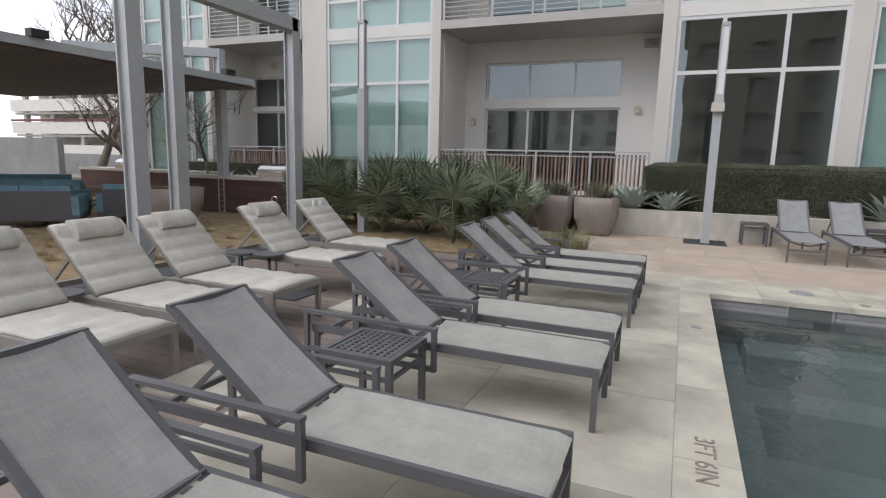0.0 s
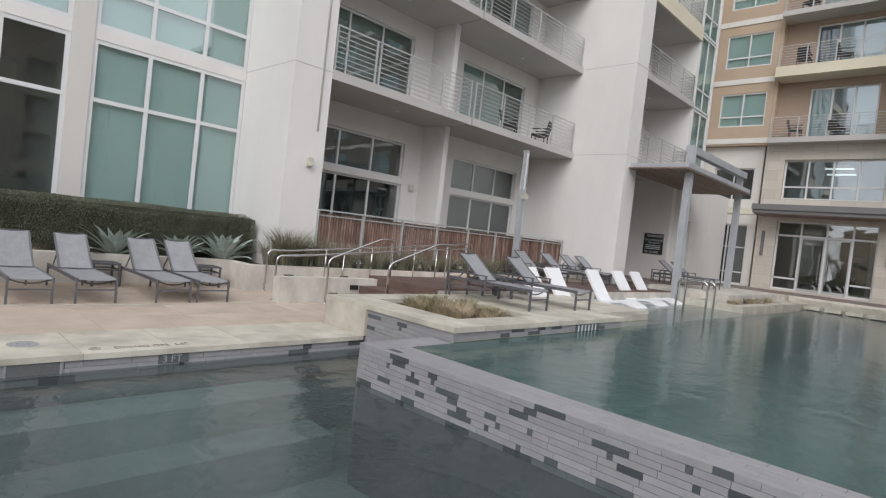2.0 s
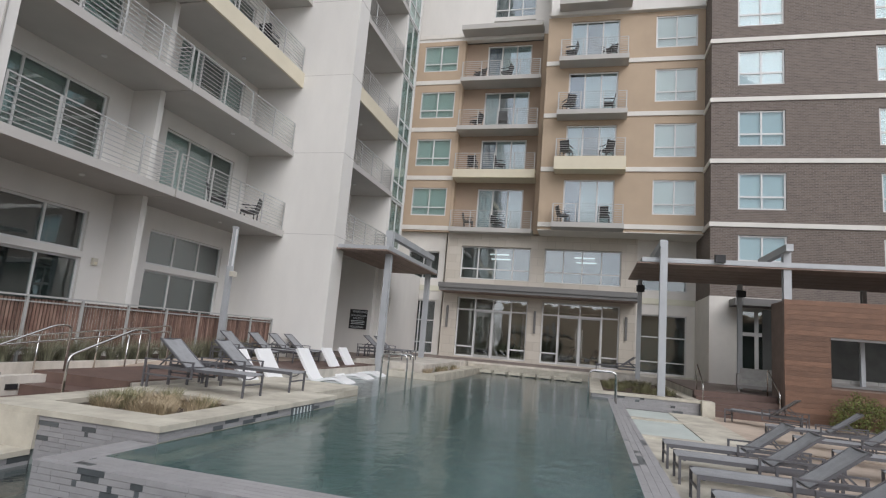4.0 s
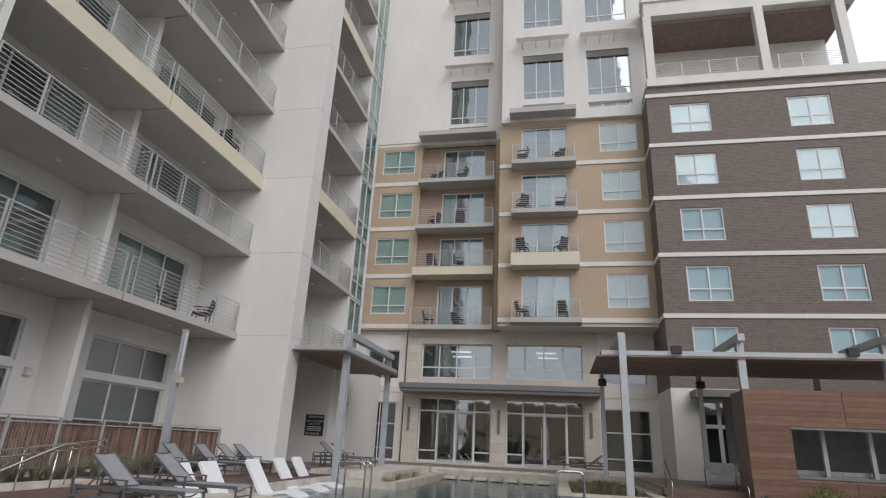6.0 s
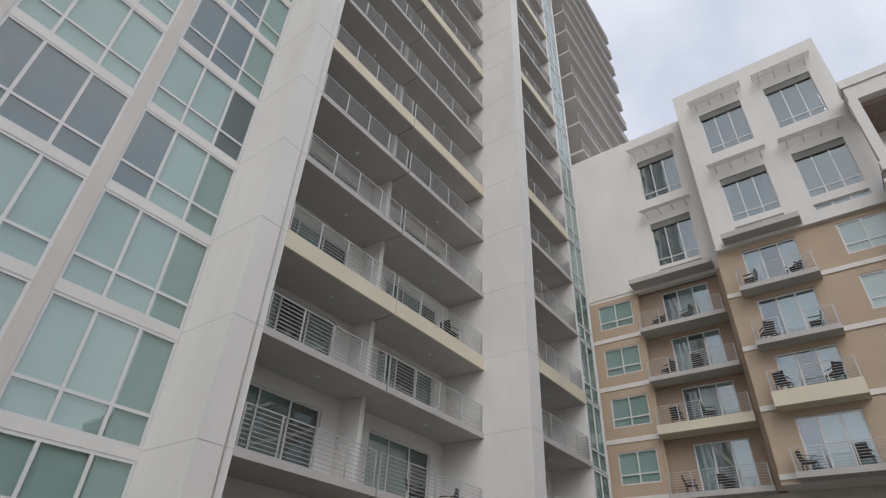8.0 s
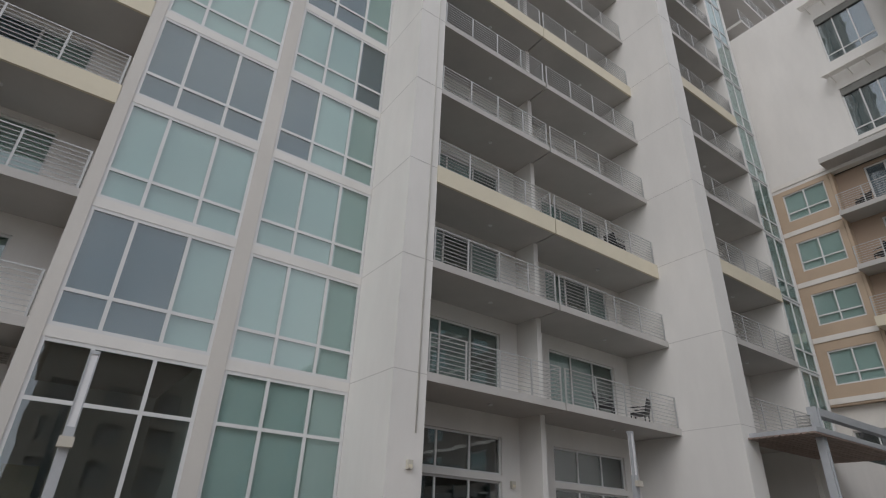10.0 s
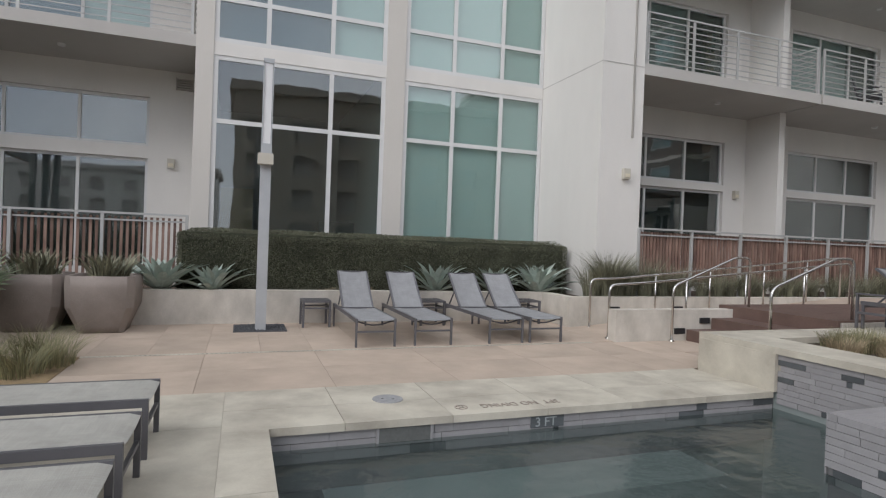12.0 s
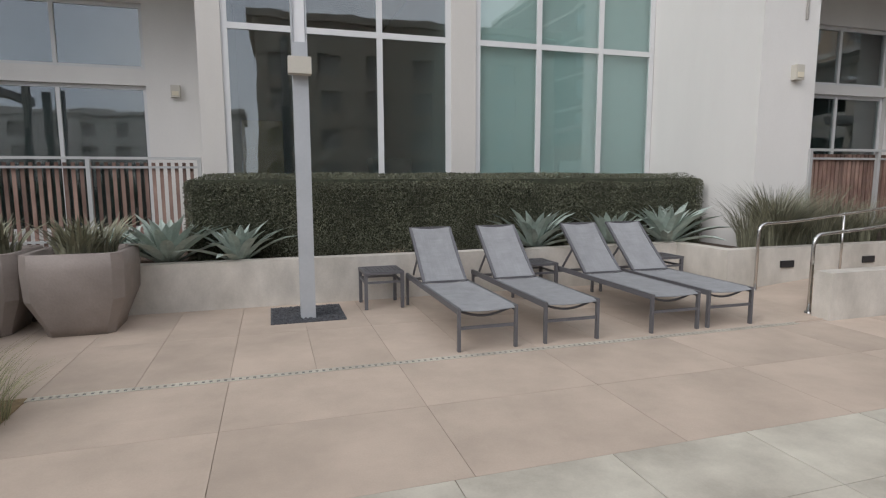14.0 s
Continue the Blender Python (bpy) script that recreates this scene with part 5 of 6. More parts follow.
for x, z in ((-0.62, 4.62), (-10.7, 4.45)):
    v_ = thing("wall_vent", "small louvred exhaust vent in stucco", "vent", "wall vents")
    part("louvre", boxes(*[(x - 0.16, x + 0.16, 16.38, 16.45, z - 0.12 + 0.05 * i, z - 0.09 + 0.05 * i) for i in range(5)], (x - 0.18, x - 0.16, 16.38, 16.45, z - 0.13, z + 0.13), (x + 0.16, x + 0.18, 16.38, 16.45, z - 0.13, z + 0.13)), SOFFIT, v_)


def handrail(label, runs, posts, r=0.02):
    o = thing("handrail", label, "handrail", "stainless handrails")
    for run in runs:
        bm = bmesh.new()
        tube(bm, bend(run, 0.12), r, 10)
        part("rail", bm, CHROME, o)
    for a, b in posts:
        bm = bmesh.new()
        tube(bm, [a, b], r * 0.85, 8)
        part("post", bm, CHROME, o)
    for run in runs:
        bm = bmesh.new()
        p = run[0]
        bmesh.ops.create_cone(bm, cap_ends=True, segments=12, radius1=0.045, radius2=0.04, depth=0.02, matrix=Matrix.Translation((p[0], p[1], p[2] + 0.01)))
        part("flange", bm, CHROME, o)
    return o


def rz(x):
    return max(0, (x - 6.1) / 6.8 * 0.54)


handrail("stainless ramp handrail along the bed wall", [[(6.48, 11.52, 0), (6.48, 11.52, 0.86), (7.05, 11.52, 0.88), (12.8, 11.52, 1.4), (12.8, 11.52, 0.55)]], [((x, 11.52, rz(x)), (x, 11.52, 0.84 + rz(x) * 0.98)) for x in (7.9, 9.2, 10.6, 11.8)])
handrail("stainless ramp handrail beside the low wall", [[(6.08, 10.43, 0), (6.08, 10.43, 0.84), (6.75, 10.43, 0.88), (11.5, 10.43, 1.30), (11.5, 10.43, 0.4)]], [((x, 10.43, rz(x)), (x, 10.43, 0.85 + rz(x) * 0.98)) for x in (7.6, 8.9, 10.3)])
handrail("stainless stair handrail beside the low wall", [[(6.98, 10.05, 0), (6.98, 10.05, 0.86), (8.25, 10.05, 1.34), (8.55, 10.05, 1.34), (8.55, 10.05, 0.53)]], [])
handrail("stainless stair handrail by the raised planter", [[(7.2, 8.52, 0.0), (7.2, 8.52, 0.95), (8.4, 8.52, 1.38), (8.75, 8.52, 1.38), (8.75, 8.52, 0.53)]], [])
handrail("stainless stair handrail by the tiled planter", [[(19.5, -2.4, 0.1), (19.5, -2.4, 0.9), (20.6, -2.4, 1.55), (20.6, -2.4, DK)]], [])
handrail("stainless stair handrail by the cedar wall", [[(19.3, -4.45, 0.0), (19.3, -4.45, 0.85), (20.5, -4.45, 1.55), (20.5, -4.45, DK)]], [])
for lx, ly in ((15.5, 6.15), (17.2, 0.75)):
    lad = thing("pool_grab_rail", "pair of polished stainless pool grab rails", "grab rail", "pool grab rails")
    for dx in (0, 0.55):
        s = 1 if ly < 3 else -1
        bm = bmesh.new()
        tube(bm, bend([(lx + dx, ly - 0.5 * s, WU - 0.02), (lx + dx, ly - 0.5 * s, WU + 0.85), (lx + dx, ly + 0.25 * s, WU + 0.85), (lx + dx, ly + 0.25 * s, -0.6)], 0.15), 0.025, 10)
        part("rail", bm, CHROME, lad)


# ---- slatted fences in front of the ground floor ----
def slat_fence(name, x0, x1, y, z0, z1, label, every=1.25, pitch=0.085, sw=0.05):
    o = thing(name, label, "fence", "slatted fences")
    n = round((x1 - x0) / every)
    for i in range(n + 1):
        x = x0 + (x1 - x0) * i / n
        piece("post", (0.05, 0.05, z1 - z0 + 0.3), (x, y - 0.03, (z0 + z1) / 2 - 0.12), RAILGREY, o)
    part("top_rail", boxes((x0, x1, y - 0.06, y + 0.01, z1, z1 + 0.035), (x0, x1, y - 0.02, y + 0.02, z1 - 0.12, z1 - 0.09), (x0, x1, y - 0.02, y + 0.02, z0 + 0.05, z0 + 0.08)), RAILGREY, o)
    k = int((x1 - x0) / pitch)
    for i in range(k):
        piece("slat", (sw, 0.02, z1 - z0 - 0.04), (x0 + pitch * (i + 0.5), y + 0.03, (z0 + z1) / 2 - 0.02), SLAT, o)
    return o


slat_fence("slat_fence", 8.0, 18.6, 12.2, 0.7, 1.82, "red-brown timber slat fence with grey posts", pitch=0.08, sw=0.056)
slat_fence("slat_fence", -5.9, -0.35, 14.65, 0.55, 1.72, "open red-brown timber slat fence with grey posts", pitch=0.098, sw=0.045)
slat_fence("slat_fence", -14.0, -10.4, 14.65, 0.55, 1.70, "weathered timber slat fence with grey posts", pitch=0.09, sw=0.05)


# ---- planting ----
def agave(at, r=0.42, seed=1):
    rnd_ = random.Random(seed)
    o = thing("agave", "blue-green agave rosette with broad pointed leaves", "agave", "agaves in the bed", at=at)
    for i in range(36):
        a = i * 2.39996 + rnd_.uniform(-0.15, 0.15)
        t = i / 35
        elev = radians(84 - 56 * t + rnd_.uniform(-6, 6))
        ln = r * (0.75 + 0.5 * t) * rnd_.uniform(0.9, 1.1)
        d = Vector((math.cos(a), math.sin(a), 0))
        pts, ws = [], []
        for k in range(6):
            f = k / 5
            e = elev - 0.25 * f * f
            pts.append(d * (0.03 + ln * f * math.cos(e)) + Vector((0, 0, 0.03 + ln * f * math.sin(e))))
            ws.append(0.088 * r / 0.42 * (0.6 + 1.1 * f - 1.68 * f ** 3) + 0.002)
        bm = bmesh.new()
        tri_strip(bm, pts, ws, (-math.sin(a), math.cos(a), 0), fold=0.22)
        part("leaf", bm, AGAVE, o)
    return o


for i, (x, y, r) in enumerate(((-0.55, 12.98, 0.5), (0.22, 12.92, 0.42), (4.05, 13.0, 0.5), (5.25, 13.0, 0.46), (6.15, 12.9, 0.56), (-1.1, 13.2, 0.4), (-8.2, 12.8, 0.5), (-9.3, 12.7, 0.55), (-10.6, 12.9, 0.5), (-12.0, 12.8, 0.5))):
    agave(pose(x, y - 0.06, 0.45, 0, 0, 40 * i), r * 1.4, i)


def hedge(x0, x1, y0, y1, z0, z1, seed, count):
    rnd_ = random.Random(seed)
    o = thing("hedge", "clipped dull olive-green hedge with dense small leaves", "hedge", kind="")
    # added dark block, so gaps between leaves look shaded
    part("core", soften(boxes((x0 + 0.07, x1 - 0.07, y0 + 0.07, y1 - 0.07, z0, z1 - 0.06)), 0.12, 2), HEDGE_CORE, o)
    verts, faces = [], []
    for _ in range(count):
        q = rnd_.random()
        x, y, z = rnd_.uniform(x0, x1), rnd_.uniform(y0, y1), rnd_.uniform(z0, z1)
        if q < 0.55:
            y = y0 + rnd_.uniform(-0.02, 0.06)
        elif q < 0.86:
            z = z1 + rnd_.uniform(-0.07, 0.02)
        elif q < 0.93:
            x = x0 + rnd_.uniform(-0.02, 0.06)
        else:
            x = x1 - rnd_.uniform(-0.02, 0.06)
        # rounded shoulders and an uneven clip
        ez = max(0, z - (z1 - 0.18)) / 0.18
        ey = max(0, (y0 + 0.18) - y) / 0.18
        ex = max(0, (x0 + 0.2) - x, x - (x1 - 0.2)) / 0.2
        if ez and (ey or ex):
            s = min(1.0, max(ey, ex) * ez)
            z -= 0.09 * s
            y += 0.06 * s if ey else 0
        w = noise.noise((x * 1.3, z * 1.7, y * 2)) * 0.05
        y -= w
        z += w * 0.6
        s = rnd_.uniform(0.008, 0.016)
        a = Vector((rnd_.gauss(0, 1), rnd_.gauss(0, 1), rnd_.gauss(0, 1))).normalized() * s
        b = a.cross(Vector((rnd_.gauss(0, 1), rnd_.gauss(0, 1), rnd_.gauss(0, 1)))).normalized() * s * 0.5
        c = Vector((x, y, z))
        k = len(verts)
        verts += [c - a, c + b, c + a, c - b]
        faces.append((k, k + 1, k + 2, k + 3))
    me = bpy.data.meshes.new("leaves")
    me.from_pydata([tuple(v) for v in verts], [], faces)
    me.materials.append(HEDGE_LEAF)
    lv_ = new("leaves", me)
    lv_.parent = o
    tagged(lv_, kind="stuff")
    return o


hedge(-0.35, 6.9, 12.98, 14.2, 0.4, 1.5, 3, 110000)
hedge(-9.6, -5.9, 13.1, 14.2, 0.3, 1.45, 4, 12000)
hedge(-14.2, -10.6, 13.4, 14.2, 0.3, 1.25, 5, 6000)


def tuft(at, label, material, h=0.35, n=160, spread=0.22, width=0.007, lean=0.5, seed=0, name="grass_tuft", category="ornamental grass", group="grass tufts"):
    rnd_ = random.Random(seed)
    o = thing(name, label, category, group, at=at)
    bm = bmesh.new()
    for _ in range(n):
        a = rnd_.uniform(0, 6.283)
        rr = spread * math.sqrt(rnd_.random()) * 0.5
        b = Vector((math.cos(a) * rr, math.sin(a) * rr, 0))
        ang = a + rnd_.uniform(-0.5, 0.5)
        ln = h * rnd_.uniform(0.6, 1.1)
        out = lean * ln * rnd_.uniform(0.2, 1.0)
        d = Vector((math.cos(ang), math.sin(ang), 0))
        pts = [b + d * out * f * f + Vector((0, 0, ln * f * (1 - 0.25 * f * lean))) for f in (0, 0.35, 0.7, 1.0)]
        tri_strip(bm, pts, [width, width * 0.9, width * 0.6, 0.001], (-math.sin(ang + 0.5), math.cos(ang + 0.5), 0))
    part("foliage", bm, material, o)
    return o


rp = random.Random(12)
base = [tuft(pose(6.7, 6.3, PL - 0.1), "straw-coloured dry grass tuft in the planter", DRY, 0.24, 200, 0.3, 0.006, 0.7, s) for s in range(2)]
gbase = tuft(pose(7.5, 6.3, PL - 0.1), "grey-green grass tuft in the planter", MIXED, 0.27, 180, 0.3, 0.006, 0.6, 8)
for _ in range(16):
    copy_thing(rp.choice(base), pose(rp.uniform(6.6, 7.65), rp.uniform(6.15, 7.4), PL - 0.1, 0, 0, rp.uniform(0, 360)))
for _ in range(8):
    copy_thing(gbase, pose(rp.uniform(6.65, 8.0), rp.uniform(7.0, 7.62), PL - 0.1, 0, 0, rp.uniform(0, 360)))
for _ in range(26):
    copy_thing(gbase, pose(rp.uniform(19.5, 26.5), rp.uniform(-1.7, 0.4), PL - 0.08, 0, 0, rp.uniform(0, 360)))
for _ in range(16):
    copy_thing(rp.choice(base + [gbase]), pose(rp.uniform(19.1, 24.6), rp.uniform(6.35, 7.3), PL - 0.08, 0, 0, rp.uniform(0, 360)))
for x, y, h_ in ((-1.15, 9.75, 0.45), (-1.4, 10.1, 0.45), (-1.3, 9.35, 0.4), (-1.7, 9.6, 0.42), (-2.1, 9.1, 0.35), (-2.6, 8.9, 0.35), (-1.9, 8.75, 0.3)):
    tuft(pose(x, y, 0), "yellow-green arching grass tuft beside the paving", MIXED, h_, 260, 0.4, 0.006, 0.9, int(-x * 100))
for _ in range(60):
    copy_thing(rp.choice(base), pose(rp.uniform(-12, -5.9), rp.uniform(1.5, 8.4), -0.03, 0, 0, rp.uniform(0, 360)) @ Matrix.Scale(0.6, 4))
# tall strap-leaved clumps along the fence
strap = [tuft(pose(7.2, 11.95, 0.45), "tall grey-green strap-leaved clump by the fence", REED, 1.05, 260, 0.34, 0.011, 0.7, s, "strap_plant", "plant", "strap-leaved clumps") for s in (21, 22, 23)]
for i in range(26):
    copy_thing(strap[i % 3], pose(6.8 + i * 0.42 + rp.uniform(-0.1, 0.1), 11.97 + rp.uniform(-0.06, 0.06), 0.45, 0, 0, rp.uniform(0, 360)) @ Matrix.Scale(rp.uniform(0.7, 1.0) * (1 if i < 6 else 0.8), 4))
for x in (2.0, 2.7, 4.7):
    tuft(pose(x, 12.85, 0.45), "small dry grass tuft in the bed", DRY, 0.16, 90, 0.3, 0.004, 1.0, int(x * 10))


def palmetto(at, fans, seed, r=0.5):
    rnd_ = random.Random(seed)
    o = thing("palmetto", "clump of stiff grey-green fan palm fronds", "fan palm", "palmetto clumps", at=at)
    st, bm = bmesh.new(), bmesh.new()
    for i in range(fans):
        a = rnd_.uniform(0, 6.283)
        el = radians(rnd_.uniform(36, 88))
        ln = rnd_.uniform(0.5, 1.15)
        d = Vector((math.cos(a) * math.cos(el), math.sin(a) * math.cos(el), math.sin(el)))
        hub = d * ln
        tube(st, [(0, 0, 0), hub * 0.5 + Vector((0, 0, 0.05)), hub], 0.008, 4)
        side = Vector((-math.sin(a), math.cos(a), 0))
        up_ = side.cross(d).normalized()
        tilt = rnd_.uniform(0.05, 0.75)
        fan_d = (d * math.cos(tilt) - up_ * math.sin(tilt) * 0.6).normalized()
        fr = r * rnd_.uniform(0.9, 1.3)
        m_ = 22
        for k in range(m_):
            ph = radians(-115 + 230 * k / (m_ - 1))
            dd = (fan_d * math.cos(ph) + side * math.sin(ph)).normalized()
            lr = fr * (1 - 0.18 * abs(ph) / 2) * rnd_.uniform(0.9, 1.05)
            tip = dd * lr + Vector((0, 0, -0.10 * lr))
            nn = dd.cross(side.cross(fan_d)).normalized()
            tri_strip(bm, [hub, hub + dd * lr * 0.5, hub + tip], [0.010, 0.044, 0.002], nn if nn.length > 0.1 else side, fold=0.3)
    part("stems", st, REED, o)
    part("fronds", bm, PALM, o)
    return o


for i, (x, y, f, r) in enumerate(((-2.55, 10.0, 14, 0.42), (-2.75, 9.7, 16, 0.5), (-3.4, 9.9, 24, 0.6), (-4.2, 10.2, 24, 0.62), (-5.0, 9.9, 24, 0.62), (-5.8, 10.3, 22, 0.62), (-6.6, 10.0, 20, 0.6), (-3.0, 11.1, 20, 0.6), (-4.6, 11.1, 22, 0.65), (-6.2, 11.2, 20, 0.65), (-7.3, 10.9, 18, 0.6), (-3.2, 9.2, 12, 0.5))):
    palmetto(pose(x, y, 0.0), f, i, r)


def square_pot(at, w0, w1, h, label):
    o = thing("planter_pot", label, "plant pot", "cast stone pots", at=at)
    bm = bmesh.new()
    rings = []
    for z, w in ((0, w0), (h * 0.12, w0 * 1.09), (h * 0.45, w1 * 0.97), (h * 0.8, w1), (h, w1 * 0.985), (h, w1 * 0.985 - 0.12), (h - 0.08, w1 - 0.14)):
        c, q = w / 2, w * 0.10
        rings.append([bm.verts.new((x, y, z)) for x, y in ((-c + q, -c), (c - q, -c), (c, -c + q), (c, c - q), (c - q, c), (-c + q, c), (-c, c - q), (-c, -c + q))])
    for a, b in zip(rings, rings[1:]):
        for k in range(8):
            bm.faces.new((a[k], a[(k + 1) % 8], b[(k + 1) % 8], b[k])).smooth = k % 2 == 0
    bm.faces.new(rings[0][::-1])
    part("pot", bm, POT, o)
    part("soil", boxes((-w1 / 2 + 0.08, w1 / 2 - 0.08, -w1 / 2 + 0.08, w1 / 2 - 0.08, h - 0.12, h - 0.06)), SOIL, o)
    return o


square_pot(pose(-1.15, 12.08, 0), 0.56, 0.84, 0.78, "large tapered grey-brown cast stone pot with strap plants")
square_pot(pose(-2.06, 12.25, 0), 0.56, 0.84, 0.78, "large tapered grey-brown cast stone pot with strap plants")
for i, (x, y) in enumerate(((-1.2, 12.05), (-1.02, 12.1), (-1.15, 11.9), (-2.0, 12.15), (-2.15, 12.1), (-1.9, 12.3))):
    tuft(pose(x, y, 0.68), "spiky grey-green strap plant in a pot", REED, 0.52, 70, 0.3, 0.028, 0.8, 40 + i, "strap_plant", "plant", "potted strap plants")


# ---- pergolas and canopies ----
def steel_post(parent, x, y, z0, z1, w=0.22):
    a, b, c = w / 2, w / 2 - 0.025, w * 0.32
    ring = [(-a, -a), (-b, -a), (-b, -c), (b, -c), (b, -a), (a, -a), (a, a), (b, a), (b, c), (-b, c), (-b, a), (-a, a)]
    bm = bmesh.new()
    lo = [bm.verts.new((x + p, y + q, z0)) for p, q in ring]
    hi = [bm.verts.new((x + p, y + q, z1)) for p, q in ring]
    for i in range(12):
        bm.faces.new((lo[i], lo[(i + 1) % 12], hi[(i + 1) % 12], hi[i]))
    bm.faces.new(lo[::-1])
    bm.faces.new(hi)
    return part("post", bm, STEEL, parent)


def slat_roof(parent, x0, x1, y0, y1, z, along="x", pitch=0.2, under=None):
    part("roof_edge", boxes((x0, x0 + 0.08, y0, y1, z, z + 0.15), (x1 - 0.08, x1, y0, y1, z, z + 0.15), (x0 + 0.08, x1 - 0.08, y0, y0 + 0.08, z, z + 0.15), (x0 + 0.08, x1 - 0.08, y1 - 0.08, y1, z, z + 0.15)), STEEL, parent)
    part("roof_sheet", boxes((x0 + 0.08, x1 - 0.08, y0 + 0.08, y1 - 0.08, z + 0.12, z + 0.16)), CANOPY, parent)
    n = int(((y1 - y0) if along == "x" else (x1 - x0)) / pitch)
    for i in range(n):
        c = (y0 if along == "x" else x0) + pitch * (i + 0.5)
        size = (x1 - x0 + 0.3, pitch * 0.8, 0.05) if along == "x" else (pitch * 0.8, y1 - y0 + 0.3, 0.05)
        at = ((x0 + x1) / 2, c, z - 0.03) if along == "x" else (c, (y0 + y1) / 2, z - 0.03)
        piece("slat", size, at, under or CEDAR_DARK, parent)


c1 = thing("pergola", "steel portal pergola with dark timber slat roof by the tower", "pergola", "steel pergolas")
steel_post(c1, 19.75, 8.35, 0.3, 5.45)
steel_post(c1, 25.5, 8.5, DK, 5.45)
part("beam", boxes((19.65, 25.6, 8.28, 8.52, 5.22, 5.46)), STEEL, c1)
slat_roof(c1, 19.0, 25.6, 8.1, 10.5, 4.62)
c2 = thing("pergola", "long steel portal pergola with dark timber slat roof", "pergola", "steel pergolas")
for y in (-1.2, -4.86, -9.0):
    steel_post(c2, 19.6 if y > -3 else 19.95, y, 0.2 if y > -3 else 3.7, 5.4)
    steel_post(c2, 24.2, y + 0.35, DK, 4.72, 0.16)
    part("beam", boxes((19.5, 22.6, y - 0.07, y + 0.13, 5.2, 5.42)), STEEL, c2)
slat_roof(c2, 19.75, 24.5, -13, -0.55, 4.72, "y", 0.25)
for y in (-2.9, -8):
    part("loudspeaker", soften(boxes((19.62, 19.8, y - 0.15, y + 0.15, 4.78, 5.02)), 0.03), BLACK, c2, "black weatherproof loudspeaker")
for y in (-0.85, -4.5):
    part("lamp_head", soften(boxes((23.85, 24.1, y - 0.15, y + 0.15, 4.15, 4.4)), 0.05), BLACK, c2)

cw = thing("cedar_wall", "horizontal cedar-clad pavilion wall with a window opening", "wall", kind="structure")
part("core", wall_holes("x", 19.75, 0.15, -13, -4.72, 0.0, 3.72, [(-5.95, -12.2, 1.25, 2.6)]), CEDAR_DARK, cw)
part("core", boxes((19.9, 21.1, -4.9, -4.74, 0, 3.68)), CEDAR_DARK, cw, "dark rusted steel end panel")
for k in range(24):
    z = 0.06 + 0.153 * k
    if 1.2 < z + 0.07 < 2.62:
        piece("board", (0.022, 1.24, 0.147), (19.737, -5.33, z + 0.07), CEDAR, cw)
    else:
        for j in range(3):
            piece("board", (0.022, 2.74, 0.147), (19.737, -6.09 - 2.76 * j, z + 0.07), CEDAR, cw)
for y0, y1, z0, z1 in ((-12.2, -5.95, 1.2, 1.27), (-12.2, -5.95, 2.57, 2.63)):
    part("opening_trim", boxes((19.70, 19.95, y0, y1, z0, z1)), CANOPY, cw)
for y in (-7.1, -8.4, -10.2):
    steel_post(cw, 20.6, y, 0.3, 3.6, 0.12)
# panel added behind the opening; its dark colour stands in for the shaded inside
part("back_panel", boxes((23.8, 23.9, -13, -5.2, 0.3, 3.7)), ROOM, cw)


def sofa(at, label, fab, frame_m, w=1.9, d=0.85, group="outdoor sofas", name="outdoor_sofa", category="sofa"):
    o = thing(name, label, category, group, at=at)
    part("base", soften(boxes((0, w, 0, d, 0.14, 0.24)), 0.02), frame_m, o)
    n = max(1, round(w / 0.8))
    for i in range(n):
        a, b = 0.12 + (w - 0.24) * i / n, 0.12 + (w - 0.24) * (i + 1) / n
        part("seat_cushion", soften(boxes((a + 0.005, b - 0.005, 0.02, d - 0.2, 0.24, 0.43)), 0.04, 2), fab, o)
        part("back_cushion", soften(boxes((a + 0.005, b - 0.005, d - 0.24, d - 0.06, 0.43, 0.80)), 0.05, 2), fab, o)
    for x in (0, w - 0.12):
        part("arm", soften(boxes((x, x + 0.12, 0, d, 0.24, 0.60)), 0.03, 2), fab, o)
    part("back", soften(boxes((0.12, w - 0.12, d - 0.06, d, 0.24, 0.70)), 0.02), frame_m, o)
    for x in (0.06, w - 0.06):
        for y in (0.06, d - 0.06):
            part("leg", boxes((x - 0.025, x + 0.025, y - 0.025, y + 0.025, 0, 0.14)), frame_m, o)
    return o


GREYF = fabric("grey_woven_upholstery", (0.36, 0.35, 0.33))
sofa(pose(21.9, -3.9, DK, 0, 0, -100), "grey upholstered outdoor sofa on the deck", GREYF, TAUPE)
sofa(pose(21.6, -9.2, 0.62, 0, 0, 90), "grey outdoor sofa behind the cedar opening", GREYF, TAUPE, 3.2)
cu = thing("throw_pillow", "blue-green patterned cushion on the sofa", "cushion")
part("pillow", soften(boxes((20.95, 21.1, -7.4, -6.95, 1.03, 1.42)), 0.05, 2), BLUE, cu)
cu2 = thing("throw_pillow", "small mustard cushion on the sofa", "cushion")
part("pillow", soften(boxes((20.85, 20.95, -6.9, -6.4, 1.02, 1.32)), 0.05, 2), mat("mustard_cloth", (0.42, 0.33, 0.10), 0.9), cu2)

# shrubs by the cedar wall
SHRUB = leaf_mat("yellow_green_shrub_leaf", (0.13, 0.15, 0.045), 0.35)


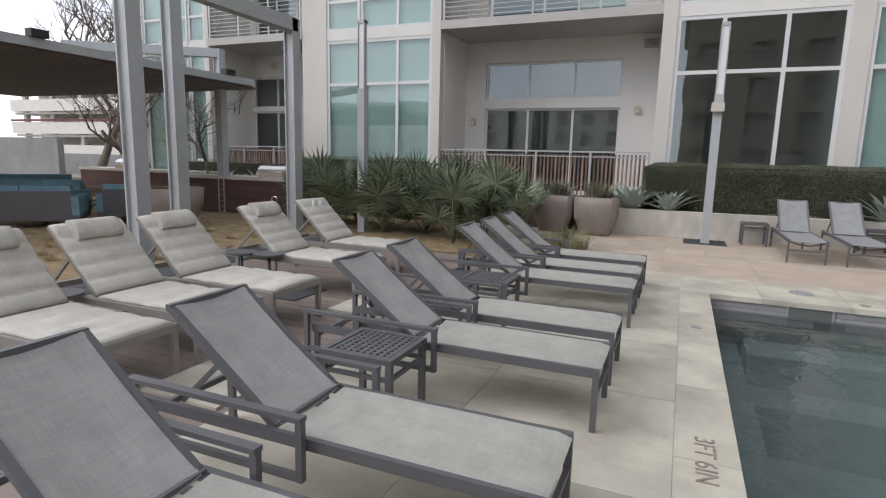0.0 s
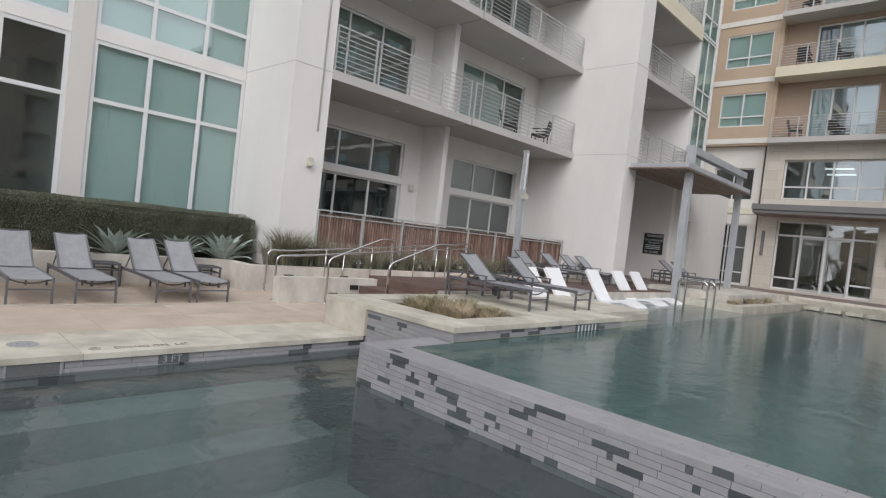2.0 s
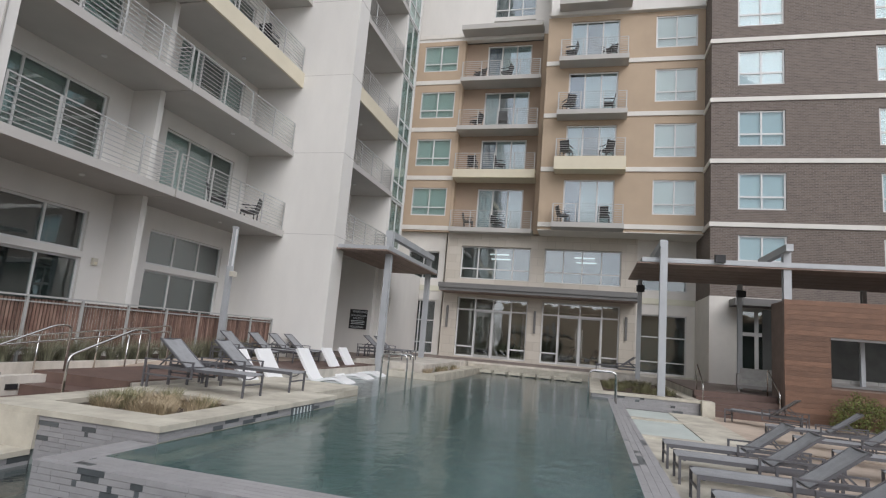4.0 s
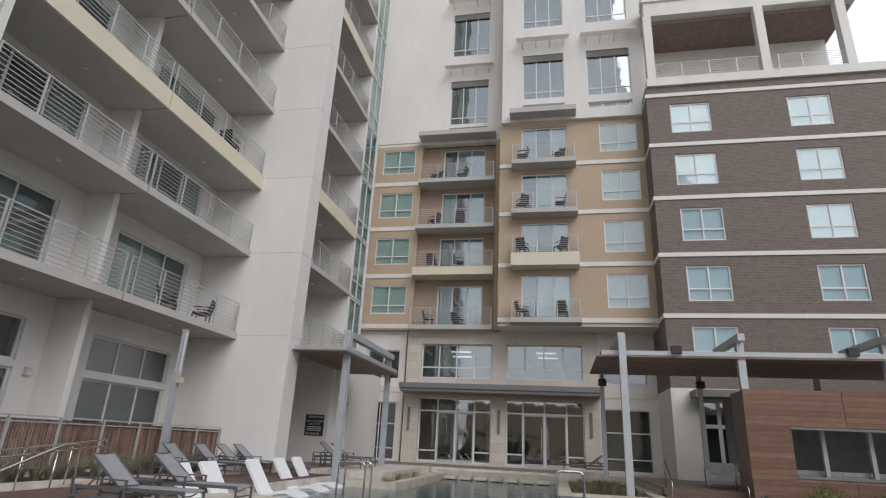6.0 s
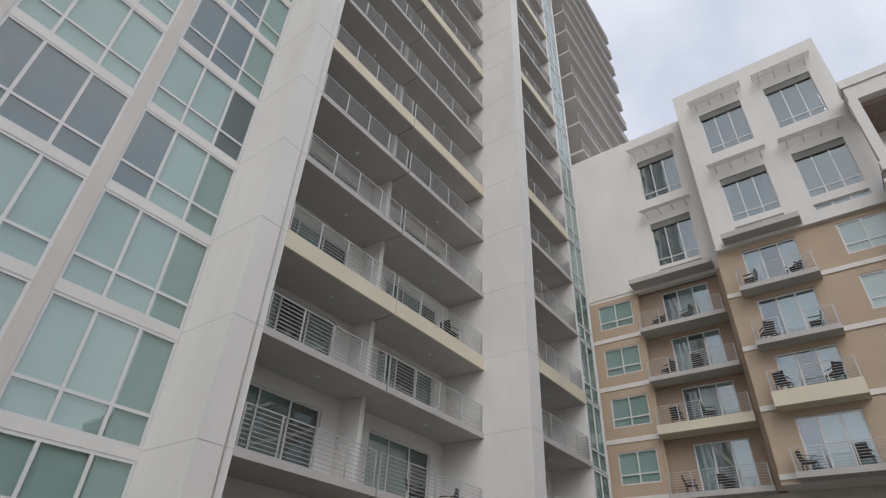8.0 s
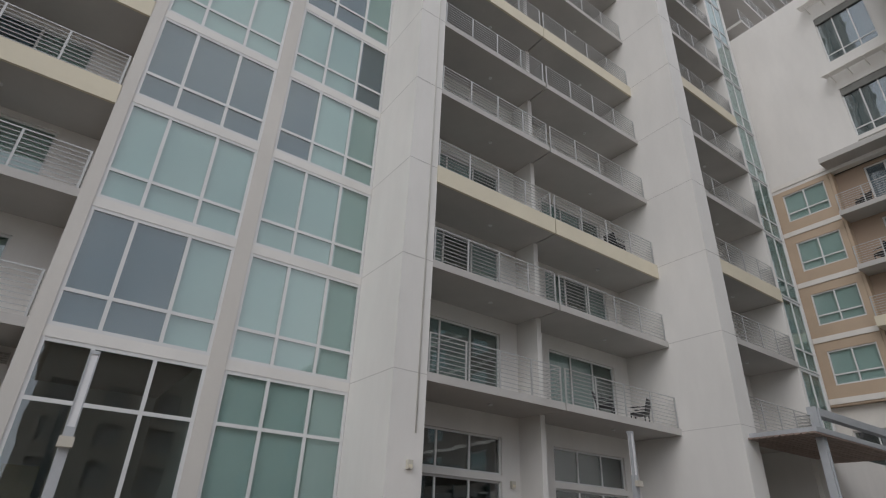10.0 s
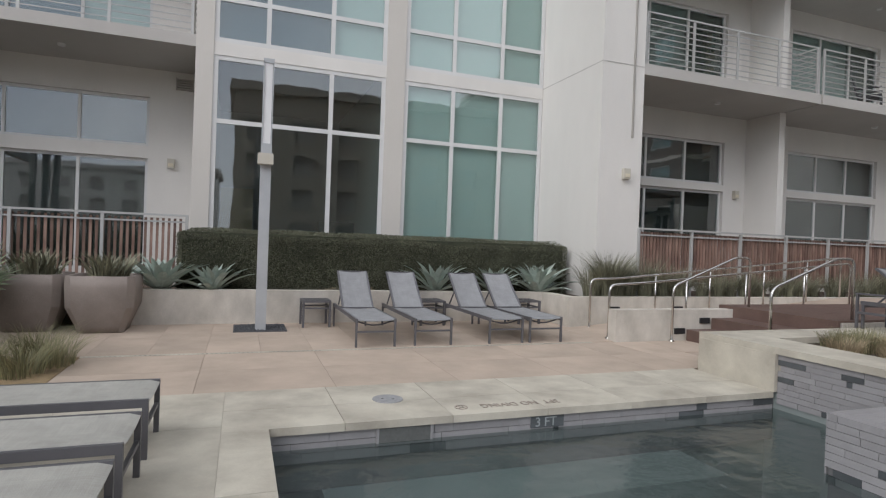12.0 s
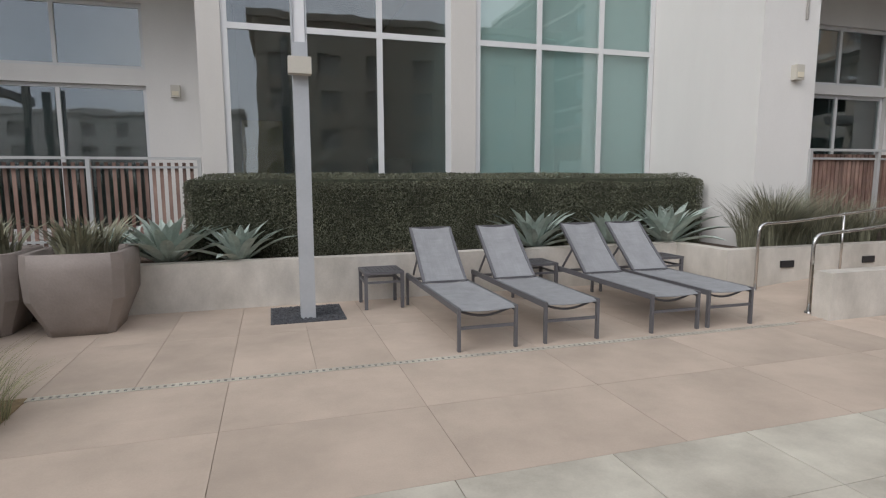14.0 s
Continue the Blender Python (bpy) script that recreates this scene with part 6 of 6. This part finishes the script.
def shrub(x0, x1, y0, y1, h, seed, count):
    rnd_ = random.Random(seed)
    o = thing("shrub", "loose yellow-green shrub beside the cedar wall", "shrub", "shrubs by the cedar wall", at=pose((x0 + x1) / 2, (y0 + y1) / 2, 0))
    st = bmesh.new()
    for _ in range(9):
        a = rnd_.uniform(0, 6.28)
        tube(st, [(0, 0, 0), (math.cos(a) * 0.15, math.sin(a) * 0.25, h * 0.4), (math.cos(a) * 0.3, math.sin(a) * 0.6, h * 0.8)], 0.012, 5, 0.004)
    part("stems", st, SOIL, o)
    verts, faces = [], []
    rx, ry = (x1 - x0) / 2, (y1 - y0) / 2
    for _ in range(count):
        u, v_, w = rnd_.gauss(0, 1), rnd_.gauss(0, 1), abs(rnd_.gauss(0, 1))
        l = math.sqrt(u * u + v_ * v_ + w * w)
        r = rnd_.uniform(0.65, 1.0) * (1 + 0.25 * noise.noise((u / l * 2, v_ / l * 2, w / l * 2 + seed)))
        c = Vector((u / l * rx * r, v_ / l * ry * r, 0.08 + w / l * h * r))
        s = rnd_.uniform(0.02, 0.04)
        a = Vector((rnd_.gauss(0, 1), rnd_.gauss(0, 1), rnd_.gauss(0, 1))).normalized() * s
        b = a.cross(Vector((rnd_.gauss(0, 1), rnd_.gauss(0, 1), rnd_.gauss(0, 1)))).normalized() * s * 0.55
        k = len(verts)
        verts += [tuple(c - a), tuple(c + b), tuple(c + a), tuple(c - b)]
        faces.append((k, k + 1, k + 2, k + 3))
    me = bpy.data.meshes.new("foliage")
    me.from_pydata(verts, [], faces)
    me.materials.append(SHRUB)
    f = new("foliage", me)
    f.parent = o


for i, (a, b, c, d, h) in enumerate(((18.5, 19.6, -7.4, -5.6, 0.95), (18.3, 19.6, -9.0, -7.2, 1.0), (18.2, 19.6, -10.8, -8.8, 1.05), (18.2, 19.6, -12.6, -10.6, 1.0))):
    shrub(a, b, c, d, h, 60 + i, 3500)
handrail("stainless grab rail beside the shrubs", [[(17.2, -6.3, 0), (17.2, -6.3, 0.8), (16.2, -7.4, 0.5), (16.2, -7.4, 0)]], [])

# ---- lounge under the far pergola, grills, pots ----
c3 = thing("pergola", "grey steel pergola with dark slatted roof over the lounge", "pergola", "steel pergolas")
steel_post(c3, -6.0, 5.22, 0, 4.4, 0.21)
steel_post(c3, -6.12, 5.98, 0, 4.2, 0.19)
steel_post(c3, -6.58, 9.15, 0, 4.0, 0.22)
part("beam", boxes((-6.69, -6.47, 6.0, 9.2, 3.78, 4.02)), STEEL, c3)
steel_post(c3, -10.3, 11.1, 0, 4.0, 0.2)
bm = bmesh.new()
bar(bm, (-10.25, 11.15, 3.9), (-13.2, 9.2, 3.9), 0.2, 0.2)
part("beam", bm, STEEL, c3)
for x, y in ((-14.5, 11.8), (-15.5, 6.0), (-18.5, 10.0)):
    steel_post(c3, x, y, 0, 3.3, 0.2)
slat_roof(c3, -18.5, -9.3, 3.5, 11.2, 3.1, "y", 0.24, mat("dark_corrugated_sheet", (0.14, 0.12, 0.116), 0.6, var=0.15))
for p in ((-9.3, 6.2), (-9.35, 10.4)):
    part("loudspeaker", soften(boxes((p[0] - 0.08, p[0] + 0.08, p[1] - 0.14, p[1] + 0.14, 3.26, 3.38)), 0.03), BLACK, c3)
for x, y, a, w in ((-10.85, 7.9, 225, 1.9), (-10.5, 9.15, 225, 0.95), (-15.5, 8.6, 60, 1.9), (-13.4, 7.2, 30, 1.9)):
    sofa(pose(x, y, 0, 0, 0, a), "outdoor seat with teal-blue cushions on a dark frame", BLUE, LOUNGE_METAL, w, 0.9, "teal-blue lounge seats", "lounge_seat", "armchair")
side_table(pose(-12.6, 8.2, 0), "low dark metal lounge table", "side tables", 0.8, 0.36)
REDWOOD = mat("dark_red_plank", (0.10, 0.05, 0.042), 0.7, var=0.15, rand=0.12)


def counter(x0, x1, y0, y1, label, grill_x):
    o = thing("grill_counter", label, "outdoor kitchen", "grill counters")
    part("core", boxes((x0 + 0.05, x1 - 0.05, y0 + 0.05, y1 - 0.05, 0, 0.84)), REDWOOD, o)
    for k in range(6):
        piece("plank", (x1 - x0 - 0.06, 0.03, 0.132), ((x0 + x1) / 2, y0 + 0.035, 0.08 + 0.14 * k), REDWOOD, o)
        piece("plank", (0.03, y1 - y0 - 0.06, 0.132), (x1 - 0.035, (y0 + y1) / 2, 0.08 + 0.14 * k), REDWOOD, o)
    part("worktop", soften(boxes((x0, x1, y0, y1, 0.84, 0.92)), 0.01), CONC, o, "pale stone worktop")
    g = thing("grill", "stainless built-in gas grill with a closed lid", "grill", "gas grills")
    prof = [(0, 0), (0.55, 0), (0.55, 0.12), (0.48, 0.25), (0.3, 0.32), (0.1, 0.28), (0, 0.2)]
    bm = bmesh.new()
    A = [bm.verts.new((grill_x, y0 + 0.1 + p, 0.92 + q)) for p, q in prof]
    B = [bm.verts.new((grill_x + 0.95, y0 + 0.1 + p, 0.92 + q)) for p, q in prof]
    for i in range(7):
        bm.faces.new((A[i], A[(i + 1) % 7], B[(i + 1) % 7], B[i]))
    bm.faces.new(A[::-1])
    bm.faces.new(B)
    part("hood", soften(bm, 0.01), CHROME, g)
    bm = bmesh.new()
    tube(bm, [(grill_x + 0.1, y0 + 0.06, 1.06), (grill_x + 0.85, y0 + 0.06, 1.06)], 0.015)
    part("handle", bm, CHROME, g)


counter(-11.6, -7.4, 11.0, 11.8, "plank-sided grill counter with pale stone top", -9.2)
counter(-18.0, -12.2, 12.6, 13.4, "long pale-topped grill counter under the pergola", -16.4)


def bowl(at, r, h, label):
    o = thing("bowl_pot", label, "plant pot", "round pots", at=at)
    bm = bmesh.new()
    prof = [(r * 0.5, 0), (r * 0.72, h * 0.15), (r * 0.95, h * 0.55), (r, h), (r - 0.06, h), (r - 0.1, h - 0.08), (0.01, h - 0.1)]
    rings = [[bm.verts.new((q * math.cos(6.2832 * k / 28), q * math.sin(6.2832 * k / 28), z)) for k in range(28)] for q, z in prof]
    for a, b in zip(rings, rings[1:]):
        for k in range(28):
            bm.faces.new((a[k], a[(k + 1) % 28], b[(k + 1) % 28], b[k])).smooth = True
    bm.faces.new(rings[0][::-1])
    part("bowl", bm, POT, o)


bowl(pose(-9.0, 8.35, 0), 0.62, 0.78, "wide round grey stone bowl with low plants")
for i in range(5):
    tuft(pose(-9.0 + 0.25 * math.cos(i * 1.3), 8.35 + 0.25 * math.sin(i * 1.3), 0.66), "low green plant in a round bowl", MIXED, 0.22, 70, 0.35, 0.02, 1.0, 80 + i, "bowl_plant", "plant", "plants in the bowl")
hb_ = thing("hose_bib", "short galvanised standpipe with a tap in the lawn", "tap", at=pose(-7.35, 9.4, 0))
bm = bmesh.new()
tube(bm, bend([(0, 0, 0), (0, 0, 0.62), (0.12, 0, 0.62), (0.12, 0, 0.52)], 0.04), 0.02, 8)
part("pipe", bm, CHROME, hb_)

# ---- bare trees and the distance ----
BARK = mat("grey_bark", (0.16, 0.125, 0.10), 0.9, var=0.25, scale=6, fine=40, bump=0.5)


def bare_tree(at, h, seed, label, lean=0.0):
    rnd_ = random.Random(seed)
    o = thing("bare_tree", label, "tree", "bare trees", at=at)
    tr, cr = bmesh.new(), bmesh.new()

    def grow(bm, p, d, ln, r, depth):
        pts = [p]
        for k in range(4):
            d = (d + Vector((rnd_.gauss(0, 0.12), rnd_.gauss(0, 0.12), rnd_.gauss(0.03, 0.07)))).normalized()
            pts.append(pts[-1] + d * ln / 4)
        tube(bm, pts, r, 7 if depth > 3 else 4, r * 0.62)
        if depth == 0:
            return
        for _ in range(rnd_.choice((2, 3, 3))):
            i = rnd_.choice((2, 3, 4))
            side = Vector((rnd_.gauss(0, 1), rnd_.gauss(0, 1), rnd_.gauss(0.35, 0.5))).normalized()
            grow(cr, pts[i], (d * 0.75 + side * 0.75).normalized(), ln * rnd_.uniform(0.6, 0.82), r * 0.58, depth - 1)

    grow(tr, Vector((0, 0, 0)), Vector((lean, 0, 1)).normalized(), h * 0.3, h * 0.018, 6)
    part("trunk", tr, BARK, o)
    part("crown", cr, BARK, o, "leafless spreading limbs and twigs")
    return o


bare_tree(pose(-15.2, 13.2, 0), 8.0, 5, "leafless spreading tree behind the pergola", -0.3)
bare_tree(pose(-26, 19, 0), 13, 8, "tall leafless tree beyond the terrace")
bare_tree(pose(-12.2, 12.6, 0), 4.2, 11, "small leafless crape myrtle by the counter")
bare_tree(pose(-17.9, 15, 0), 8.5, 23, "leafless low-branching tree behind the grill counter", 0.15)
bare_tree(pose(-33, 26, 0), 14, 17, "tall leafless tree beyond the terrace")
hedge(-20.5, -19.3, 5.0, 9.0, 0, 2.6, 9, 5000)

gar = thing("parking_garage", "long pale concrete garage with open bands", "building", kind="structure")
for k in range(5):
    part("band", boxes((-90, -38, 52, 53, 0.4 + 3.1 * k, 2.0 + 3.1 * k), (-90, -38, 52.5, 70, 3.1 * k, 0.3 + 3.1 * k)), TRIM, gar)
part("wall", boxes((-90, -38, 56, 57, 0, 15)), TRIM, gar)
for i in range(9):
    piece("column", (0.6, 0.6, 12), (-88 + 6 * i, 53, 6), SOFFIT, gar)
part("stripe", boxes((-90, -38, 51.9, 52, 5.2, 5.5)), mat("dark_red_band", (0.16, 0.05, 0.04), 0.7), gar)
cwall = thing("screen_wall", "plain grey concrete screen wall beyond the lounge", "wall", kind="structure")
part("wall", boxes((-36, -27.4, 18, 18.3, 0, 2.0), (-45, -19, 24, 24.2, 0, 1.2)), mat("weathered_grey_concrete", (0.27, 0.265, 0.26), 0.9, var=0.15), cwall)
mf = thing("metal_fence", "thin grey metal fence beyond the lounge", "fence")
for i in range(24):
    piece("post", (0.04, 0.04, 1.3), (-21 + 0.35 * i, 17, 0.65), RAILGREY, mf)
part("top_rail", boxes((-21, -12.6, 16.98, 17.02, 1.28, 1.33), (-21, -12.6, 16.98, 17.02, 0.7, 0.73)), RAILGREY, mf)

# blocks on the pool's open sides, seen in the window panes
for nm, x0, x1, y0, y1, h, m in (("stucco_block", -60, -3, -72, -58, 10, STUCCO), ("stucco_block", -0.2, 26.6, -42, -26, 14.3, STONE), ("stucco_block", -95, -62, -60, 20, 10, TAN), ("stucco_block", 26, 60, -80, -60, 16, STUCCO)):
    o = thing(nm, "plain stucco residential block across the court", "building", kind="structure")
    if x1 - x0 > 40 or nm:
        n = int((x1 - x0) / 4)
        hs = [(x0 + 4 * i + 1, x0 + 4 * i + 2.8, 1 + 3 * k, 2.8 + 3 * k) for i in range(n) for k in range(int(h / 3))]
        bm = boxes((x0, x1, y0, y1 - 0.35, 0, h), (x0 - 0.5, x1 + 0.5, y0, y1 + 0.5, h, h + 0.6))
        part("wall", bm, m, o)
        part("wall", wall_holes("y", y1 - 0.3, 0.3, x0, x1, 0, h, hs), m, o)
        part("window_back", boxes((x0 + 0.2, x1 - 0.2, y1 - 0.345, y1 - 0.31, 0.5, h - 0.2)), SOFFIT, o)


# ---- writing and small fittings ----
def lettering(name, text, at, size, material, parent):
    cu_ = bpy.data.curves.new(name, "FONT")
    cu_.body, cu_.size, cu_.extrude = text, size, 0.0015
    tmp = bpy.data.objects.new(name, cu_)
    scene.collection.objects.link(tmp)
    bpy.context.view_layer.update()
    me = bpy.data.meshes.new_from_object(tmp)
    bpy.data.objects.remove(tmp)
    me.materials.clear()
    me.materials.append(material)
    ob = new(name, me)
    ob.parent = parent
    ob.matrix_basis = at
    return ob


INK = mat("worn_dark_paint", (0.27, 0.225, 0.19), 0.85, var=0.3, scale=20)
PALE = mat("pale_lettering", (0.62, 0.66, 0.66), 0.6, var=0.1)
mk = thing("depth_marking", "worn stencilled depth marking on the coping", "marking", "depth markings")
lettering("letters", "3FT  NO DIVING", pose(3.37, 7.50, 0.003, 0, 0, 180) @ Matrix.Diagonal((1, 1.3, 1, 1)), 0.105, INK, mk)
bm = bmesh.new()
tube(bm, [(2.42 + 0.055 * math.cos(6.2832 * k / 20), 7.46 + 0.055 * math.sin(6.2832 * k / 20), 0.002) for k in range(21)], 0.004, 4)
bar(bm, (2.38, 7.42, 0.002), (2.46, 7.50, 0.002), 0.006)
bar(bm, (2.38, 7.50, 0.002), (2.46, 7.42, 0.002), 0.006)
part("symbol", bm, INK, mk)
mk2 = thing("depth_marking", "worn stencilled depth marking beside the pool edge", "marking", "depth markings")
lettering("letters", "3FT 6IN", pose(0.635, 3.36, 0.003, 0, 0, -90), 0.15, INK, mk2)
dp = thing("depth_tile", "charcoal depth tile with pale numerals at the waterline", "tile", "depth tiles")
part("plate", boxes((3.0, 3.32, 7.284, 7.297, -0.165, -0.062)), TILE_DARK, dp)
lettering("numerals", "3 FT", pose(3.035, 7.282, -0.155, 90, 0, 0), 0.115, mat("dull_numerals", (0.33, 0.36, 0.36), 0.6, var=0.1), dp)
dp2 = thing("depth_tile", "charcoal depth tile with pale marks on the planter side", "tile", "depth tiles")
part("plate", boxes((8.7, 9.45, 5.556, 5.568, 0.25, 0.38)), TILE_DARK, dp2)
for i in range(6):
    part("mark", boxes((8.76 + 0.11 * i, 8.79 + 0.11 * i, 5.55, 5.557, 0.265, 0.365)), PALE, dp2)
sk = thing("skimmer_opening", "dark rectangular skimmer opening below the coping", "skimmer", kind="structure")
# flat dark plate; the shade inside the skimmer opening is only its colour
part("throat", boxes((1.66, 2.10, 7.28, 7.296, -0.186, -0.066)), ROOM, sk)
part("ledge", boxes((1.65, 1.67, 7.276, 7.297, -0.20, -0.062), (2.09, 2.11, 7.276, 7.297, -0.20, -0.062), (1.67, 2.09, 7.276, 7.297, -0.20, -0.185)), TILE, sk)


LID = mat("weathered_grey_plastic", (0.30, 0.30, 0.305), 0.6, var=0.12, scale=20)


def lid(x, y, r, label):
    o = thing("skimmer_lid", label, "lid", "deck lids")
    bm = bmesh.new()
    bmesh.ops.create_cone(bm, cap_ends=True, segments=28, radius1=r, radius2=r * 0.985, depth=0.006, matrix=Matrix.Translation((x, y, 0.003)))
    part("disc", bm, LID, o)
    part("hole", boxes((x - r * 0.4, x - r * 0.25, y, y + r * 0.14, 0.005, 0.0075), (x + r * 0.25, x + r * 0.4, y - r * 0.25, y - r * 0.1, 0.005, 0.0075)), BLACK, o)


lid(1.875, 7.84, 0.135, "round grey skimmer lid set in the coping")
lid(0.685, 5.68, 0.05, "small round deck drain in the coping")
sg = thing("warning_sign", "black pool rules sign with white lettering on stucco", "sign")
part("board", boxes((23.97, 24.0, 10.72, 11.56, 1.75, 2.62)), BLACK, sg)
for text, y, z, s in (("WARNING", 11.44, 2.47, 0.15), ("NO LIFEGUARD", 11.50, 2.31, 0.115), ("ON DUTY", 11.38, 2.19, 0.115), ("NO DIVING", 11.50, 1.80, 0.12)):
    lettering("line", text, pose(23.966, y, z, 90, 0, -90), s, PALE, sg)
for k in range(3):
    part("line", boxes((23.964, 23.969, 10.82, 11.46, 1.96 + 0.07 * k, 1.99 + 0.07 * k)), PALE, sg)


def balcony_chair(at, label="dark woven balcony chair"):
    o = thing("balcony_chair", label, "chair", "balcony chairs", at=at)
    part("seat", soften(boxes((-0.27, 0.27, -0.25, 0.25, 0.38, 0.44)), 0.02), BLACK, o)
    bm = bmesh.new()
    bar(bm, (0, 0.25, 0.44), (0, 0.36, 0.88), 0.5, 0.04)
    part("backrest", bm, BLACK, o)
    for x in (-0.25, 0.25):
        for y in (-0.23, 0.23):
            part("leg", boxes((x - 0.02, x + 0.02, y - 0.02, y + 0.02, 0, 0.38)), BLACK, o)
        part("arm", boxes((x - 0.03, x + 0.03, -0.24, 0.27, 0.60, 0.63)), BLACK, o)
    return o


bc = balcony_chair(pose(15.6, 12.9, slab_z(0) + 0.22, 0, 0, 30), "dark woven balcony chair behind the rail")
for p in ((17.4, 12.9, slab_z(0) + 0.22, 200), (17.0, 12.8, slab_z(2) + 0.34, 90)):
    copy_thing(bc, pose(p[0], p[1], p[2], 0, 0, p[3]))
for k in range(4):
    for y in (8.0, 6.4):
        copy_thing(bc, pose(XT - 0.1, y, lv[k] + (0.56 if k == 1 else 0.2), 0, 0, 60 + 70 * k + 40 * y))
    for y in (2.6, 0.6):
        copy_thing(bc, pose(XR - 0.45, y, lv[k] + (0.7 if k == 1 else 0.24), 0, 0, 100 + 50 * k - 30 * y))
# things inside the dark ground-floor room
rm = thing("armchair", "dark armchair behind the ground floor glass", "armchair", at=pose(2.75, 15.6, 0.6, 0, 0, 20))
part("seat", soften(boxes((-0.4, 0.4, -0.35, 0.35, 0.2, 0.5)), 0.06, 2), ROOM, rm)
part("backrest", soften(boxes((-0.4, 0.4, 0.2, 0.4, 0.5, 1.2)), 0.06, 2), ROOM, rm)
pn = thing("leaning_panel", "yellowish board leaning inside the room", "panel", at=pose(0.5, 16.5, 0.6, -6, 0, 0))
part("board", boxes((-0.35, 0.35, 0, 0.04, 0, 1.9)), mat("yellow_board", (0.30, 0.23, 0.08), 0.7), pn)
